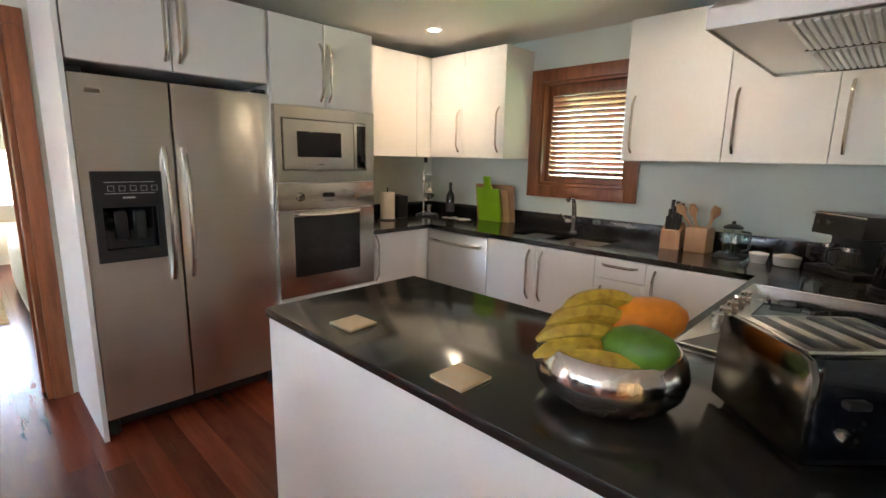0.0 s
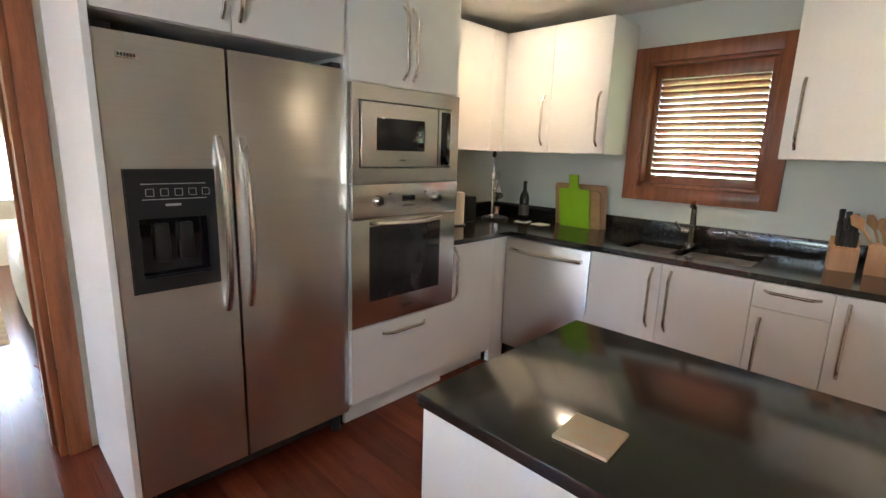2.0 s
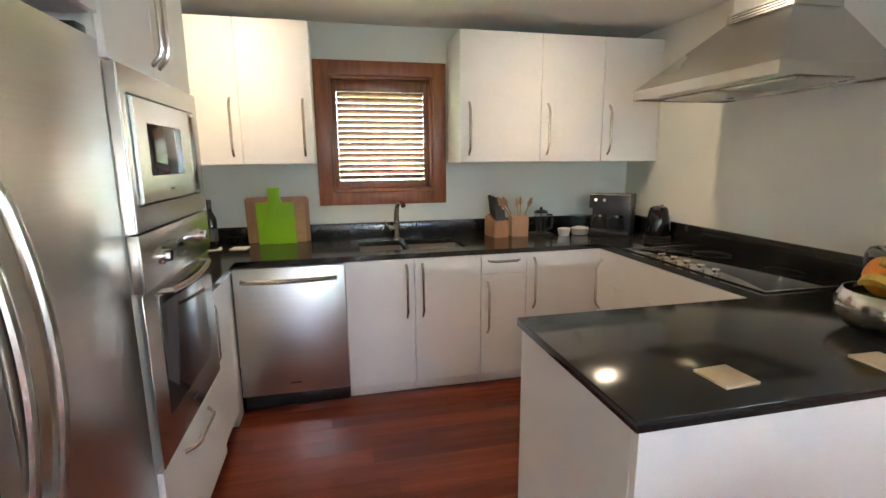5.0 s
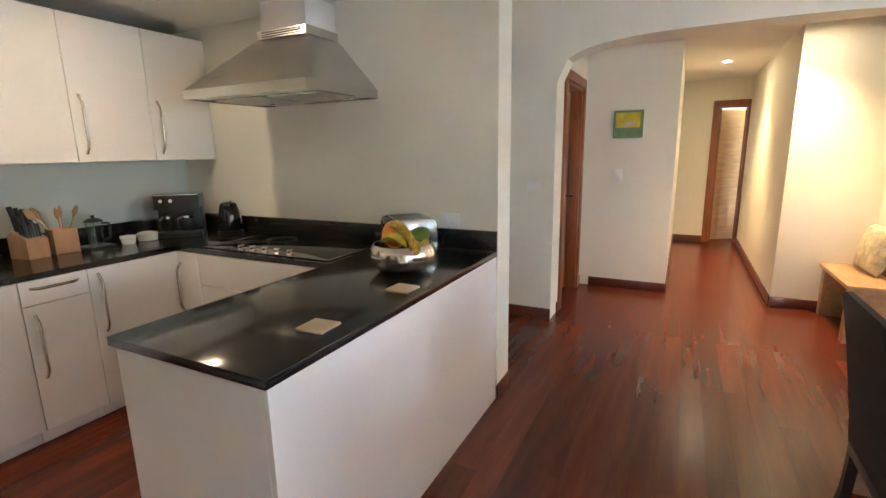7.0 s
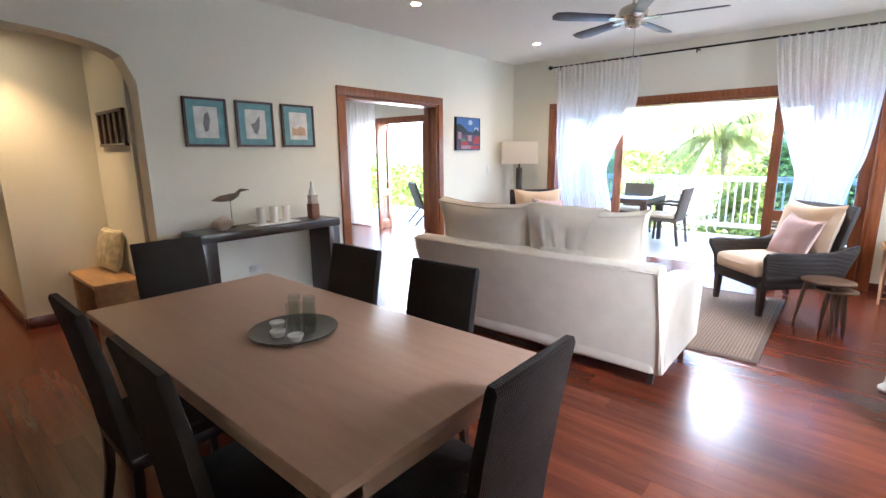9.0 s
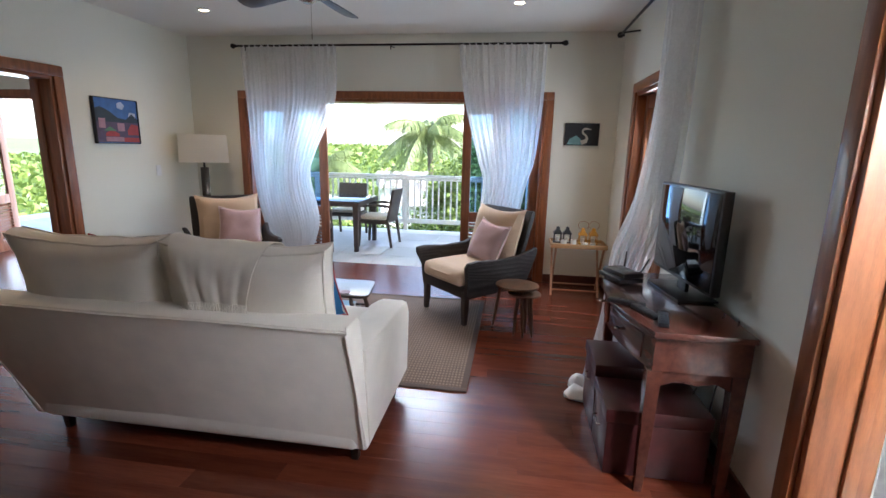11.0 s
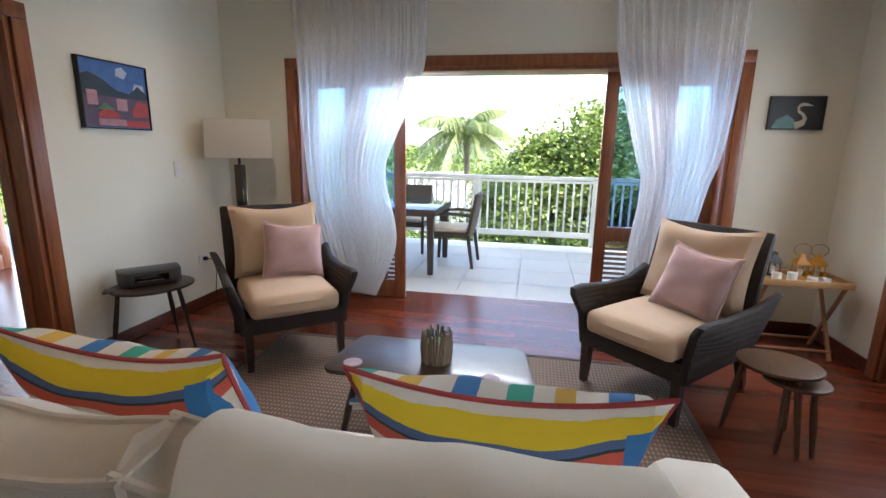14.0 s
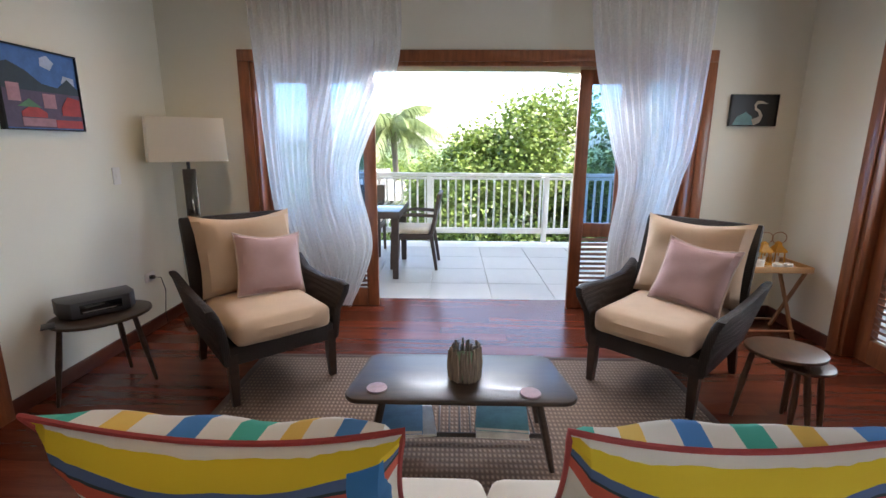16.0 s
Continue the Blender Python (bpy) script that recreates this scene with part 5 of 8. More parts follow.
PEWTER = mat("dark_pewter", (0.16, 0.14, 0.125), 0.35, 0.8, var=0.2, scale=20, fine=100, bump=0.05)
ty = thing("round_tray", pose(-0.70, 2.05, 0.7505), "round dark metal tray on the dining table", "tray")
bm = B()
lathe(bm, [(0, 0.0), (0.12, 0.0), (0.165, 0.014), (0.168, 0.02), (0.162, 0.019), (0.12, 0.006), (0, 0.006)], 40)
part("dish", bm, PEWTER, ty)
for dx, dy in ((-0.06, 0.045), (0.0, 0.075), (0.06, 0.03), (0.03, -0.02)):
    g = thing("tall_glass", pose(-0.70 + dx, 2.05 + dy, 0.757), "tall thin clear glass tealight holder", "glass", "glasses on the tray")
    bm = B()
    lathe(bm, [(0, 0.0), (0.02, 0.0), (0.024, 0.004), (0.024, 0.125), (0.0225, 0.125), (0.0225, 0.008), (0, 0.006)], 18)
    part("cylinder", bm, CLEAR, g)
WAX = mat("white_wax", (0.80, 0.77, 0.70), 0.6, var=0.03, scale=10, fine=80, bump=0.02)
for dx, dy in ((-0.09, -0.02), (0.09, -0.05), (0.0, -0.07)):
    g = thing("tealight_cup", pose(-0.70 + dx, 2.05 + dy, 0.757), "white tealight in a low cup on the tray", "candle", "tealights on the tray")
    bm = B()
    lathe(bm, [(0, 0), (0.022, 0), (0.03, 0.022), (0.028, 0.024), (0.02, 0.018), (0, 0.018)], 18)
    part("cup", bm, WAX, g)

# console under the prints
cs = thing("console_table", pose(-2.93, 3.205, 0), "dark stained wooden console table with slab legs", "console table")
bm = B()
box(bm, (-0.18, -0.645, 0.775), (0.17, 0.645, 0.845), 0.004)
part("top", bm, DARKW, cs)
for y0 in (-0.64, 0.52):
    bm = B()
    box(bm, (-0.17, y0, 0.001), (0.16, y0 + 0.12, 0.775), 0.004)
    part("leg", bm, DARKW, cs)
CT = 0.8455
SHELL = mat("sea_shell", (0.58, 0.47, 0.37), 0.5, var=0.25, scale=20, fine=80, bump=0.2)
sh = thing("conch_shell", pose(-2.90, 2.80, CT, 0, 0, 30), "pale spiral conch shell on the console", "shell")
bm = B()
prof = [(0, -0.11), (0.02, -0.10), (0.05, -0.05), (0.062, 0.0), (0.055, 0.02), (0.045, 0.03), (0.04, 0.05), (0.028, 0.06), (0.025, 0.075), (0.012, 0.09), (0, 0.11)]
lathe(bm, prof, 16)
bmesh.ops.rotate(bm, verts=bm.verts, cent=(0, 0, 0), matrix=Matrix.Rotation(radians(82), 3, "Y"))
bmesh.ops.translate(bm, verts=bm.verts, vec=(0, 0, 0.052))
part("spiral", bm, SHELL, sh)
bd = thing("carved_bird", pose(-2.99, 2.92, CT), "plain carved driftwood bird shape on a thin stand", "ornament")
bm = B()
tube(bm, [(0, -0.15, 0.235), (0, -0.08, 0.245), (0, 0.0, 0.25), (0, 0.06, 0.27), (0, 0.085, 0.30), (0, 0.10, 0.305), (0, 0.17, 0.305)], [0.004, 0.026, 0.032, 0.02, 0.013, 0.014, 0.003], 10)
rod(bm, (0, 0, 0.0), (0, 0, 0.23), 0.003)
lathe(bm, [(0, 0), (0.03, 0), (0.03, 0.008), (0, 0.01)], 14)
part("figure", bm, mat("driftwood", (0.17, 0.13, 0.10), 0.7, var=0.4, scale=20, fine=90, bump=0.2), bd)
tr = thing("candle_tray", pose(-2.92, 3.27, CT), "long white tray under three candles", "tray")
bm = B()
box(bm, (-0.06, -0.22, 0), (0.06, 0.22, 0.010), 0.004)
part("plate", bm, RAILW, tr)
for dy in (-0.13, -0.01, 0.11):
    c = thing("pillar_candle", pose(-2.92, 3.27 + dy, CT + 0.0105), "white pillar candle on the console", "candle", "pillar candles")
    bm = B()
    lathe(bm, [(0, 0), (0.036, 0), (0.037, 0.003), (0.037, 0.135), (0.034, 0.14), (0.02, 0.134), (0, 0.133)], 20)
    part("wax", bm, WAX, c)
    bm = B()
    rod(bm, (0, 0, 0.13), (0, 0, 0.143), 0.0015, 0.001, 6)
    part("wick", bm, BLACKP, c)
RUST = mat("rust_glaze", (0.20, 0.075, 0.035), 0.5, var=0.3, scale=12, fine=80, bump=0.1)
lt = thing("carved_post", pose(-2.94, 3.68, CT), "tall carved post ornament, rust base and white top", "ornament")
bm = B()
box(bm, (-0.042, -0.042, 0), (0.042, 0.042, 0.14), 0.006)
part("base", bm, RUST, lt)
bm = B()
box(bm, (-0.036, -0.036, 0.1405), (0.036, 0.036, 0.22), 0.006)
part("middle", bm, mat("worn_white_wood", (0.50, 0.42, 0.36), 0.7, var=0.4, scale=20, fine=80, bump=0.2), lt)
bm = B()
lathe(bm, [(0.03, 0.2205), (0.032, 0.25), (0.016, 0.29), (0.014, 0.34), (0, 0.35)], 14)
part("top", bm, RAILW, lt)


def picture(name, m, w, h, t, frame_mat, border, mount_mat, art, label, rim=0.02):
    """A framed picture facing -y, its middle at the origin, its back at y = 0."""
    root = thing(name, m, label, "picture")
    bm = B()
    frame_plate(bm, -w / 2, w / 2, -h / 2, h / 2, -w / 2 + rim, w / 2 - rim, -h / 2 + rim, h / 2 - rim, -t, -0.001)
    part("frame", bm, frame_mat, root)
    bm = B()
    box(bm, (-w / 2 + rim - 0.001, -t * 0.6, -h / 2 + rim - 0.001), (w / 2 - rim + 0.001, -0.002, h / 2 - rim + 0.001))
    part("mount", bm, mount_mat, root)
    for nm, mt, shapes in art:
        for k, pts in enumerate(shapes):
            bm = B()
            prism(bm, [(a * w, b * h) for a, b in pts], "xz", -t * 0.6 - 0.0012, -t * 0.6 - 0.0001)
            part(nm, bm, mt, root)
    return root


def flat(name, c, rough=0.6):
    return mat(name, c, rough, var=0.2, scale=14, fine=70, bump=0.03)


def rect(a, b, c, d):
    return [(a, b), (c, b), (c, d), (a, d)]


AQUA, PAPERW, SLATE, FOAM = flat("aqua_mount", (0.15, 0.33, 0.38)), flat("print_paper", (0.70, 0.72, 0.70)), flat("slate_ink", (0.20, 0.22, 0.24)), flat("sandy_ink", (0.55, 0.38, 0.25))
FRAMEB = mat("dark_brown_frame", (0.05, 0.022, 0.014), 0.35, var=0.2, scale=10, fine=60, bump=0.05)
for y, shape, ink in ((2.845, [(-0.05, -0.2), (0.03, -0.16), (0.09, 0.05), (0.05, 0.22), (-0.04, 0.15), (-0.08, -0.05)], SLATE),
                      (3.265, [(-0.13, 0.0), (-0.02, 0.03), (0.12, 0.2), (0.1, -0.05), (0.02, -0.22), (-0.06, -0.18)], SLATE),
                      (3.69, [(-0.2, -0.22), (0.2, -0.22), (0.2, -0.06), (0.05, 0.0), (-0.08, -0.08), (-0.2, -0.02)], FOAM)):
    picture("framed_print", pose(XW, y, 1.70, 0, 0, 90), 0.345, 0.385, 0.022, FRAMEB, 0.02, AQUA,
            [("paper", PAPERW, [rect(-0.27, -0.32, 0.27, 0.32)]), ("drawing", ink, [[(a * 1, b * 1) for a, b in shape]])], "dark framed print with an aqua mount on the wall")
    # the drawing sits on the paper
for ob in [o for o in bpy.data.objects if o.name.split(".")[0] == "drawing"]:
    ob.matrix_basis = pose(0, -0.0016, 0)

SKYB, MOUNT, REDR, PINKH, DUSK, CLOUD = flat("painted_sky", (0.06, 0.16, 0.42)), flat("painted_mountain", (0.03, 0.05, 0.07)), flat("painted_red", (0.42, 0.05, 0.05)), flat("painted_pink", (0.42, 0.22, 0.26)), flat("painted_dusk", (0.10, 0.07, 0.12)), flat("painted_cloud", (0.45, 0.50, 0.62))
BLACKF = mat("black_frame", (0.01, 0.01, 0.012), 0.4, var=0.2, scale=10, fine=60, bump=0.03)
GREENR = flat("painted_green", (0.10, 0.22, 0.12))
pc = picture("town_painting", pose(XW, 6.293, 1.69, 0, 0, 90), 0.53, 0.43, 0.035, BLACKF, 0.01, SKYB, [
    ("cloud", CLOUD, [[(0.02, 0.3), (0.14, 0.26), (0.2, 0.36), (0.12, 0.44), (0.03, 0.40)], [(0.26, 0.12), (0.44, 0.1), (0.44, 0.2), (0.3, 0.22)]]),
    ("mountain", MOUNT, [[(-0.48, -0.05), (-0.48, 0.25), (-0.36, 0.30), (-0.18, 0.22), (0.0, 0.08), (0.2, 0.05), (0.34, 0.18), (0.48, 0.06), (0.48, -0.05)]]),
    ("town", DUSK, [rect(-0.48, -0.47, 0.48, -0.02)]),
    ("house", PINKH, [rect(-0.42, -0.16, -0.28, 0.05), rect(-0.02, -0.22, 0.14, -0.04), rect(-0.3, -0.45, 0.1, -0.35)]),
    ("red_roof", REDR, [[(0.2, -0.2), (0.3, -0.05), (0.46, -0.08), (0.46, -0.3), (0.2, -0.3)], [(-0.3, -0.28), (-0.16, -0.18), (0.0, -0.28), (0.0, -0.34), (-0.3, -0.34)], rect(0.1, -0.46, 0.46, -0.36)]),
    ("green_roof", GREENR, [[(-0.34, -0.22), (-0.2, -0.12), (-0.06, -0.22)]])], "unframed-edge town painting with blue mountains and red roofs", 0.008)
for i, nm in enumerate(("cloud", "mountain", "town", "house", "red_roof", "green_roof")):
    for o in pc.children:
        if o.name.split(".")[0] == nm:
            o.matrix_basis = pose(0, -0.0022 * i, 0)
IVORY, TEALP = flat("painted_ivory", (0.55, 0.50, 0.42)), flat("painted_teal", (0.16, 0.32, 0.34))
hp = picture("bird_shape_painting", pose(1.487, YN, 1.679, 0, 0, 0), 0.36, 0.235, 0.03, BLACKF, 0.01, BLACKF, [
    ("wash", TEALP, [[(-0.42, -0.46), (0.02, -0.46), (-0.02, -0.2), (-0.16, -0.05), (-0.34, -0.2)]])], "small black canvas with a plain pale curved shape", 0.004)
bm = B()
tube(bm, [(0.0, -0.021, -0.09), (0.045, -0.021, -0.07), (0.06, -0.021, -0.04), (0.045, -0.021, -0.01), (0.015, -0.021, 0.01), (0.008, -0.021, 0.04), (0.025, -0.021, 0.058), (0.05, -0.021, 0.06), (0.10, -0.021, 0.05)],
     [0.026, 0.022, 0.014, 0.011, 0.010, 0.010, 0.013, 0.011, 0.002], 8)
for v in bm.verts:
    v.co.y = -0.0205 + (v.co.y + 0.021) * 0.08
part("curve", bm, IVORY, hp)
YEL, GRN = flat("painted_yellow", (0.62, 0.52, 0.05)), flat("painted_sage", (0.18, 0.30, 0.16))
hq = picture("small_canvas", pose(-4.36, 0.37, 1.68, 0, 0, 90), 0.275, 0.265, 0.03, GRN, 0.01, GRN, [
    ("sun_patch", YEL, [rect(-0.42, -0.12, 0.40, 0.42)]), ("pale_shape", IVORY, [[(-0.2, -0.1), (0.15, -0.05), (0.22, 0.1), (0.0, 0.08), (-0.12, 0.05)]])], "small yellow and green canvas in the hallway", 0.006)
for o in hq.children:
    if o.name.split(".")[0] == "pale_shape":
        o.matrix_basis = pose(0, -0.002, 0)
fk = thing("wooden_rack", pose(-3.70, 2.36, 1.66), "dark slatted wooden rack hung on the hallway wall", "wall rack")
for z in (-0.13, 0.13):
    bm = B()
    box(bm, (-0.33, -0.03, z - 0.012), (0.33, -0.001, z + 0.012), 0.002)
    part("rail", bm, FRAMEB, fk)
for i in range(5):
    bm = B()
    box(bm, (-0.30 + 0.15 * i - 0.02, -0.028, -0.118), (-0.30 + 0.15 * i + 0.02, -0.006, 0.118), 0.002)
    part("slat", bm, FRAMEB, fk)

# bench in the hallway
bn = thing("hall_bench", pose(-3.86, 2.17, 0), "honey pine hall bench with plank legs", "bench")
bm = B()
box(bm, (-0.40, -0.16, 0.415), (0.40, 0.16, 0.45), 0.005)
part("seat", bm, PINE, bn)
for x0 in (-0.38, 0.30):
    bm = B()
    box(bm, (x0, -0.14, 0.001), (x0 + 0.08, 0.14, 0.4148), 0.004)
    part("leg", bm, PINE, bn)
bm = B()
box(bm, (-0.30, -0.02, 0.14), (0.30, 0.02, 0.2), 0.003)
part("stretcher", bm, PINE, bn)
MAPC = mat("printed_cream_cloth", (0.66, 0.60, 0.46), 0.9, var=0.55, scale=14, fine=120, bump=0.1, second=(0.74, 0.66, 0.44))
cu = thing("printed_cushion", pose(-3.98, 2.24, 0.452, -12, 0, 4), "square cream cushion with a yellow print on the bench", "cushion")
bm = B()
pillow(bm, 0.40, 0.38, 0.13, 12, 0.12, 0, 4)
part("cover", bm, MAPC, cu)


# ---- doors ----
def louvred_leaf(name, m, w, h, label, glass_from=0.72, knob=True, t=0.04, glass=GLASS):
    """A door leaf in the xz plane from x = 0 to w: stiles, rails, a glass pane above and fixed louvres below."""
    root = thing(name, m, label, "door")
    st = 0.10
    for a, b, nm in (((0, 0, 0), (st, t, h), "stile"), ((w - st, 0, 0), (w, t, h), "stile"), ((st, 0, 0), (w - st, t, 0.16), "bottom_rail"),
                     ((st, 0, glass_from - 0.12), (w - st, t, glass_from), "lock_rail"), ((st, 0, h - 0.11), (w - st, t, h), "top_rail")):
        bm = B()
        box(bm, a, b, 0.003)
        part(nm, bm, TRIM, root)
    bm = B()
    box(bm, (st - 0.004, t / 2 - 0.003, glass_from - 0.004), (w - st + 0.004, t / 2 + 0.003, h - 0.106))
    g = part("pane", bm, glass, root)
    g.visible_shadow = False
    bm = B()
    box(bm, (st + 0.001, -0.003, -0.026), (w - st - 0.001, 0.003, 0.026), 0.001, 1)
    s = finish("louvre", bm, TRIM)
    k = 11
    for i in range(k):
        part("louvre", s, None, root, at=pose(0, t / 2, 0.185 + (glass_from - 0.33) * i / (k - 1), 55, 0, 0))
    if knob:
        bm = B()
        rod(bm, (w - st / 2, -0.008, 0.93), (w - st / 2, 0.0, 0.93), 0.022, 0.024, 14)
        rod(bm, (w - st / 2, -0.035, 0.93), (w - st / 2, -0.008, 0.93), 0.009, 0.009, 10)
        lathe(bm, [(0, -0.02), (0.018, -0.014), (0.024, 0.0), (0.018, 0.014), (0, 0.02)], 14, (w - st / 2, -0.045, 0.93))
        part("knob", bm, BLACKP, root)
    return root


for x, w in ((-2.388, 0.46), (-1.93, 0.455), (0.18, 0.44), (0.622, 0.436)):
    louvred_leaf("veranda_door", pose(x, YN + 0.13, 0.003), w, 1.993, "mahogany veranda door leaf with glass above louvres", 0.76, False, glass=BLUEGLASS)
louvred_leaf("french_door", pose(XE + 0.075, 6.668, 0.003, 0, 0, -90), 0.72, 1.993, "closed mahogany french door leaf with glass above louvres", 0.76)
louvred_leaf("french_door", pose(XE + 0.075, 5.946, 0.003, 0, 0, -90), 0.355, 1.993, "closed mahogany french door leaf with glass above louvres", 0.70, False)
louvred_leaf("french_door", pose(XE + 0.25, 3.66, 0.003, 0, 0, -14), 0.53, 1.993, "mahogany french door leaf standing open outward", 0.70)
louvred_leaf("veranda_door", pose(-5.15, YN + 0.13, 0.003), 0.42, 1.993, "mahogany veranda door leaf with glass above louvres", 0.76, False)
louvred_leaf("veranda_door", pose(-6.06, YN + 0.13, 0.003, 0, 0, -78), 0.42, 1.993, "mahogany veranda door leaf standing ajar", 0.76, False)
for y in (6.01, 5.90):
    b = thing("door_bolt", pose(XE + 0.070, y, 1.90), "black iron slide bolt on the french door", "bolt", "door bolts")
    bm = B()
    box(bm, (-0.012, -0.014, -0.07), (0.0, 0.014, 0.07), 0.002)
    rod(bm, (-0.018, 0, -0.05), (-0.018, 0, 0.09), 0.006)
    part("bolt", bm, BLACKP, b)


def panel_door(name, m, w, h, wood, label):
    root = thing(name, m, label, "door")
    bm = B()
    box(bm, (0, 0, 0), (w, 0.04, h), 0.003)
    leaf = part("leaf", bm, wood, root)
    for z0, z1 in ((0.12, 0.80), (0.95, h - 0.12)):
        bm = B()
        box(bm, (0.10, -0.006, z0), (w - 0.10, 0.001, z1), 0.005)
        part("raised_panel", bm, wood, leaf)
    bm = B()
    rod(bm, (w - 0.06, -0.05, 0.98), (w - 0.06, 0.0, 0.98), 0.008)
    lathe(bm, [(0, -0.02), (0.02, -0.012), (0.024, 0.0), (0.02, 0.012), (0, 0.02)], 14, (w - 0.06, -0.055, 0.98))
    part("knob", bm, BLACKP, root)
    return root


panel_door("hall_door", pose(-3.492, -0.16, 0.004, 0, 0, 180), 0.655, 1.99, TRIM, "closed mahogany panelled hallway door")
panel_door("far_door", pose(-7.74, 1.33, 0.004, 0, 0, 122), 0.70, 1.99, PINE, "open honey pine panelled door in the far room")

# ---- living room ----
SX, SY = -0.63, 4.2
sf = thing("sofa", pose(SX, SY, 0), "two-seat sofa with a loose cream slipcover", "sofa")


def rel(x, y, z):
    return (x - SX, y - SY, z)


bm = B()
soft_block(bm, rel(-1.56, 3.92, 0.10), rel(0.13, 4.70, 0.40), 0.03, 0.01, 6)
part("base", bm, LINEN, sf)
bm = B()
prism(bm, [(3.945 - SY, 0.105), (3.695 - SY, 0.775), (3.70 - SY, 0.80), (3.725 - SY, 0.815), (3.83 - SY, 0.815), (3.86 - SY, 0.79), (4.05 - SY, 0.30), (4.05 - SY, 0.105)], "yz", -1.615 - SX, 0.16 - SX, 0.012)
for v in bm.verts:
    v.co.x += math.copysign(0.05 * (v.co.z - 0.45), v.co.x + SX + 0.73) + 0.004 * noise.noise(v.co * 4)
bk = part("backrest", bm, LINEN, sf)
for x in (-1.625, 0.17):
    bm = B()
    tube(bm, [rel(x * 0.97 - 0.01, 3.942, 0.11), rel(x, 3.818, 0.45), rel(x * 1.008, 3.695, 0.777), rel(x * 1.008, 3.712, 0.81)], 0.006, 6)
    part("piping", bm, LINEN, bk)
bm = B()
tube(bm, [rel(-1.635 + 1.815 * i / 12, 3.696, 0.79 + 0.003 * math.sin(i)) for i in range(13)], 0.006, 6)
part("piping", bm, LINEN, bk)
for x0, x1, sg in ((-1.64, -1.46, -1), (-0.01, 0.19, 1)):
    bm = B()
    pts = [(3.96 - SY, 0.11), (3.90 - SY, 0.50), (3.88 - SY, 0.64), (3.93 - SY, 0.66), (4.2 - SY, 0.635), (4.55 - SY, 0.625), (4.70 - SY, 0.60), (4.755 - SY, 0.54), (4.75 - SY, 0.11)]
    prism(bm, pts, "yz", x0 - SX, x1 - SX, 0.04)
    for v in bm.verts:
        v.co.x += sg * 0.045 * max(0, v.co.z - 0.35) + 0.004 * noise.noise(v.co * 5)
    part("arm", bm, LINEN, sf)
for x0, x1, s in ((-1.455, -0.735, 1), (-0.73, -0.015, 5)):
    bm = B()
    soft_block(bm, rel(x0, 3.95, 0.395), rel(x1, 4.76, 0.53), 0.045, 0.02, 7, s)
    part("seat_cushion", bm, LINEN, sf)
CW, CH, CT, CB = 0.742, 0.585, 0.25, 0.09


def cushion_point(u, v, side, s):
    """A place on the front or rear of a boxed back cushion, u and v from -1 to 1."""
    edge = max(0.0, (1 - u ** 4) * (1 - v ** 4))
    k = noise.noise(Vector((u * 1.7 + s, v * 1.7, side * 3.1 + s))) + 0.35 * noise.noise(Vector((u * 4.5 + s, v * 4.5, side * 5)))
    y = side * (CB / 2 + (CT - CB) / 2 * edge ** 0.6) + 0.014 * k
    ear = 0.012 * (abs(u) * abs(v)) ** 6
    x = u * (CW / 2 - 0.012 * (1 - v * v) + ear)
    z = CH / 2 + v * (CH / 2 + ear) - (0.022 * (1 - u * u) + 0.008 * noise.noise(Vector((u * 3 + s, 7, side)))) * max(0, v) ** 2
    return Vector((x, y, z))


def back_cushion(bm, s, n=20):
    rim = {}
    ids = [(i, 0) for i in range(n)] + [(n, j) for j in range(n)] + [(n - i, n) for i in range(n)] + [(0, n - j) for j in range(n)]
    for side in (-1, 1):
        g = [[bm.verts.new(cushion_point(2 * i / n - 1, 2 * j / n - 1, side, s)) for j in range(n + 1)] for i in range(n + 1)]
        for i in range(n):
            for j in range(n):
                bm.faces.new((g[i][j], g[i + 1][j], g[i + 1][j + 1], g[i][j + 1]))
        rim[side] = [g[i][j] for i, j in ids]
    mid = []
    for a, b in zip(rim[-1], rim[1]):
        p = (a.co + b.co) / 2
        d = Vector((p.x, 0, p.z - CH / 2))
        mid.append(bm.verts.new(p + d.normalized() * 0.014))
    m = len(mid)
    for k in range(m):
        q = (k + 1) % m
        bm.faces.new((rim[-1][k], rim[-1][q], mid[q], mid[k]))
        bm.faces.new((mid[k], mid[q], rim[1][q], rim[1][k]))
    bmesh.ops.recalc_face_normals(bm, faces=bm.faces[:])
    return {side: [v.co.copy() for v in rim[side]] + [rim[side][0].co.copy()] for side in rim}


CUSHION = {}
for xc, s in ((-1.09, 2), (-0.335, 7)):
    bm = B()
    rims = back_cushion(bm, s)
    CUSHION[s] = pose(xc, 3.975, 0.51, 11, 0, 0)
    c = part("back_cushion", bm, LINEN, sf, "", pose(xc - SX, 3.975 - SY, 0.51, 11, 0, 0))
    for side in (-1, 1):
        bm = B()
        tube(bm, rims[side], 0.006, 6)
        part("piping", bm, LINEN, c)
for x, y in ((-1.50, 4.0), (0.09, 4.02), (-1.53, 4.62), (0.12, 4.62)):
    bm = B()
    tube(bm, [rel(x, y, 0.115), rel(x, y, 0.0)], [0.034, 0.022], 4)
    part("leg", bm, DARKW, sf)


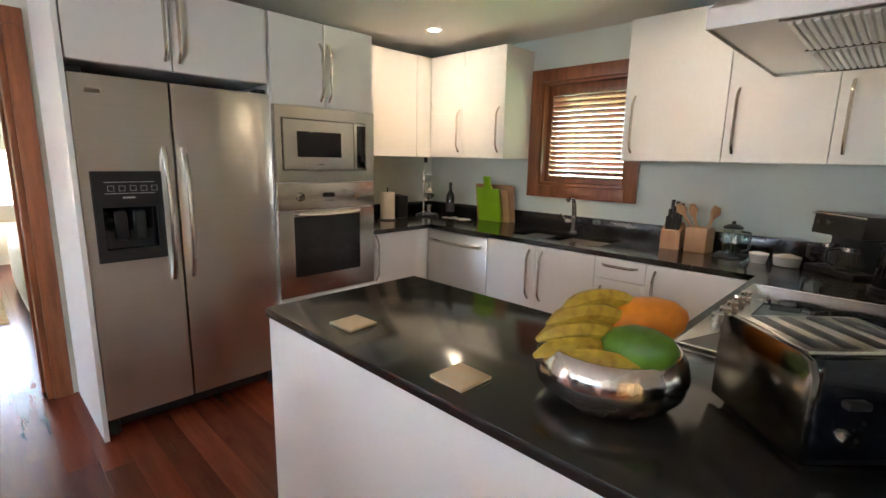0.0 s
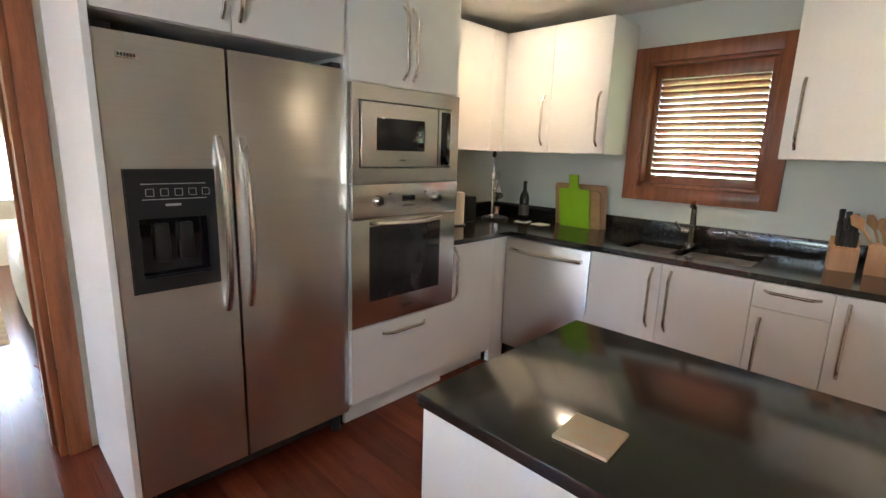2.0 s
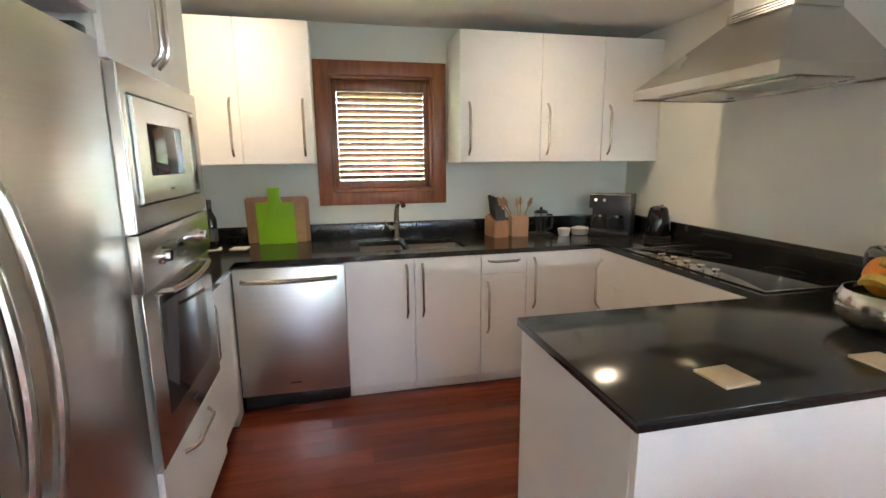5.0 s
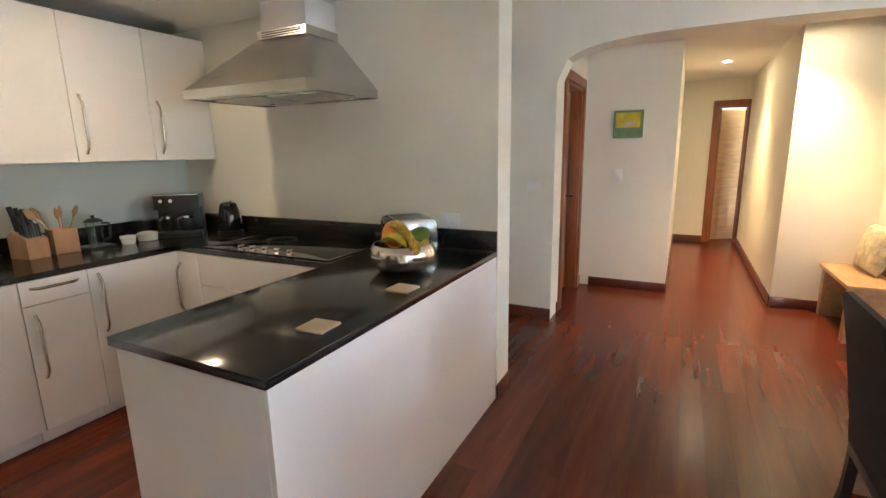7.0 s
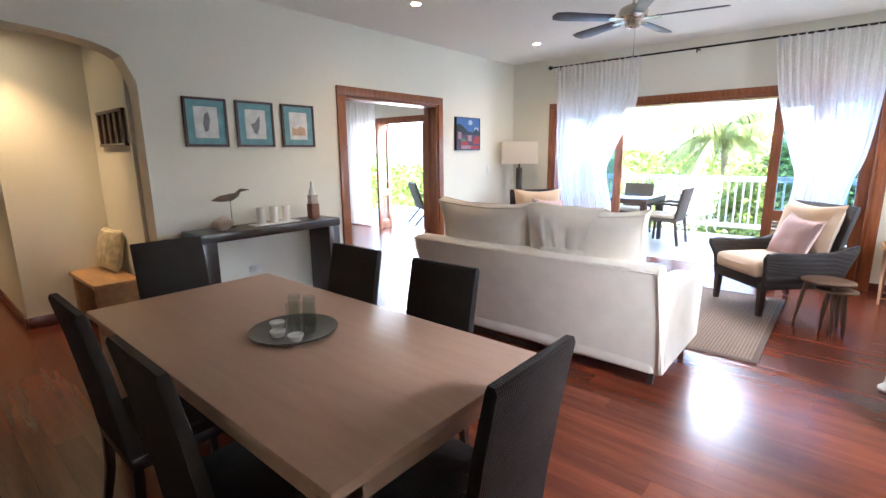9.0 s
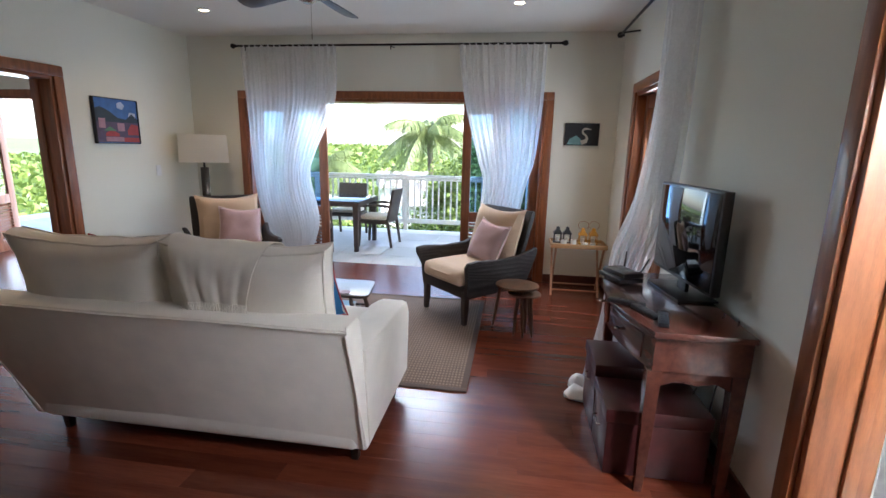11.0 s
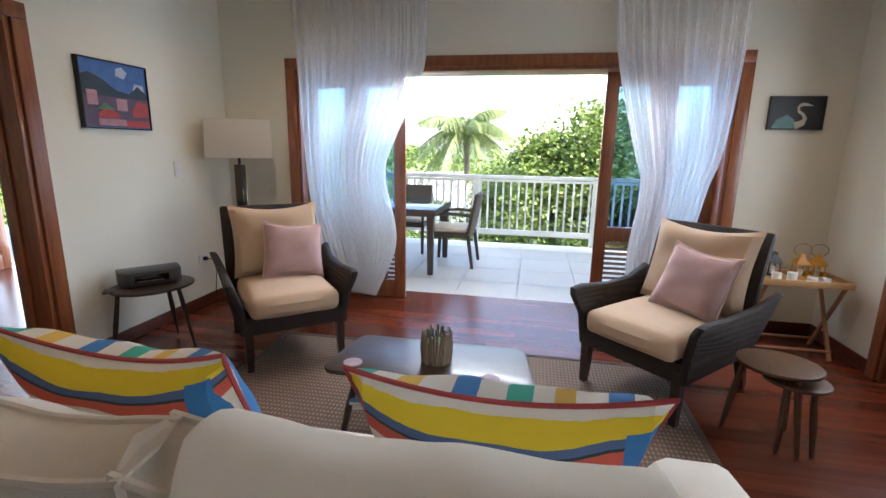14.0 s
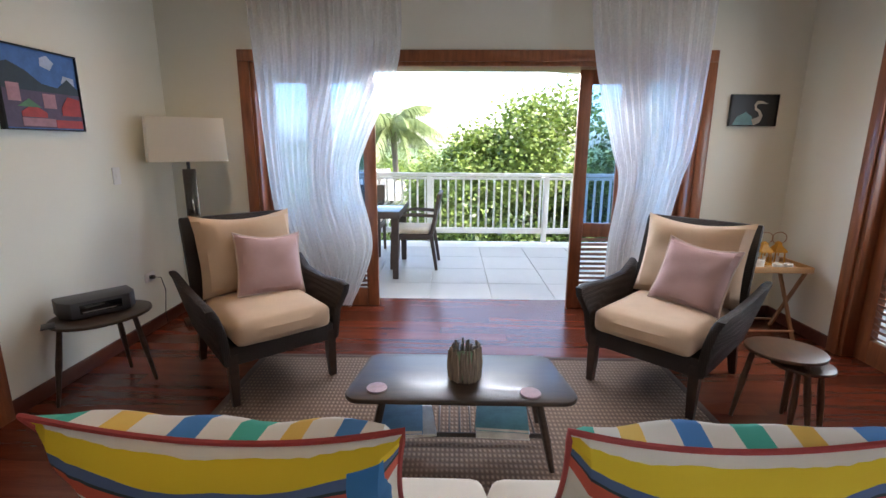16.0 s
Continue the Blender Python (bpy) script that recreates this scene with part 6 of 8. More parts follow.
def cloth(bm, a, b, folds=6, amp=0.03, nu=60, nv=40, phase=0.0, push=None):
    """A hung sheet between two edge lines of 3D points, rippled along its normal."""
    def along(line, t):
        k = t * (len(line) - 1)
        i = min(int(k), len(line) - 2)
        f = k - i
        p = [Vector(line[max(0, min(len(line) - 1, i + d))]) for d in (-1, 0, 1, 2)]
        return 0.5 * ((2 * p[1]) + (p[2] - p[0]) * f + (2 * p[0] - 5 * p[1] + 4 * p[2] - p[3]) * f * f + (3 * p[1] - p[0] - 3 * p[2] + p[3]) * f ** 3)
    grid = []
    for j in range(nv + 1):
        v = j / nv
        pa, pb = along(a, v), along(b, v)
        down = (along(a, min(1, v + 0.02)) + along(b, min(1, v + 0.02)) - along(a, max(0, v - 0.02)) - along(b, max(0, v - 0.02))).normalized()
        nrm = (pb - pa).cross(down).normalized()
        row = []
        for i in range(nu + 1):
            u = i / nu
            w = math.sin(2 * math.pi * folds * u + phase + 1.3 * math.sin(3 * u + 2 * v)) + 0.45 * math.sin(2 * math.pi * folds * 2.3 * u + 4 * v + phase)
            p = pa.lerp(pb, u) + nrm * amp * w * (0.55 + 0.45 * min(1, 3 * v)) + nrm * 0.25 * amp * noise.noise(Vector((u * 5, v * 4, phase)))
            row.append(bm.verts.new(p))
        grid.append(row)
    for j in range(nv):
        for i in range(nu):
            bm.faces.new((grid[j][i], grid[j][i + 1], grid[j + 1][i + 1], grid[j + 1][i]))
    return grid


thr = thing("throw_blanket", pose(-0.28, 3.80, 1.05), "ecru fringed wool throw over the sofa back", "blanket")
TO = Vector((0.28, -3.80, -1.05))
bm = B()
g = []
NU, NV = 36, 44
for j in range(NV + 1):
    f = j / NV
    # down the front, over the top, down the rear
    if f < 0.4:
        side, v, over = 1, 0.1 + 0.9 * f / 0.4, None
    elif f < 0.58:
        side, v, over = 1, 1.0, (f - 0.4) / 0.18
    else:
        side, v, over = -1, 1.0 - 0.72 * (f - 0.58) / 0.42, None
    low = max(0.0, (f - 0.5) / 0.5)
    xa = -0.325 + 0.09 * low + 0.07 * max(0, 0.4 - f)
    xb = 0.13 - 0.075 * low
    line = []
    for i in range(NU + 1):
        u0 = i / NU
        x = xa + (xb - xa) * u0
        u = max(-0.97, min(0.97, x / (CW / 2)))
        if over is None:
            p = cushion_point(u, v, side, 7) + Vector((0, side * 0.012, 0.012 * max(0, v) ** 6))
        else:
            pa, pb = cushion_point(u, 1, 1, 7), cushion_point(u, 1, -1, 7)
            p = pa.lerp(pb, over) + Vector((0, 0.012 * (1 - 2 * over), 0.012 + 0.018 * math.sin(math.pi * over)))
        w = math.sin(2 * math.pi * 3.2 * u0 + 0.8 * math.sin(4 * f)) + 0.5 * math.sin(2 * math.pi * 7.1 * u0 + 5 * f)
        p.y += side * 0.0032 * w * (0.3 + low)
        line.append(bm.verts.new(CUSHION[7] @ p + TO))
    g.append(line)
for j in range(NV):
    for i in range(NU):
        bm.faces.new((g[j][i], g[j][i + 1], g[j + 1][i + 1], g[j + 1][i]))
hem = [v.co.copy() for v in g[-1]]
bm.normal_update()
rear = [[bm.verts.new(v.co - v.normal * 0.004) for v in line] for line in g]
for j in range(NV):
    for i in range(NU):
        bm.faces.new((rear[j][i], rear[j + 1][i], rear[j + 1][i + 1], rear[j][i + 1]))
for i in range(NU):
    bm.faces.new((g[0][i + 1], g[0][i], rear[0][i], rear[0][i + 1]))
    bm.faces.new((g[NV][i], g[NV][i + 1], rear[NV][i + 1], rear[NV][i]))
for j in range(NV):
    bm.faces.new((g[j][0], g[j + 1][0], rear[j + 1][0], rear[j][0]))
    bm.faces.new((g[j + 1][NU], g[j][NU], rear[j][NU], rear[j + 1][NU]))
part("cloth", bm, THROW, thr)
bm = B()
rg = random.Random(3)
for i in range(190):
    k = rg.random() * 35.9
    p = hem[int(k)].lerp(hem[int(k) + 1], k - int(k))
    d = Vector((rg.uniform(-0.02, 0.02), rg.uniform(-0.02, 0.0), -rg.uniform(0.08, 0.15)))
    tube(bm, [p, p + d * 0.5 + Vector((rg.uniform(-0.018, 0.018), -0.006, 0)), p + d], [0.0028, 0.0024, 0.0015], 4)
fr = part("fringe", bm, THROW, thr)
fr["kind"] = "stuff"


def painted_cloth(name, h):
    """White cotton with broad painted bands of colour across its height, and brush dabs on its other side."""
    m = mat(name, (0.78, 0.75, 0.68), 0.9, var=0.04, scale=9, fine=400, bump=0.1)
    n, l = m.node_tree.nodes, m.node_tree.links
    p = n["Principled BSDF"]
    base = p.inputs["Base Color"].links[0].from_socket
    tc, sep, nz = n.new("ShaderNodeTexCoord"), n.new("ShaderNodeSeparateXYZ"), n.new("ShaderNodeTexNoise")
    l.new(tc.outputs["Object"], sep.inputs[0])
    nz.inputs["Scale"].default_value = 9
    l.new(tc.outputs["Object"], nz.inputs["Vector"])

    def math_node(op, a, b):
        k = n.new("ShaderNodeMath")
        k.operation = op
        for i, v in enumerate((a, b)):
            if isinstance(v, (int, float)):
                k.inputs[i].default_value = v
            else:
                l.new(v, k.inputs[i])
        return k.outputs[0]
    wob = math_node("MULTIPLY", math_node("SUBTRACT", nz.outputs[0], 0.5), 0.016)
    # the bands follow the dip of the top seam
    across = math_node("MULTIPLY", sep.outputs["X"], 3.45)
    dip = math_node("MULTIPLY", math_node("SUBTRACT", 1.0, math_node("MULTIPLY", across, across)), 0.115)
    zz = math_node("ADD", math_node("ADD", math_node("DIVIDE", sep.outputs["Z"], h), wob), dip)
    ramp = n.new("ShaderNodeValToRGB")
    ramp.color_ramp.interpolation = "CONSTANT"
    bands = ((0.0, (0.78, 0.75, 0.68)), (0.2, (0.62, 0.30, 0.12)), (0.42, (0.03, 0.03, 0.035)), (0.48, (0.78, 0.75, 0.68)), (0.82, (0.62, 0.11, 0.07)),
             (0.885, (0.03, 0.05, 0.06)), (0.895, (0.09, 0.15, 0.30)), (0.928, (0.78, 0.58, 0.03)), (0.98, (0.78, 0.75, 0.68)))
    el = ramp.color_ramp.elements
    for i, (pos, c) in enumerate(bands):
        e = el[i] if i < 2 else el.new(pos)
        e.position = pos
        e.color = (*c, 1)
    l.new(zz, ramp.inputs[0])
    # dabs in stripes on the other face
    xx = math_node("ADD", math_node("MULTIPLY", sep.outputs["X"], 3.6), math_node("ADD", math_node("MULTIPLY", sep.outputs["Z"], 1.2), wob))
    fr = math_node("FRACT", xx, 0.0)
    r2 = n.new("ShaderNodeValToRGB")
    r2.color_ramp.interpolation = "CONSTANT"
    dabs = ((0.0, (0.78, 0.75, 0.68)), (0.2, (0.05, 0.22, 0.55)), (0.36, (0.78, 0.75, 0.68)), (0.55, (0.05, 0.42, 0.32)), (0.72, (0.78, 0.75, 0.68)), (0.86, (0.75, 0.50, 0.10)))
    el = r2.color_ramp.elements
    for i, (pos, c) in enumerate(dabs):
        e = el[i] if i < 2 else el.new(pos)
        e.position = pos
        e.color = (*c, 1)
    l.new(fr, r2.inputs[0])
    side = math_node("GREATER_THAN", sep.outputs["Y"], 0.004)
    mx = n.new("ShaderNodeMix")
    mx.data_type = "RGBA"
    l.new(side, mx.inputs["Factor"])
    l.new(ramp.outputs[0], mx.inputs["A"])
    l.new(r2.outputs[0], mx.inputs["B"])
    # a blue brush stroke near one end
    stroke = math_node("LESS_THAN", math_node("ABSOLUTE", math_node("SUBTRACT", math_node("ADD", sep.outputs["X"], wob), 0.235), 0.0), 0.028)
    m2 = n.new("ShaderNodeMix")
    m2.data_type = "RGBA"
    l.new(math_node("MULTIPLY", stroke, math_node("LESS_THAN", zz, 0.94)), m2.inputs["Factor"])
    l.new(mx.outputs["Result"], m2.inputs["A"])
    m2.inputs["B"].default_value = (0.04, 0.20, 0.48, 1)
    l.new(m2.outputs["Result"], p.inputs["Base Color"])
    return m


PAINTED = painted_cloth("painted_cotton", 0.50)
REDP = mat("red_piping", (0.40, 0.06, 0.06), 0.8, var=0.1, scale=20, fine=200, bump=0.05)
for x, w, s, turn in ((-1.185, 0.585, 3, -2), (-0.385, 0.56, 9, 1)):
    cu = thing("painted_cushion", pose(x, 4.475, 0.565, 28, 0, turn), "white cushion painted with yellow, blue and red bands", "cushion", "painted cushions on the sofa")
    bm = B()
    pillow(bm, w, 0.50, 0.16, 18, 0.16, 0.04, s, 0.014)
    part("cover", bm, PAINTED, cu)
    bm = B()
    tube(bm, pillow_rim(w, 0.50, 18, 0.16, 0.04), 0.0055, 6)
    part("piping", bm, REDP, cu, "red corded edge")

# armchairs
ac = thing("armchair", pose(-1.992, 6.352, 0.011, 0, 0, 40.5), "dark wicker armchair with sand coloured cushions", "armchair", "armchairs by the veranda door")
for sx in (-0.285, 0.285):
    bm = B()
    tube(bm, [(sx, -0.31, 0.30), (sx, -0.31, 0.15), (sx * 1.01, -0.315, 0.0)], [0.036, 0.034, 0.026], 4)
    part("leg", bm, DARKW, ac)
    bm = B()
    tube(bm, [(sx, 0.34, 0.30), (sx, 0.37, 0.15), (sx, 0.43, 0.0)], [0.036, 0.034, 0.026], 4)
    part("leg", bm, DARKW, ac)
bm = B()
box(bm, (-0.30, -0.335, 0.235), (0.30, 0.36, 0.345), 0.012)
part("seat_frame", bm, WICKER, ac)
for sg in (-1, 1):
    bm = B()
    pts = [(-0.335, 0.24), (-0.345, 0.42), (-0.385, 0.53), (-0.37, 0.575), (-0.28, 0.585), (-0.05, 0.565), (0.2, 0.575), (0.40, 0.63), (0.43, 0.58), (0.36, 0.24)]
    prism(bm, pts, "yz", sg * 0.285, sg * 0.335, 0.016)
    for v in bm.verts:
        v.co.x += sg * 0.075 * max(0, (v.co.z - 0.28) / 0.3) ** 1.8
    part("arm", bm, WICKER, ac)
bm = B()
prism(bm, [(0.29, 0.30), (0.335, 0.30), (0.40, 0.60), (0.50, 0.91), (0.495, 0.945), (0.465, 0.945), (0.445, 0.915), (0.35, 0.60)], "yz", -0.335, 0.335, 0.014)
for v in bm.verts:
    v.co.y -= 0.05 * (v.co.x / 0.335) ** 2
part("backrest", bm, WICKER, ac)
bm = B()
soft_block(bm, (-0.275, -0.375, 0.335), (0.275, 0.27, 0.475), 0.045, 0.02, 7, 2)
part("seat_cushion", bm, SAND, ac)
bm = B()
soft_block(bm, (-0.27, -0.05, 0.0), (0.27, 0.05, 0.44), 0.04, 0.015, 6, 4)
part("back_cushion", bm, SAND, ac, "", pose(0, 0.30, 0.45, -15))
bm = B()
pillow(bm, 0.62, 0.52, 0.19, 14, 0.14, 0.03, 5, 0.016)
c = part("large_pillow", bm, SAND, ac, "", pose(0.015, 0.19, 0.47, -17, 0, 0))
bm = B()
pillow(bm, 0.41, 0.40, 0.14, 14, 0.16, 0.02, 8, 0.01)
c = part("small_pillow", bm, PINK, ac, "dusty pink piped pillow", pose(0.07, 0.02, 0.478, -24, 5, -4))
bm = B()
tube(bm, pillow_rim(0.41, 0.40, 14, 0.16, 0.02), 0.006, 6)
part("piping", bm, PIPING, c)
copy_thing(ac, pose(0.448, 6.296, 0.011, 0, 0, -45))

# rug
rg_ = thing("rug", pose(-0.77, 5.66, 0.0005), "woven seagrass rug with a brown bound edge", "rug")
bm = B()
box(bm, (-1.30, -0.88, 0), (1.30, 0.88, 0.010), 0.002)
part("weave", bm, RUGM, rg_)
for a, b in (((-1.335, -0.915), (1.335, -0.875)), ((-1.335, 0.875), (1.335, 0.915)), ((-1.335, -0.875), (-1.295, 0.875)), ((1.295, -0.875), (1.335, 0.875))):
    bm = B()
    box(bm, (*a, 0), (*b, 0.012), 0.003)
    part("binding", bm, RUGB, rg_)


def rounded(w, d, r, n=6, bulge=0.0):
    pts = []
    for cx, cy, a0 in ((w / 2 - r, d / 2 - r, 0), (-w / 2 + r, d / 2 - r, 90), (-w / 2 + r, -d / 2 + r, 180), (w / 2 - r, -d / 2 + r, 270)):
        for i in range(n + 1):
            a = radians(a0 + 90 * i / n)
            pts.append((cx + r * math.cos(a), cy + r * math.sin(a)))
    return pts


# coffee table
ct = thing("coffee_table", pose(-0.789, 5.622, 0.011), "dark elm coffee table with a magazine rack below", "coffee table")
bm = B()
pts = []
for x, y in rounded(1.0, 0.45, 0.07):
    pts.append((x - math.copysign(0.028, x) * (y > 0) * 1.6 * abs(x) / 0.49, y))
prism(bm, pts, "xy", 0.332, 0.357, 0.009)
part("tabletop", bm, ELM, ct)
for sx in (-1, 1):
    for sy in (-1, 1):
        bm = B()
        tube(bm, [(sx * 0.335, sy * 0.14, 0.333), (sx * 0.375, sy * 0.17, 0.15), (sx * 0.405, sy * 0.19, 0.0)], [0.016, 0.019, 0.013], 10)
        part("leg", bm, ELM, ct)
for sy in (-0.16, 0.16):
    bm = B()
    rod(bm, (-0.365, sy, 0.155), (0.365, sy, 0.155), 0.011)
    part("rack_rail", bm, ELM, ct)
for i in range(15):
    bm = B()
    rod(bm, (-0.33 + 0.047 * i, -0.155, 0.158), (-0.33 + 0.047 * i, 0.155, 0.158), 0.0045, None, 6)
    part("rack_rod", bm, ELM, ct)
COVERS = (flat("sea_cover", (0.10, 0.26, 0.42), 0.3), flat("pale_cover", (0.55, 0.52, 0.48), 0.35), flat("teal_cover", (0.14, 0.34, 0.36), 0.3), flat("page_edges", (0.66, 0.63, 0.56), 0.8))
for x, y, z, w, d, h, turn, cv, label in ((-1.03, 5.56, 0.176, 0.24, 0.29, 0.012, 8, 1, "pale magazine on the coffee table rack"), (-1.06, 5.55, 0.1885, 0.20, 0.26, 0.018, 4, 0, "blue sea-view book on the coffee table rack"),
                                          (-0.60, 5.56, 0.176, 0.23, 0.28, 0.03, -3, 1, "thick pale book on the coffee table rack"), (-0.60, 5.56, 0.2065, 0.23, 0.27, 0.016, -5, 2, "teal magazine on the coffee table rack")):
    bk = thing("book", pose(x, y, z, 0, 0, turn), label, "book", "books on the rack")
    bm = B()
    box(bm, (-w / 2 + 0.003, -d / 2 + 0.003, 0.0015), (w / 2 - 0.003, d / 2 - 0.003, h - 0.0015))
    part("page_block", bm, COVERS[3], bk)
    bm = B()
    box(bm, (-w / 2, -d / 2, h - 0.0015), (w / 2, d / 2, h))
    box(bm, (-w / 2, -d / 2, 0), (w / 2, d / 2, 0.0015))
    box(bm, (-w / 2, -d / 2, 0.0015), (-w / 2 + 0.002, d / 2, h - 0.0015))
    part("cover", bm, COVERS[cv], bk)
TT = 0.011 + 0.3575
STICK = mat("weathered_sticks", (0.25, 0.19, 0.14), 0.8, var=0.4, scale=20, fine=90, bump=0.3, stretch=(3, 3, 0.5), per_object=0.25)
vs = thing("driftwood_vase", pose(-0.768, 5.612, TT), "round candle vase clad in upright driftwood sticks", "vase")
bm = B()
lathe(bm, [(0, 0.0), (0.062, 0.0), (0.062, 0.155), (0.055, 0.17), (0.052, 0.17), (0.056, 0.15), (0.056, 0.006), (0, 0.006)], 28)
part("glass", bm, CLEAR, vs)
bm = B()
lathe(bm, [(0, 0.007), (0.055, 0.007), (0.055, 0.10), (0, 0.10)], 24)
part("filling", bm, GRN, vs)
rg = random.Random(11)
for i in range(34):
    a = 2 * math.pi * i / 34
    r = 0.069 + rg.uniform(-0.002, 0.004)
    h = 0.145 + rg.uniform(-0.02, 0.015)
    bm = B()
    tube(bm, [(r * math.cos(a + rg.uniform(-0.06, 0.06)), r * math.sin(a), 0.0), (1.05 * r * math.cos(a), 1.05 * r * math.sin(a), h * 0.5), (r * math.cos(a + rg.uniform(-0.1, 0.1)), r * math.sin(a), h)], [0.006, 0.008, 0.005], 5)
    part("stick", bm, STICK, vs)
MAUVE = flat("mauve_coaster", (0.40, 0.28, 0.31), 0.7)
for x, y in ((-1.155, 5.487), (-0.49, 5.462)):
    c = thing("round_coaster", pose(x, y, TT), "round mauve coaster on the coffee table", "coaster", "round coasters")
    bm = B()
    lathe(bm, [(0, 0), (0.044, 0), (0.0455, 0.003), (0.044, 0.0075), (0, 0.008)], 28)
    part("disc", bm, MAUVE, c)


def pebble(name, m, a, b, z, wood, label, legs, group=""):
    """A side table with a pebble-shaped top on splayed turned legs."""
    root = thing(name, m, label, "side table", group)
    bm = B()
    pts = []
    for i in range(36):
        t = 2 * math.pi * i / 36
        k = 1 + 0.10 * math.cos(t) - 0.05 * math.cos(2 * t)
        pts.append((a * k * math.cos(t), b * k * math.sin(t)))
    prism(bm, pts, "xy", z - 0.02, z, 0.007)
    part("tabletop", bm, wood, root)
    for x, y, s in legs:
        bm = B()
        tube(bm, [(x, y, z - 0.019), (x * (1 + (s - 1) * 0.5), y * (1 + (s - 1) * 0.5), z * 0.5), (x * s, y * s, 0)], [0.013, 0.0165, 0.009], 10)
        part("leg", bm, wood, root)
    return root


pebble("pebble_table", pose(-2.865, 6.13, 0, 0, 0, 60), 0.27, 0.20, 0.45, ELM, "dark pebble-shaped side table holding a music player", [(-0.19, -0.02, 1.35), (0.14, 0.10, 1.4), (0.14, -0.11, 1.4)])
pebble("nest_table", pose(0.845, 5.875, 0, 0, 0, -15), 0.19, 0.155, 0.41, ELMB, "brown elm pebble-shaped nest table", [(-0.12, 0.0, 1.5), (0.08, 0.09, 1.5), (0.08, -0.09, 1.5)], "nest of pebble tables")
pebble("nest_table", pose(0.915, 5.835, 0, 0, 0, -35), 0.145, 0.12, 0.355, ELMB, "smaller brown elm pebble-shaped nest table", [(-0.02, 0.075, 1.5), (0.09, -0.02, 1.4), (0.0, -0.075, 1.5)], "nest of pebble tables")

mp = thing("music_player", pose(-2.895, 6.18, 0.4505, 0, 0, 50), "charcoal compact music player on the pebble table", "music player")
GREYP = mat("charcoal_plastic", (0.035, 0.035, 0.04), 0.4, var=0.1, scale=20, fine=150, bump=0.01)
bm = B()
prism(bm, [(-0.185, 0.10), (0.185, 0.10), (0.185, -0.03), (0.14, -0.10), (-0.14, -0.10), (-0.185, -0.03)], "xy", 0.004, 0.10, 0.008)
part("case", bm, GREYP, mp)
bm = B()
box(bm, (-0.10, -0.104, 0.03), (0.10, -0.098, 0.08), 0.003)
part("display", bm, BLACKG, mp)
bm = B()
box(bm, (-0.09, -0.1055, 0.036), (0.07, -0.1035, 0.042))
part("disc_slot", bm, CHROME, mp)
rm = thing("phone", pose(-2.98, 5.93, 0.4505, 0, 0, 40), "small black remote on the pebble table", "remote control")
bm = B()
box(bm, (-0.03, -0.05, 0), (0.03, 0.05, 0.008), 0.003)
part("case", bm, BLACKP, rm)
cb = thing("power_cable", pose(0, 0, 0), "thin black cable from the socket to the floor", "cable")
bm = B()
box(bm, (XW + 0.008, 6.985, 0.405), (XW + 0.04, 7.015, 0.435), 0.004)
tube(bm, [(XW + 0.035, 7.0, 0.42), (XW + 0.07, 7.03, 0.41), (XW + 0.075, 7.06, 0.3), (XW + 0.06, 7.05, 0.12), (XW + 0.09, 7.02, 0.012), (XW + 0.2, 7.1, 0.008), (XW + 0.16, 7.22, 0.008), (XW + 0.28, 7.2, 0.008)], 0.0035, 6)
part("cord", bm, BLACKP, cb)

# floor lamp
lp = thing("floor_lamp", pose(-2.83, 7.185, 0, 0, 0, 38), "tall floor lamp, rectangular cream shade and chrome column", "floor lamp")
bm = B()
box(bm, (-0.14, -0.10, 0.001), (0.14, 0.10, 0.025), 0.004)
part("base", bm, DARKW, lp)
bm = B()
box(bm, (-0.045, -0.02, 0.025), (0.045, 0.02, 1.22), 0.004)
part("column", bm, mat("dark_chrome", (0.22, 0.20, 0.18), 0.15, 1.0, var=0.1, scale=4, fine=60, bump=0), lp)
bm = B()
rod(bm, (0, 0, 1.22), (0, 0, 1.35), 0.012)
part("neck", bm, BLACKP, lp)
bm = B()
b0 = [bm.verts.new((sx * 0.262, sy * 0.105, 1.277)) for sx, sy in ((-1, -1), (1, -1), (1, 1), (-1, 1))]
b1 = [bm.verts.new((sx * 0.252, sy * 0.10, 1.594)) for sx, sy in ((-1, -1), (1, -1), (1, 1), (-1, 1))]
for i in range(4):
    bm.faces.new((b0[i], b0[(i + 1) % 4], b1[(i + 1) % 4], b1[i]))
bmesh.ops.solidify(bm, geom=bm.faces[:], thickness=0.004)
part("shade", bm, SHADE, lp)

# tray table and lanterns
tt = thing("tray_table", pose(1.49, 7.10, 0), "folding wooden butler tray table against the wall", "tray table")
bm = B()
box(bm, (-0.27, -0.15, 0.515), (0.27, 0.15, 0.528), 0.002)
part("tray_base", bm, PINE, tt)
for a, b in (((-0.285, -0.165, 0.515), (0.285, -0.15, 0.56)), ((-0.285, 0.15, 0.515), (0.285, 0.165, 0.56)), ((-0.285, -0.15, 0.515), (-0.27, 0.15, 0.56)), ((0.27, -0.15, 0.515), (0.285, 0.15, 0.56))):
    bm = B()
    box(bm, a, b, 0.003)
    part("tray_rim", bm, PINE, tt)
for sx in (-0.24, 0.24):
    for sg in (-1, 1):
        bm = B()
        tube(bm, [(sx - sg * 0.012, sg * 0.13, 0.514), (sx - sg * 0.012, -sg * 0.15, 0.0)], 0.014, 4)
        part("leg", bm, BEECH, tt)
for sg in (-1, 1):
    bm = B()
    rod(bm, (-0.24, sg * 0.13, 0.06), (0.24, sg * 0.13, 0.06), 0.008)
    part("crossbar", bm, BEECH, tt)
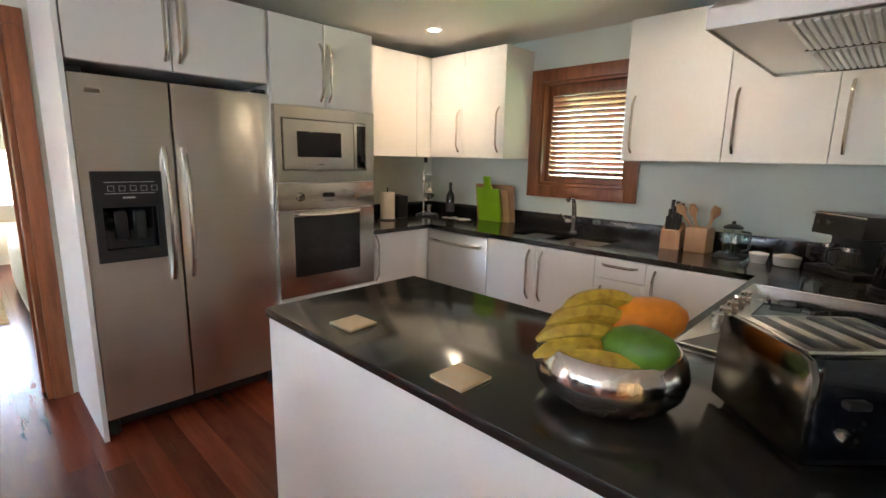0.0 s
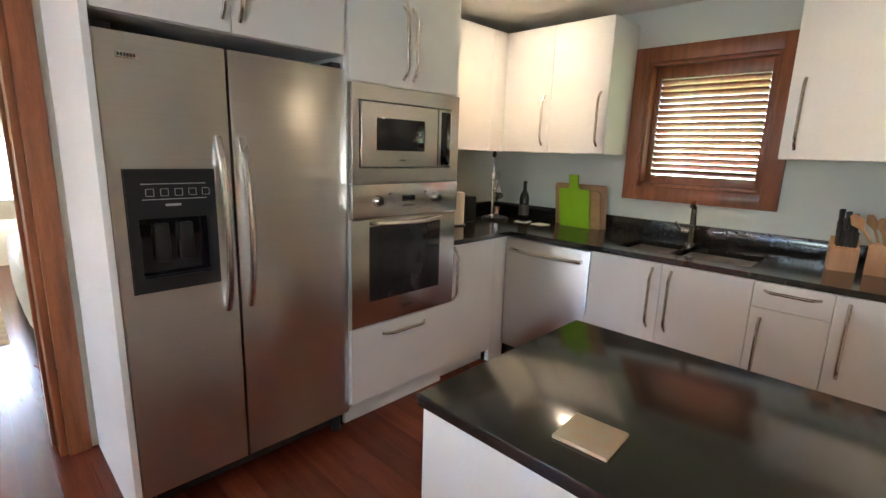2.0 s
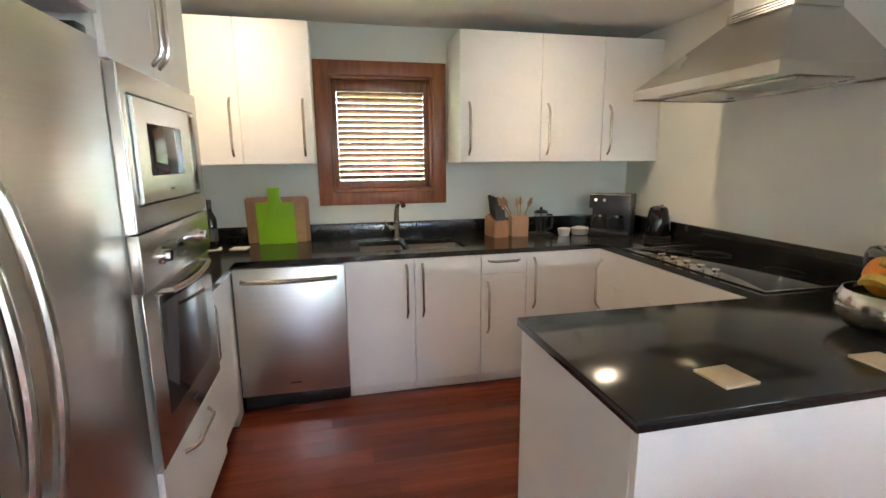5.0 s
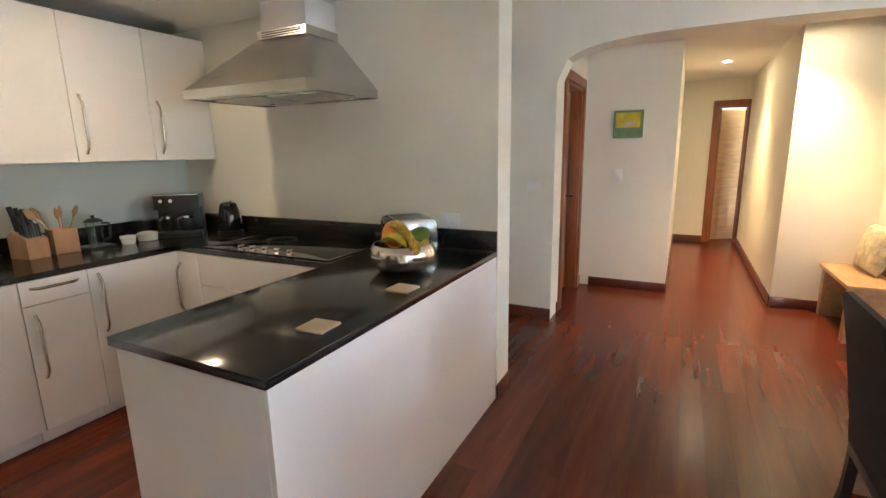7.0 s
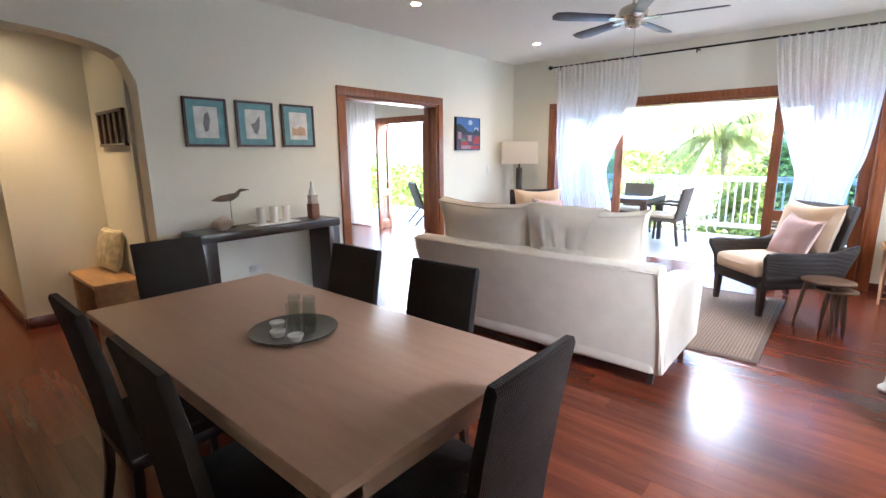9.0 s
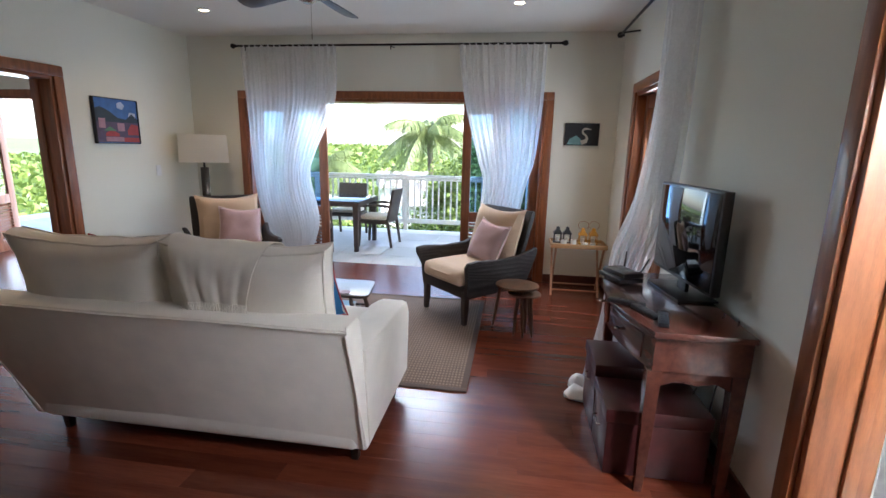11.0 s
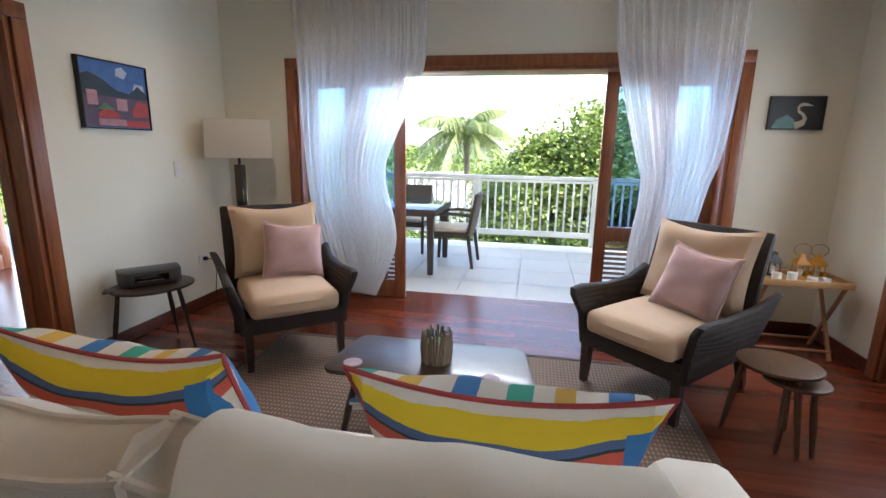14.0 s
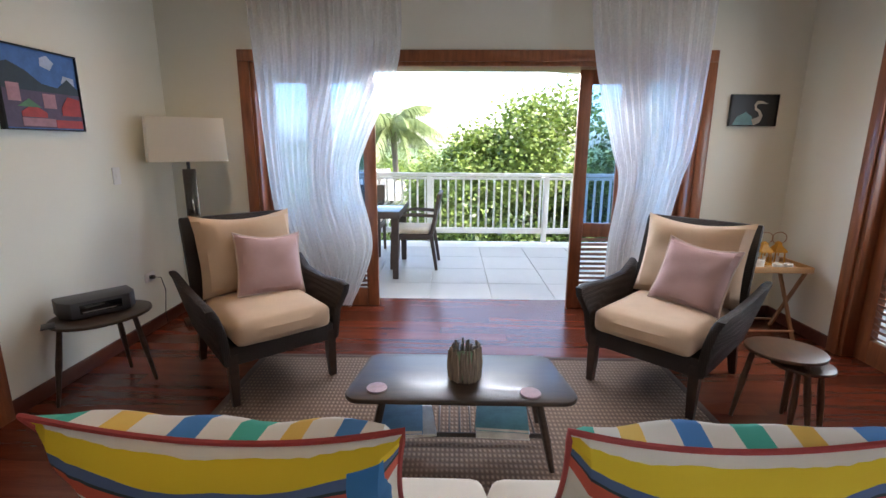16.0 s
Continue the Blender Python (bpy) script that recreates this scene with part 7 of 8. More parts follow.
YELM = mat("mustard_enamel", (0.62, 0.30, 0.02), 0.35, var=0.15, scale=12, fine=80, bump=0.03)
BLKM = mat("black_enamel", (0.02, 0.02, 0.022), 0.35, var=0.15, scale=12, fine=80, bump=0.03)
for x, y, m, word in ((1.29, 7.20, BLKM, "black"), (1.39, 7.21, BLKM, "black"), (1.55, 7.17, YELM, "mustard yellow"), (1.66, 7.18, YELM, "mustard yellow")):
    ln = thing("lantern", pose(x, y, 0.5285), "small %s metal lantern on the tray table" % word, "lantern", "lanterns")
    bm = B()
    box(bm, (-0.045, -0.045, 0), (0.045, 0.045, 0.012), 0.003)
    part("base", bm, m, ln)
    for sx in (-1, 1):
        for sy in (-1, 1):
            bm = B()
            tube(bm, [(sx * 0.038, sy * 0.038, 0.012), (sx * 0.034, sy * 0.034, 0.095)], 0.005, 4)
            part("post", bm, m, ln)
    bm = B()
    lv = [[bm.verts.new((sx * w, sy * w, z)) for sx, sy in ((-1, -1), (1, -1), (1, 1), (-1, 1))] for w, z in ((0.046, 0.095), (0.046, 0.105), (0.018, 0.145), (0.018, 0.165), (0.005, 0.175))]
    for a, b in zip(lv, lv[1:]):
        for i in range(4):
            bm.faces.new((a[i], a[(i + 1) % 4], b[(i + 1) % 4], b[i]))
    bm.faces.new(lv[-1])
    bm.faces.new(lv[0][::-1])
    part("roof", bm, m, ln)
    if word != "black":
        bm = B()
        tube(bm, [(0.055 * math.cos(t), 0, 0.20 + 0.045 * math.sin(t)) for t in [-0.9 + (math.pi + 1.8) * i / 14 for i in range(15)]], 0.003, 6)
        part("loop_handle", bm, BEECH, ln)
    bm = B()
    rod(bm, (0, 0, 0.012), (0, 0, 0.06), 0.02, 0.02, 14)
    part("candle", bm, WAX, ln)
for x, y, r, h in ((1.34, 7.02, 0.03, 0.06), (1.44, 7.03, 0.03, 0.065), (1.55, 7.0, 0.032, 0.045), (1.63, 7.0, 0.03, 0.045)):
    c = thing("votive_candle", pose(x, y, 0.5285), "short white votive candle on the tray table", "candle", "votive candles")
    bm = B()
    lathe(bm, [(0, 0), (r, 0), (r, h), (r * 0.8, h), (r * 0.75, h - 0.008), (0, h - 0.008)], 18)
    part("wax", bm, WAX, c)

# bow-fronted console with television
cx0 = 1.80
kc = thing("bow_front_console", pose(cx0, 4.49, 0), "dark cherry bow-fronted console with drawers", "console table")


def bow(half, ends, out, n=16):
    pts = [(0.0, half), (0.0, -half)]
    for i in range(n + 1):
        s = -1 + 2 * i / n
        pts.append((-ends - out * (1 - s * s), s * half))
    return pts


bm = B()
prism(bm, bow(0.51, 0.40, 0.10), "xy", 0.757, 0.785, 0.006)
part("top", bm, CHERRY, kc)
bm = B()
prism(bm, bow(0.48, 0.385, 0.09), "xy", 0.60, 0.7568)
part("frieze", bm, CHERRY, kc)
for s0, s1 in ((-0.40, -0.02), (0.02, 0.40)):
    bm = B()
    pts = []
    for i in range(9):
        s = s0 + (s1 - s0) * i / 8
        pts.append((-0.385 - 0.09 * (1 - (s / 0.48) ** 2) - 0.006, s))
    pts += [(-0.36, s1), (-0.36, s0)]
    prism(bm, pts, "xy", 0.622, 0.735, 0.002)
    dr = part("drawer", bm, CHERRY, kc)
    bm = B()
    sm = (s0 + s1) / 2
    xk = -0.385 - 0.09 * (1 - (sm / 0.48) ** 2) - 0.006
    rod(bm, (xk, sm, 0.68), (xk - 0.012, sm, 0.68), 0.006, 0.008)
    lathe(bm, [(0, -0.012), (0.011, -0.007), (0.014, 0), (0.011, 0.007), (0, 0.012)], 12, (xk - 0.018, sm, 0.68))
    part("knob", bm, NICKEL, dr)
for sx, sy in ((-0.375, -0.455), (-0.375, 0.455), (-0.035, -0.455), (-0.035, 0.455)):
    bm = B()
    tube(bm, [(sx, sy, 0.60), (sx, sy, 0.35), (sx - 0.005, sy, 0.0)], [0.042, 0.036, 0.024], 4)
    part("leg", bm, CHERRY, kc)
for sy in (-0.47, 0.45):
    bm = B()
    prism(bm, [(-0.36, 0.60), (-0.05, 0.60), (-0.05, 0.52), (-0.12, 0.555), (-0.2, 0.54), (-0.28, 0.555), (-0.36, 0.52)], "xz", sy, sy + 0.02, 0.001)
    part("shaped_apron", bm, CHERRY, kc)
LEATH = mat("oxblood_leather", (0.055, 0.012, 0.012), 0.35, var=0.2, scale=20, fine=120, bump=0.06)
for y0, y1, z1 in ((4.12, 4.44, 0.34), (4.46, 4.80, 0.40)):
    st = thing("storage_box", pose(1.50, (y0 + y1) / 2, 0.001), "dark red leather storage box under the console", "storage box", "storage boxes")
    hy = (y1 - y0) / 2
    bm = B()
    box(bm, (-0.22, -hy, 0), (0.24, hy, z1 - 0.07), 0.008)
    part("box", bm, LEATH, st)
    bm = B()
    box(bm, (-0.228, -hy - 0.006, z1 - 0.068), (0.246, hy + 0.006, z1), 0.008)
    part("lid", bm, LEATH, st)
    bm = B()
    tube(bm, [(-0.225, -0.05, z1 - 0.15), (-0.24, -0.045, z1 - 0.15), (-0.24, 0.045, z1 - 0.15), (-0.225, 0.05, z1 - 0.15)], 0.005, 6)
    part("handle", bm, NICKEL, st)
tvm = pose(1.70, 4.62, 0.7855, 0, 0, -84)
tl = thing("television", tvm, "flat black television on a dark stand", "television")
bm = B()
box(bm, (-0.335, -0.02, 0.07), (0.335, 0.025, 0.56), 0.006)
part("case", bm, BLACKP, tl)
bm = B()
box(bm, (-0.32, -0.0225, 0.088), (0.32, -0.0195, 0.546), 0.0005)
part("screen", bm, BLACKG, tl)
bm = B()
box(bm, (-0.05, 0.0, 0.01), (0.05, 0.02, 0.10), 0.004)
part("neck", bm, BLACKP, tl)
bm = B()
box(bm, (-0.2, -0.10, 0.0), (0.2, 0.10, 0.012), 0.004)
part("foot", bm, BLACKP, tl)
bx = thing("cable_box", pose(1.43, 4.80, 0.7855, 0, 0, -70), "flat black set-top box on the console", "set-top box")
bm = B()
box(bm, (-0.11, -0.075, 0.004), (0.11, 0.075, 0.03), 0.004)
part("case", bm, BLACKP, bx)
rt = thing("router", pose(1.44, 4.80, 0.816, 0, 0, -65), "black wireless router with two aerials", "router")
bm = B()
box(bm, (-0.10, -0.065, 0), (0.10, 0.065, 0.028), 0.006)
part("case", bm, BLACKP, rt)
for s in (-0.07, 0.07):
    bm = B()
    tube(bm, [(s, 0.062, 0.02), (s * 1.4, 0.09, 0.11)], [0.006, 0.004], 6)
    part("aerial", bm, BLACKP, rt)
for x, y, turn in ((1.42, 4.22, 20), (1.47, 4.12, -15), (1.36, 4.33, 60)):
    r = thing("remote_control", pose(x, y, 0.7855, 0, 0, turn), "black remote control on the console", "remote control", "remote controls")
    bm = B()
    box(bm, (-0.022, -0.085, 0), (0.022, 0.085, 0.02), 0.005)
    part("case", bm, BLACKP, r)
    bm = B()
    for i in range(4):
        for j in range(2):
            box(bm, (-0.012 + 0.016 * j, -0.05 + 0.025 * i, 0.0195), (-0.003 + 0.016 * j, -0.038 + 0.025 * i, 0.0215))
    part("buttons", bm, GREYP, r)
for k, (x, y) in enumerate(((1.76, 4.15), (1.74, 4.25))):
    c = thing("cable", pose(0, 0, 0), "black cable hanging behind the console", "cable", "television cables")
    bm = B()
    tube(bm, [(x + 0.03, y, 0.80), (x + 0.045, y, 0.70), (x, y + 0.05, 0.45), (x - 0.03, y + 0.02 + 0.1 * k, 0.25), (x - 0.02, y + 0.2, 0.12), (x - 0.05, y + 0.3, 0.01)], 0.004, 6)
    part("cord", bm, BLACKP, c)

# ceiling fan
fn = thing("ceiling_fan", pose(-0.56, 5.12, HL), "five-blade dark ceiling fan with a brushed metal hub", "ceiling fan")
bm = B()
lathe(bm, [(0, 0), (0.065, 0), (0.06, -0.03), (0.02, -0.05), (0, -0.05)], 24)
part("canopy", bm, NICKEL, fn)
bm = B()
rod(bm, (0, 0, -0.05), (0, 0, -0.16), 0.012)
part("downrod", bm, NICKEL, fn)
bm = B()
lathe(bm, [(0, -0.15), (0.04, -0.155), (0.095, -0.18), (0.11, -0.21), (0.105, -0.25), (0.06, -0.275), (0.055, -0.32), (0.03, -0.335), (0, -0.337)], 28)
part("motor", bm, NICKEL, fn)
BLADE = mat("slate_blade", (0.055, 0.055, 0.062), 0.35, var=0.2, scale=5, fine=40, bump=0.03, stretch=(1, 6, 6))
for i in range(5):
    a = 12 + 72 * i
    bm = B()
    prism(bm, [(0.09, -0.025), (0.20, -0.04), (0.20, 0.04), (0.09, 0.025)], "xy", -0.268, -0.262, 0.001)
    ir = part("blade_iron", bm, NICKEL, fn, "", pose(0, 0, 0, 0, 0, a))
    bm = B()
    prism(bm, [(0.17, -0.05), (0.55, -0.068), (0.64, -0.055), (0.66, 0.0), (0.64, 0.055), (0.55, 0.068), (0.17, 0.05)], "xy", -0.004, 0.004, 0.002)
    part("blade", bm, BLADE, ir, "", pose(0, 0, -0.258, 11, 0, 0))
bm = B()
rod(bm, (0.02, 0.0, -0.337), (0.02, 0.0, -0.52), 0.0018, None, 6)
rod(bm, (0.02, 0.0, -0.52), (0.02, 0.0, -0.55), 0.005, 0.004, 8)
part("pull_chain", bm, NICKEL, fn)

# curtain rods and sheers
ROD = mat("black_iron", (0.02, 0.018, 0.016), 0.4, 0.6, var=0.2, scale=20, fine=100, bump=0.03)


def curtain_rod(name, a, b, out, label):
    root = thing(name, pose(0, 0, 0), label, "curtain rod")
    a, b = Vector(a), Vector(b)
    bm = B()
    rod(bm, a, b, 0.011)
    part("pole", bm, ROD, root)
    d = (b - a).normalized()
    for p, s in ((a, -1), (b, 1)):
        bm = B()
        rod(bm, p, p + d * s * 0.02, 0.016)
        lathe(bm, [(0, -0.03), (0.022, -0.02), (0.03, 0), (0.022, 0.02), (0, 0.03)], 14, p + d * s * 0.04)
        part("finial", bm, ROD, root)
    for f in (0.03, 0.5, 0.97):
        p = a.lerp(b, f)
        bm = B()
        tube(bm, [p + Vector(out), p + Vector((0, 0, -0.016)), p + Vector((0, 0, -0.05))], 0.007, 6)
        part("bracket", bm, ROD, root)


curtain_rod("curtain_rod", (-2.40, 7.31, 2.58), (1.20, 7.31, 2.58), (0, 0.149, 0), "long black iron curtain rod over the veranda door")
curtain_rod("curtain_rod", (1.71, 6.95, 2.58), (1.71, 2.45, 2.58), (0.139, 0, 0), "long black iron curtain rod over the side doors")


def curtain(name, a, b, folds, amp, label, tie=None, phase=0.0):
    root = thing(name, pose(0, 0, 0), label, "curtain", "sheer curtains")
    bm = B()
    cloth(bm, a, b, folds, amp, int(folds * 14), 46, phase)
    part("cloth", bm, SHEER, root)
    if tie:
        bm = B()
        p, r = tie
        tube(bm, [(p[0] + r[0] * math.cos(t), p[1] + r[1] * math.sin(t), p[2] + 0.015 * math.sin(2 * t)) for t in [2 * math.pi * i / 16 for i in range(17)]], 0.008, 6)
        part("tieback", bm, SHEER, root)


Y = 7.31
curtain("sheer_curtain", [(-2.36, Y, 2.585), (-2.33, Y, 2.0), (-2.30, Y, 1.4), (-2.24, Y, 0.8), (-2.10, Y, 0.3), (-1.98, Y, 0.13)],
        [(-1.22, Y, 2.585), (-1.24, Y, 2.0), (-1.49, Y, 1.42), (-1.56, Y, 1.15), (-1.47, Y, 0.6), (-1.66, Y, 0.10)], 15, 0.022, "white sheer cotton curtain drawn aside and tied", None, 0.4)
curtain("sheer_curtain", [(0.14, Y, 2.585), (0.22, Y, 2.0), (0.38, Y, 1.4), (0.45, Y, 1.12), (0.40, Y, 0.6), (0.42, Y, 0.05)],
        [(1.06, Y, 2.585), (1.05, Y, 2.0), (1.0, Y, 1.4), (0.92, Y, 1.1), (0.84, Y, 0.6), (0.80, Y, 0.05)], 12, 0.022, "white sheer cotton curtain drawn aside and tied", None, 1.7)
X = 1.70
curtain("sheer_curtain", [(X, 3.52, 2.585), (X, 3.46, 2.0), (X, 3.26, 1.45), (X, 3.19, 1.24), (X, 3.16, 0.8), (X - 0.03, 3.12, 0.02)],
        [(X, 3.08, 2.585), (X, 3.07, 2.0), (X, 3.06, 1.45), (X, 3.06, 1.24), (X, 2.95, 0.8), (X - 0.03, 2.82, 0.02)], 6, 0.03, "white sheer cotton curtain gathered and tied", ((X, 3.125, 1.24), (0.045, 0.075)), 0.2)
curtain("sheer_curtain", [(1.71, 5.49, 2.585), (1.70, 5.46, 1.8), (1.62, 5.42, 1.2), (1.47, 5.28, 0.86), (1.40, 5.13, 0.45), (1.31, 5.06, 0.03)],
        [(1.71, 4.92, 2.585), (1.73, 4.98, 1.8), (1.745, 5.10, 1.2), (1.72, 5.18, 0.86), (1.58, 5.15, 0.45), (1.46, 5.10, 0.03)], 6, 0.024, "white sheer cotton curtain swept round the console", None, 2.2)
curtain("sheer_curtain", [(-7.1, Y, 2.5), (-7.05, Y, 1.6), (-7.0, Y, 1.0), (-7.05, Y, 0.02)], [(-6.05, Y, 2.5), (-6.2, Y, 1.6), (-6.5, Y, 1.0), (-6.15, Y, 0.02)], 8, 0.025, "white sheer cotton curtain in the sitting room", None, 3.0)
pu = thing("curtain_hem", pose(1.28, 4.98, 0), "white curtain hem lying crumpled on the floor", "curtain")
bm = B()
for x, y, r, s in ((0.0, 0.02, 0.07, 1), (-0.02, -0.13, 0.08, 2), (0.12, -0.02, 0.06, 3)):
    lathe(bm, [(0, 0.001), (r, 0.001), (r * 1.05, 0.02), (r * 0.7, 0.05), (r * 0.3, 0.062), (0, 0.06)], 14, (x, y, 0))
for v in bm.verts:
    v.co += Vector((noise.noise(v.co * 14), noise.noise(v.co * 14 + Vector((5, 0, 0))), 0.5 * noise.noise(v.co * 16))) * 0.03
    v.co.z = max(v.co.z, 0.001)
part("folds", bm, mat("white_cotton", (0.80, 0.79, 0.77), 0.9, var=0.03, scale=10, fine=200, bump=0.1), pu)

# sitting room chair and table, seen through the doorway
bc = thing("cane_lounge_chair", pose(-5.75, 8.45, -0.012, 0, 0, 150), "black cane lounge chair on the veranda", "chair")
bm = B()
prism(bm, [(0.2, 0.36), (0.25, 0.36), (0.42, 0.85), (0.38, 0.87)], "yz", -0.28, 0.28, 0.006)
part("backrest", bm, WICKER, bc)
bm = B()
box(bm, (-0.28, -0.28, 0.33), (0.28, 0.25, 0.38), 0.008)
part("seat", bm, WICKER, bc)
for sx in (-0.27, 0.27):
    bm = B()
    tube(bm, [(sx, -0.3, 0.0), (sx, -0.2, 0.33), (sx, 0.1, 0.36), (sx, 0.42, 0.0)], 0.018, 6)
    part("leg_frame", bm, BLACKP, bc)
    bm = B()
    tube(bm, [(sx, -0.28, 0.35), (sx, -0.27, 0.58), (sx, 0.3, 0.60)], 0.02, 6)
    part("arm", bm, BLACKP, bc)
sd = thing("round_side_table", pose(-5.15, 8.75, -0.012), "small black round side table on the veranda", "side table")
bm = B()
lathe(bm, [(0, 0.54), (0.27, 0.54), (0.275, 0.555), (0, 0.56)], 28)
part("tabletop", bm, BLACKP, sd)
for i in range(3):
    a = 2 * math.pi * i / 3
    bm = B()
    tube(bm, [(0.1 * math.cos(a), 0.1 * math.sin(a), 0.54), (0.24 * math.cos(a), 0.24 * math.sin(a), 0.0)], 0.012, 6)
    part("leg", bm, BLACKP, sd)

# bedroom glimpse
CREAMF = mat("cream_painted_wood", (0.66, 0.60, 0.46), 0.5, var=0.05, scale=6, fine=60, bump=0.03)
dk = thing("cream_dressing_table", pose(5.95, 0.62, 0), "cream painted dressing table with curved legs", "table")
bm = B()
box(bm, (-0.25, -0.45, 0.60), (0.25, 0.45, 0.78), 0.01)
box(bm, (-0.27, -0.47, 0.7805), (0.27, 0.47, 0.80), 0.006)
part("body", bm, CREAMF, dk)
for y0 in (-0.30, 0.02):
    bm = B()
    box(bm, (-0.258, y0, 0.63), (-0.249, y0 + 0.28, 0.75), 0.003)
    d = part("drawer", bm, CREAMF, dk)
    bm = B()
    rod(bm, (-0.28, y0 + 0.14, 0.69), (-0.258, y0 + 0.14, 0.69), 0.01)
    part("knob", bm, NICKEL, d)
for sx in (-0.2, 0.2):
    for sy in (-0.4, 0.4):
        bm = B()
        tube(bm, [(sx, sy, 0.60), (sx * 1.15, sy * 1.05, 0.45), (sx * 0.95, sy * 0.98, 0.2), (sx * 1.15, sy * 1.05, 0.0)], [0.035, 0.03, 0.02, 0.022], 8)
        part("leg", bm, CREAMF, dk)
bdm = thing("bed", pose(4.3, -0.35, 0), "bed with a white cover hanging to the floor", "bed")
bm = B()
soft_block(bm, (-0.75, -0.8, 0.05), (0.85, 0.76, 0.55), 0.06, 0.02, 8)
part("cover", bm, mat("white_bedcover", (0.80, 0.79, 0.77), 0.9, var=0.03, scale=6, fine=150, bump=0.1), bdm)
for sx, sy in ((-0.65, -0.7), (-0.65, 0.65), (0.75, 0.65), (0.75, -0.7)):
    bm = B()
    rod(bm, (sx, sy, 0.0), (sx, sy, 0.08), 0.03)
    part("leg", bm, DARKW, bdm)
br = thing("bedside_rug", pose(4.2, 0.85, 0.001), "small pale rug on the bedroom floor", "rug")
bm = B()
box(bm, (-0.6, -0.32, 0), (0.6, 0.32, 0.008), 0.002)
part("pile", bm, mat("pale_rug", (0.55, 0.42, 0.28), 0.95, var=0.2, scale=14, fine=120, bump=0.3), br)
curtain("sheer_curtain", [(6.3, 1.75, 2.4), (6.3, 1.75, 1.2), (6.3, 1.7, 0.03)], [(6.3, 1.0, 2.4), (6.3, 1.15, 1.2), (6.3, 1.2, 0.03)], 6, 0.025, "white sheer cotton curtain in the bedroom", None, 1.0)


# ---- veranda and garden ----
VY, VX = 10.55, 3.75
bm = B()
box(bm, (-9.0, YN + 0.302, -0.25), (VX + 0.1, VY + 0.1, -0.03))
box(bm, (XE + 0.222, 2.1, -0.25), (VX + 0.1, YN + 0.302, -0.03))
ver = structure("veranda_floor", bm, RENDERW, "veranda floor of large pale stone tiles", "floor")
bm = B()
TS = 0.60
box(bm, (0.003, 0.003, -0.03), (TS - 0.003, TS - 0.003, -0.012), 0.002, 1)
tile = finish("tile", bm, TILE)
y = YN + 0.305
while y < VY:
    x = VX - TS
    while x > -8.6:
        if y + TS <= VY + 0.12:
            part("tile", tile, None, ver, at=Matrix.Translation((x, y, 0)))
        x -= TS
    y += TS
y = YN + 0.305 - TS
while y > 2.1:
    for x in (VX - TS, VX - 2 * TS, VX - 3 * TS + 0.12):
        if x > XE + 0.2:
            part("tile", tile, None, ver, at=Matrix.Translation((x, y, 0)))
    y -= TS

bm = B()
pts = [(-9.0, 2.85), (-9.0, 2.30)]
for i in range(41):
    u = i / 40
    x = -4.6 + 6.2 * u
    pts.append((x, 2.30 + 0.16 * max(0, 1 - abs(2 * u - 1) ** 2.6)))
pts += [(VX + 0.1, 2.30), (VX + 0.1, 2.85)]
prism(bm, pts, "xz", VY - 0.1, VY + 0.1)
structure("veranda_beam", bm, RENDERW, "white rendered veranda beam with a shallow arch", "beam")
bm = B()
box(bm, (VX - 0.1, 2.0, 2.30), (VX + 0.1, VY - 0.1, 2.85))
structure("veranda_side_beam", bm, RENDERW, "white rendered side beam of the veranda", "beam")
bm = B()
box(bm, (-9.0, YN + 0.3, 2.85), (VX + 0.5, VY + 0.5, 3.0))
box(bm, (XE + 0.22, 2.0, 2.85), (VX + 0.5, YN + 0.3, 3.0))
structure("veranda_ceiling", bm, CEIL, "white painted veranda ceiling", "ceiling")
for x, y in ((VX, VY), (-4.75, VY), (VX, 5.0)):
    bm = B()
    box(bm, (x - 0.14, y - 0.14, -0.25), (x + 0.14, y + 0.14, 2.30), 0.01)
    structure("veranda_pillar", bm, RENDERW, "square white rendered veranda pillar", "pillar")


def railing(name, axis, at, a, b, label):
    root = thing(name, pose(0, 0, 0), label, "railing")

    def bar(nm, z0, z1, w, p=a, q=b):
        bm = B()
        if axis == "x":
            box(bm, (p, at - w, z0), (q, at + w, z1), 0.006)
        else:
            box(bm, (at - w, p, z0), (at + w, q, z1), 0.006)
        return part(nm, bm, RAILW, root)
    bar("handrail", 0.955, 1.005, 0.045)
    bar("top_rail", 0.91, 0.945, 0.022)
    bar("bottom_rail", 0.12, 0.20, 0.025)
    bm = B()
    box(bm, (-0.014, -0.014, 0.2), (0.014, 0.014, 0.91), 0.003, 1)
    me = finish("baluster", bm, RAILW)
    k = int((b - a) / 0.112)
    for i in range(1, k):
        p = a + (b - a) * i / k
        part("baluster", me, None, root, at=Matrix.Translation((p, at, 0) if axis == "x" else (at, p, 0)))
    for i in range(int((b - a) / 1.7) + 1):
        p = a + 0.03 + i * 1.7
        bm = B()
        c = (p, at) if axis == "x" else (at, p)
        box(bm, (c[0] - 0.035, c[1] - 0.035, -0.012), (c[0] + 0.035, c[1] + 0.035, 0.955), 0.004)
        part("post", bm, RAILW, root)


railing("veranda_railing", "x", VY - 0.02, -4.6, 3.6, "white painted veranda railing with square balusters")
railing("veranda_side_railing", "y", VX - 0.02, 2.2, 10.38, "white painted side railing with square balusters")

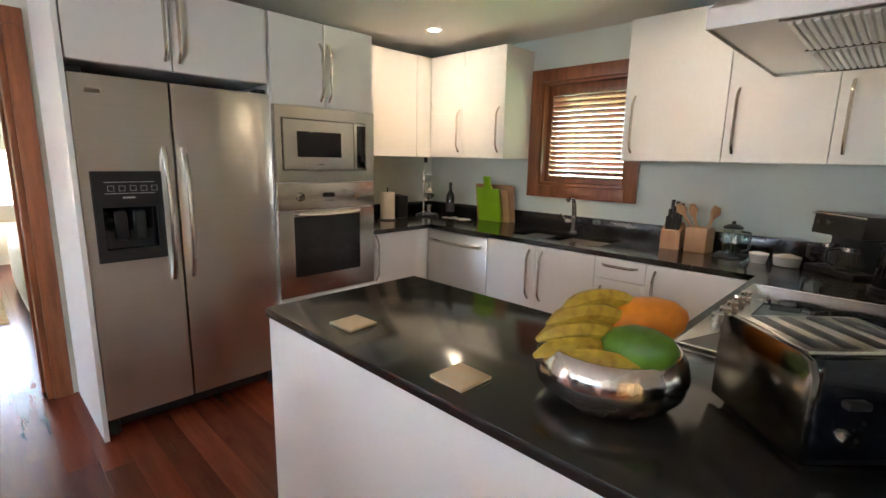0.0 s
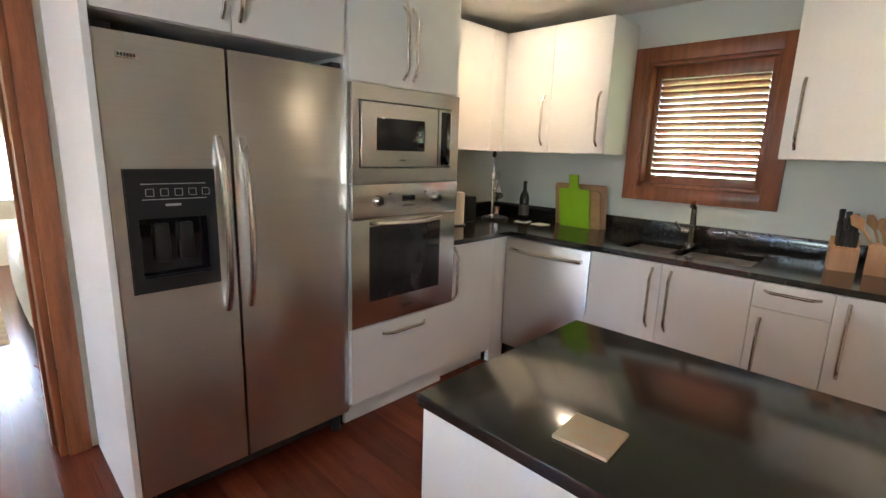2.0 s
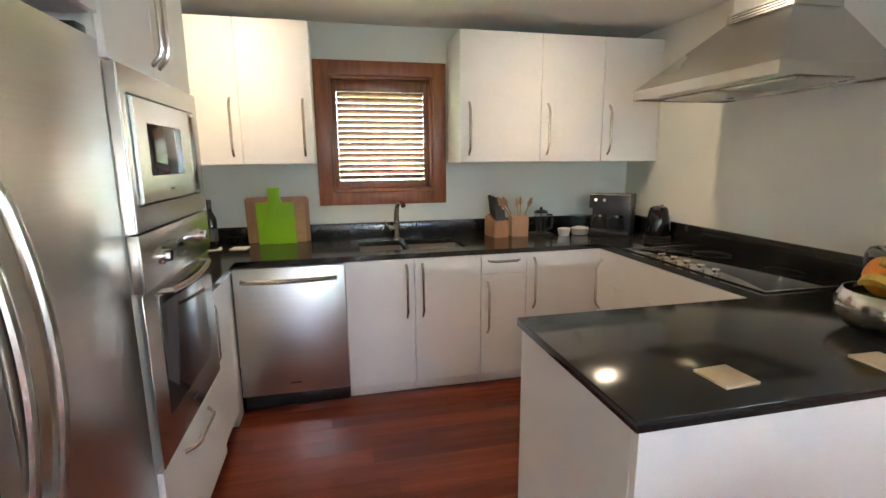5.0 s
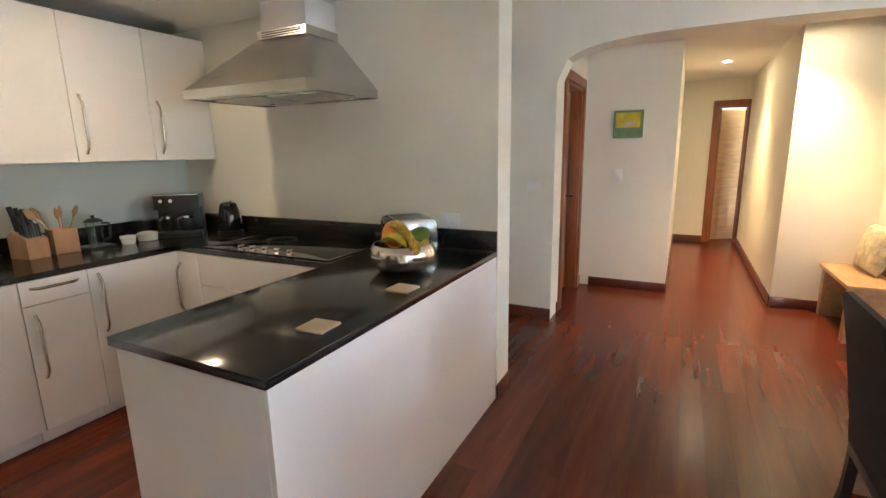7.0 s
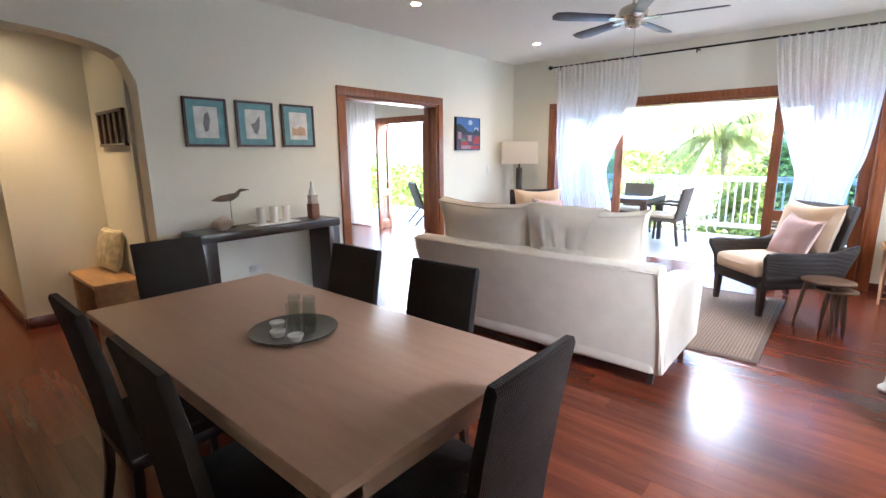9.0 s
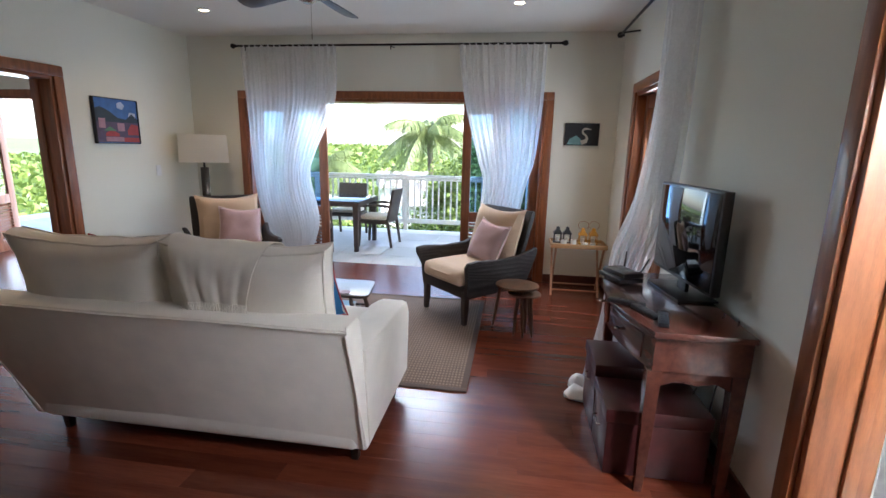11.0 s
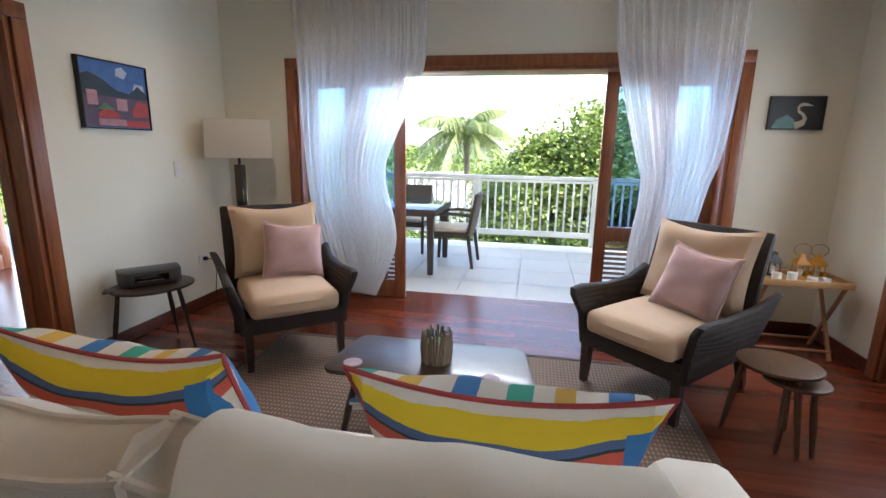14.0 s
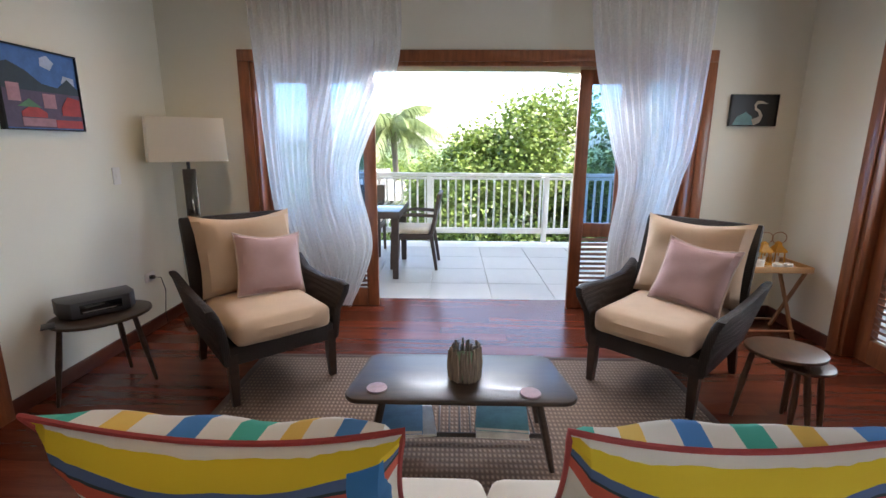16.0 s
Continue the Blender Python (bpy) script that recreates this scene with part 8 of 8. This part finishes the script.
# veranda dining set
RESIN = mat("grey_brown_resin_weave", (0.085, 0.065, 0.055), 0.6, var=0.2, scale=40, fine=180, bump=0.3)
ot = thing("veranda_table", pose(-1.98, 8.95, -0.012), "dark woven veranda table with a glass top", "table")
bm = B()
box(bm, (-0.60, -0.50, 0.66), (0.60, 0.50, 0.73), 0.006)
part("frame", bm, RESIN, ot)
bm = B()
box(bm, (-0.60, -0.50, 0.7305), (0.60, 0.50, 0.738), 0.002)
part("glass_top", bm, mat("blue_glass_top", (0.10, 0.17, 0.20), 0.06, var=0.1, scale=4, fine=40, bump=0), ot)
for sx in (-0.545, 0.545):
    for sy in (-0.445, 0.445):
        bm = B()
        tube(bm, [(sx, sy, 0.66), (sx, sy, 0.0)], [0.055, 0.04], 4)
        part("leg", bm, RESIN, ot)
oc = thing("veranda_chair", pose(-1.28, 9.12, -0.012, 0, 0, -92), "dark woven veranda armchair with a pale seat pad", "chair", "veranda chairs")
bm = B()
prism(bm, [(0.2, 0.42), (0.24, 0.42), (0.33, 0.88), (0.29, 0.88)], "yz", -0.25, 0.25, 0.006)
part("backrest", bm, RESIN, oc)
bm = B()
box(bm, (-0.26, -0.25, 0.36), (0.26, 0.23, 0.42), 0.006)
part("seat", bm, RESIN, oc)
bm = B()
soft_block(bm, (-0.24, -0.24, 0.421), (0.24, 0.19, 0.475), 0.02, 0.008, 4)
part("seat_pad", bm, LINEN, oc)
for sx in (-0.24, 0.24):
    for sy, y1 in ((-0.22, -0.24), (0.22, 0.28)):
        bm = B()
        tube(bm, [(sx, sy, 0.40), (sx, y1, 0.0)], [0.03, 0.022], 4)
        part("leg", bm, RESIN, oc)
    bm = B()
    tube(bm, [(sx, -0.22, 0.40), (sx, -0.22, 0.62), (sx, 0.0, 0.645), (sx, 0.27, 0.63)], 0.02, 6)
    part("arm", bm, RESIN, oc)
for x, y, turn in ((-2.0, 9.72, 0), (-2.0, 8.15, 180), (-2.75, 8.95, 90)):
    copy_thing(oc, pose(x, y, -0.012, 0, 0, turn))

# ground and hills
bm = B()
n = 60
gv = {}
for i in range(n + 1):
    for j in range(n + 1):
        x, y = (i / n - 0.5), (j / n - 0.5)
        x, y = math.copysign(abs(x * 2) ** 2.4, x) * 1500, math.copysign(abs(y * 2) ** 2.4, y) * 1500
        d = math.hypot(x, y - 4)
        z = -5.5 - 6 * min(1, max(0, d - 12) / 60)
        hill = max(0, (d - 60) / 140)
        z += (5 + 6 * noise.noise(Vector((x / 160, y / 160, 0.3)))) * min(1.6, hill) * max(0, min(1, (-x - 0.1 * y + 20) / 90))
        gv[i, j] = bm.verts.new((x, y, z))
for i in range(n):
    for j in range(n):
        bm.faces.new((gv[i, j], gv[i + 1, j], gv[i + 1, j + 1], gv[i, j + 1]))
structure("ground", bm, GROUND, "green wooded hillside falling away from the house", "ground")
bm = B()
box(bm, (-9.5, -2.9, -6), (6.6, 7.7, -0.13))
box(bm, (-9.0, 7.7, -6), (VX, VY, -0.26))
structure("house_base", bm, RENDERW, "white rendered base of the house", "wall")
bm = B()
box(bm, (-9.9, -3.3, 3.0), (7.0, 8.0, 3.12))
structure("roof", bm, RENDERW, "flat white roof slab over the house", "roof")

LEAFS = []
for nm, c, c2 in (("light_leaf", (0.15, 0.22, 0.035), (0.24, 0.31, 0.07)), ("mid_leaf", (0.08, 0.14, 0.025), (0.14, 0.20, 0.04)), ("dark_leaf", (0.022, 0.045, 0.01), (0.045, 0.08, 0.014)), ("palm_leaf", (0.12, 0.17, 0.05), (0.22, 0.27, 0.10))):
    m = mat(nm, c, 0.5, var=0.3, scale=2, fine=9, bump=0, second=c2)
    nn, ll = m.node_tree.nodes, m.node_tree.links
    pb = nn["Principled BSDF"]
    through_light, mixer = nn.new("ShaderNodeBsdfTranslucent"), nn.new("ShaderNodeMixShader")
    ll.new(pb.inputs["Base Color"].links[0].from_socket, through_light.inputs[0])
    mixer.inputs[0].default_value = 0.4
    ll.new(pb.outputs[0], mixer.inputs[1])
    ll.new(through_light.outputs[0], mixer.inputs[2])
    ll.new(mixer.outputs[0], nn["Material Output"].inputs[0])
    LEAFS.append(m)
BARK = mat("grey_bark", (0.16, 0.13, 0.10), 0.9, var=0.3, scale=4, fine=30, bump=0.5, stretch=(2, 2, 0.5))


def tree(name, x, y, ground_z, top, spread, count, leaf, mats, label, seed, low=0.35):
    """Tapered trunk with limbs, and a crown of many single leaves round clump centres."""
    r = random.Random(seed)
    root = thing(name, pose(x, y, ground_z), label, "tree")
    h = top - ground_z
    bm = B()
    tube(bm, [(0, 0, 0), (0.1, 0.05, h * 0.3), (-0.05, 0.1, h * 0.6), (0.05, 0, h * 0.85)], [0.20, 0.15, 0.10, 0.03], 8)
    clumps = []
    for i in range(20 + count // 900):
        a, f = r.uniform(0, 2 * math.pi), r.random()
        z = h * (low + (0.97 - low) * f)
        reach = spread * (0.35 + 0.65 * r.random()) * math.sin(math.pi * min(0.97, 0.15 + 0.8 * f)) ** 0.6
        c = Vector((reach * math.cos(a), reach * math.sin(a), z))
        clumps.append((c, spread * r.uniform(0.30, 0.52)))
        if i % 2 == 0:
            tube(bm, [(0, 0, z * 0.6), c * 0.5 + Vector((0, 0, z * 0.35)), c], [0.06, 0.04, 0.015], 5)
    part("trunk", bm, BARK, root)
    bms = [B() for _ in mats]
    for k in range(count):
        c, rad = clumps[k % len(clumps)]
        d = Vector((r.gauss(0, 1), r.gauss(0, 1), r.gauss(0, 0.8)))
        d = d.normalized() * rad * r.random() ** 0.45
        p = c + d
        ax = Vector((r.uniform(-1, 1), r.uniform(-1, 1), r.uniform(-0.6, 0.4))).normalized()
        sd_ = ax.cross(Vector((r.uniform(-1, 1), r.uniform(-1, 1), r.uniform(0.2, 1)))).normalized()
        L, W = leaf * r.uniform(0.7, 1.4), leaf * r.uniform(0.25, 0.45)
        b_ = bms[min(len(mats) - 1, int(r.random() * len(mats)))]
        b_.faces.new([b_.verts.new(q) for q in (p, p + ax * L * 0.5 + sd_ * W, p + ax * L, p + ax * L * 0.5 - sd_ * W)])
    for b_, m in zip(bms, mats):
        cr = part("crown", b_, m, root)
        cr["kind"] = "stuff"
    return root


def palm(name, x, y, ground_z, top, fronds, length, label, seed):
    r = random.Random(seed)
    root = thing(name, pose(x, y, ground_z), label, "palm")
    h = top - ground_z
    bm = B()
    tube(bm, [(0, 0, 0), (0.15, 0, h * 0.4), (0.1, 0, h * 0.8), (0, 0, h)], [0.24, 0.17, 0.14, 0.16], 10)
    part("trunk", bm, BARK, root)
    for i in range(fronds):
        a = 2 * math.pi * (i / fronds) * 2.618
        up = 1.15 - 1.5 * i / fronds
        L = length * r.uniform(0.85, 1.1)
        bm = B()
        spine = []
        for k in range(15):
            t = k / 14
            out = L * t * math.cos(up * (1 - 0.3 * t))
            z = h + L * (math.sin(up) * t - (0.62 + 0.25 * (1 - up)) * t * t)
            spine.append(Vector((out * math.cos(a), out * math.sin(a), z)))
        tube(bm, spine, [0.035 * (1 - 0.85 * k / 14) for k in range(15)], 5)
        side = Vector((-math.sin(a), math.cos(a), 0))
        for k in range(3, 62):
            t = k / 62
            f = t * 14
            p = spine[int(f)].lerp(spine[min(14, int(f) + 1)], f - int(f))
            fw = (spine[min(14, int(f) + 1)] - spine[int(f)]).normalized()
            ll = L * 0.27 * math.sin(math.pi * (0.12 + 0.85 * t)) ** 0.7
            for s in (-1, 1):
                d = (side * s * 0.8 + fw * 0.7 + Vector((0, 0, -0.6 + r.uniform(-0.35, 0.25)))).normalized()
                w = fw * 0.024
                q = p + d * ll * 0.55 + Vector((0, 0, 0.02))
                e = p + d * ll + Vector((0, 0, -0.4 * ll))
                bm.faces.new([bm.verts.new(v) for v in (p - w, q - w, e, q + w, p + w)])
        part("frond", bm, LEAFS[3], root)
    return root


palm("palm_tree", -3.72, 27.0, -9.0, 2.25, 26, 3.0, "tall royal palm beyond the veranda", 4)
palm("palm_tree", -9.5, 27.0, -9.0, 0.4, 14, 2.4, "young palm below the veranda", 12)
LM, MD, DK = LEAFS[0], LEAFS[1], LEAFS[2]
for i, (x, y, top, spread, count, mats) in enumerate((
        (1.9, 17.4, 3.3, 2.3, 11000, (LM, LM, LM, MD)), (0.2, 17.6, 2.45, 1.9, 9000, (LM, LM, LM, MD)), (-0.95, 19.0, 1.95, 1.6, 6000, (LM, LM, LM, MD)), (5.7, 14.6, 4.3, 2.2, 7000, (LM, LM, MD)), (7.6, 18.5, 5.2, 2.8, 7000, (LM, LM, MD)), (-0.6, 22.5, 1.6, 2.6, 6000, (LM, MD)), (5.2, 17.0, 2.8, 3.0, 9000, (LM, MD)), (0.6, 15.5, -0.1, 2.4, 7000, (MD, DK)),
        (3.2, 14.8, 0.3, 2.3, 7000, (MD, DK)), (-2.6, 17.0, -0.3, 2.4, 6500, (MD, DK)), (-5.4, 19.0, -0.4, 2.6, 6500, (MD, LM)), (-8.5, 22.0, -2.0, 3.2, 6500, (LM, MD)),
        (8.0, 6.5, 2.9, 2.6, 8000, (LM, MD)), (8.3, 10.5, 3.2, 2.8, 7000, (LM, MD)), (7.6, 3.2, 2.6, 2.4, 6500, (LM, MD)), (8.6, 13.5, 3.4, 3.0, 6500, (LM, MD)), (-12.5, 20.0, -2.2, 3.4, 6000, (LM, MD)))):
    tree("garden_tree", x, y, -7.0, top - 0.75, spread, count * 3, 0.14, mats, "dense leafy green tree beyond the veranda", 20 + i, 0.30)
# wooded slope further off
bm2 = [B(), B()]
rw = random.Random(77)
for k in range(36000):
    d = 40 + 90 * rw.random() ** 1.4
    a = radians(rw.uniform(-58, 38))
    x, y = d * math.sin(a), d * math.cos(a)
    hz = min(0.9, -4.0 + 5.2 * max(0, min(1, (-x - 0.12 * y + 4) / 38)) * (d / 60)) + rw.uniform(-2.5, 0.7) - (3.0 if x < -0.42 * y else 0.0)
    s = 0.14 + d * 0.0045
    p = Vector((x, y, hz))
    ax = Vector((rw.uniform(-1, 1), rw.uniform(-1, 1), rw.uniform(-1, 1))).normalized() * s
    bx_ = ax.cross(Vector((rw.uniform(-1, 1), rw.uniform(-1, 1), rw.uniform(-1, 1)))).normalized() * s * 0.6
    b_ = bm2[k % 2]
    b_.faces.new([b_.verts.new(q) for q in (p - ax, p + bx_, p + ax, p - bx_)])
for b_, m in zip(bm2, (LM, MD)):
    ob = new("far_woods", finish("far_woods", b_, m))
    tagged(ob, "distant green woods on the slope", "woods", "", "stuff")
# houses below
for x, y, z in ((-3.4, 26.0, -2.6), (-6.5, 33.0, -2.4), (1.0, 35.0, -3.0)):
    hs = thing("garden_house", pose(x, y, z, 0, 0, 20), "small white house with a grey roof among trees", "house")
    bm = B()
    box(bm, (-1.6, -1.2, -7), (1.6, 1.2, 1.3))
    part("wall", bm, RENDERW, hs)
    bm = B()
    prism(bm, [(-1.5, 1.3), (1.5, 1.3), (0, 2.3)], "yz", -1.8, 1.8)
    part("roof", bm, mat("grey_shingle", (0.20, 0.19, 0.18), 0.8, var=0.2, scale=6, fine=40, bump=0.3), hs)


# ---- floor boards ----
FX0, FX1, FY0, FY1 = XW, XE, YS, YN + 0.30
bm = B()
box(bm, (-9.6, -2.8, -0.12), (6.6, 7.76, -0.014))
floor = structure("floor", bm, BASEB, "polished dark red hardwood strip floor", "floor")
PW = 0.118
rng = random.Random(5)
meshes = {}
LENGTHS = (0.9, 1.2, 1.5, 1.8, 2.1, 2.4)


def board_mesh(length):
    key = round(length, 2)
    if key not in meshes:
        bm = B()
        box(bm, (0, 0.0003, -0.014), (key - 0.0005, PW - 0.0003, 0))
        meshes[key] = finish("plank", bm, PLANK)
    return meshes[key]


row, y = 0, FY0
while y < FY1 - 0.01:
    x = FX0 - rng.choice((0, 0.4, 0.8))
    while x < FX1 + 0.2:
        length = rng.choice(LENGTHS)
        a, b = max(x, FX0), min(x + length, FX1 + 0.22)
        if b - a > 0.06:
            part("plank", board_mesh(round(b - a, 1) if b - a > 0.2 else b - a), None, floor, at=Matrix.Translation((a, y, 0)))
        x += length
    y += PW
# the boards of the rooms that are only looked into, joined
bm = B()
for x0, x1, y0, y1 in ((-9.5, XW, -0.25, 2.56), (-8.2, XW, 2.68, 7.76), (XE + 0.22, 6.4, -1.4, 1.9)):
    if x1 == XW and y0 < 0:
        x1 = XW - 0.002
    y = y0
    while y < y1 - 0.01:
        x = x0
        while x < x1 - 0.01:
            e = min(x1, x + rng.choice(LENGTHS))
            box(bm, (x, y + 0.0006, -0.014), (e - 0.001, min(y + PW, y1) - 0.0006, -0.0002))
            x = e
        y += PW
joined = part("far_planks", bm, PLANK, floor)
joined["kind"] = "stuff"
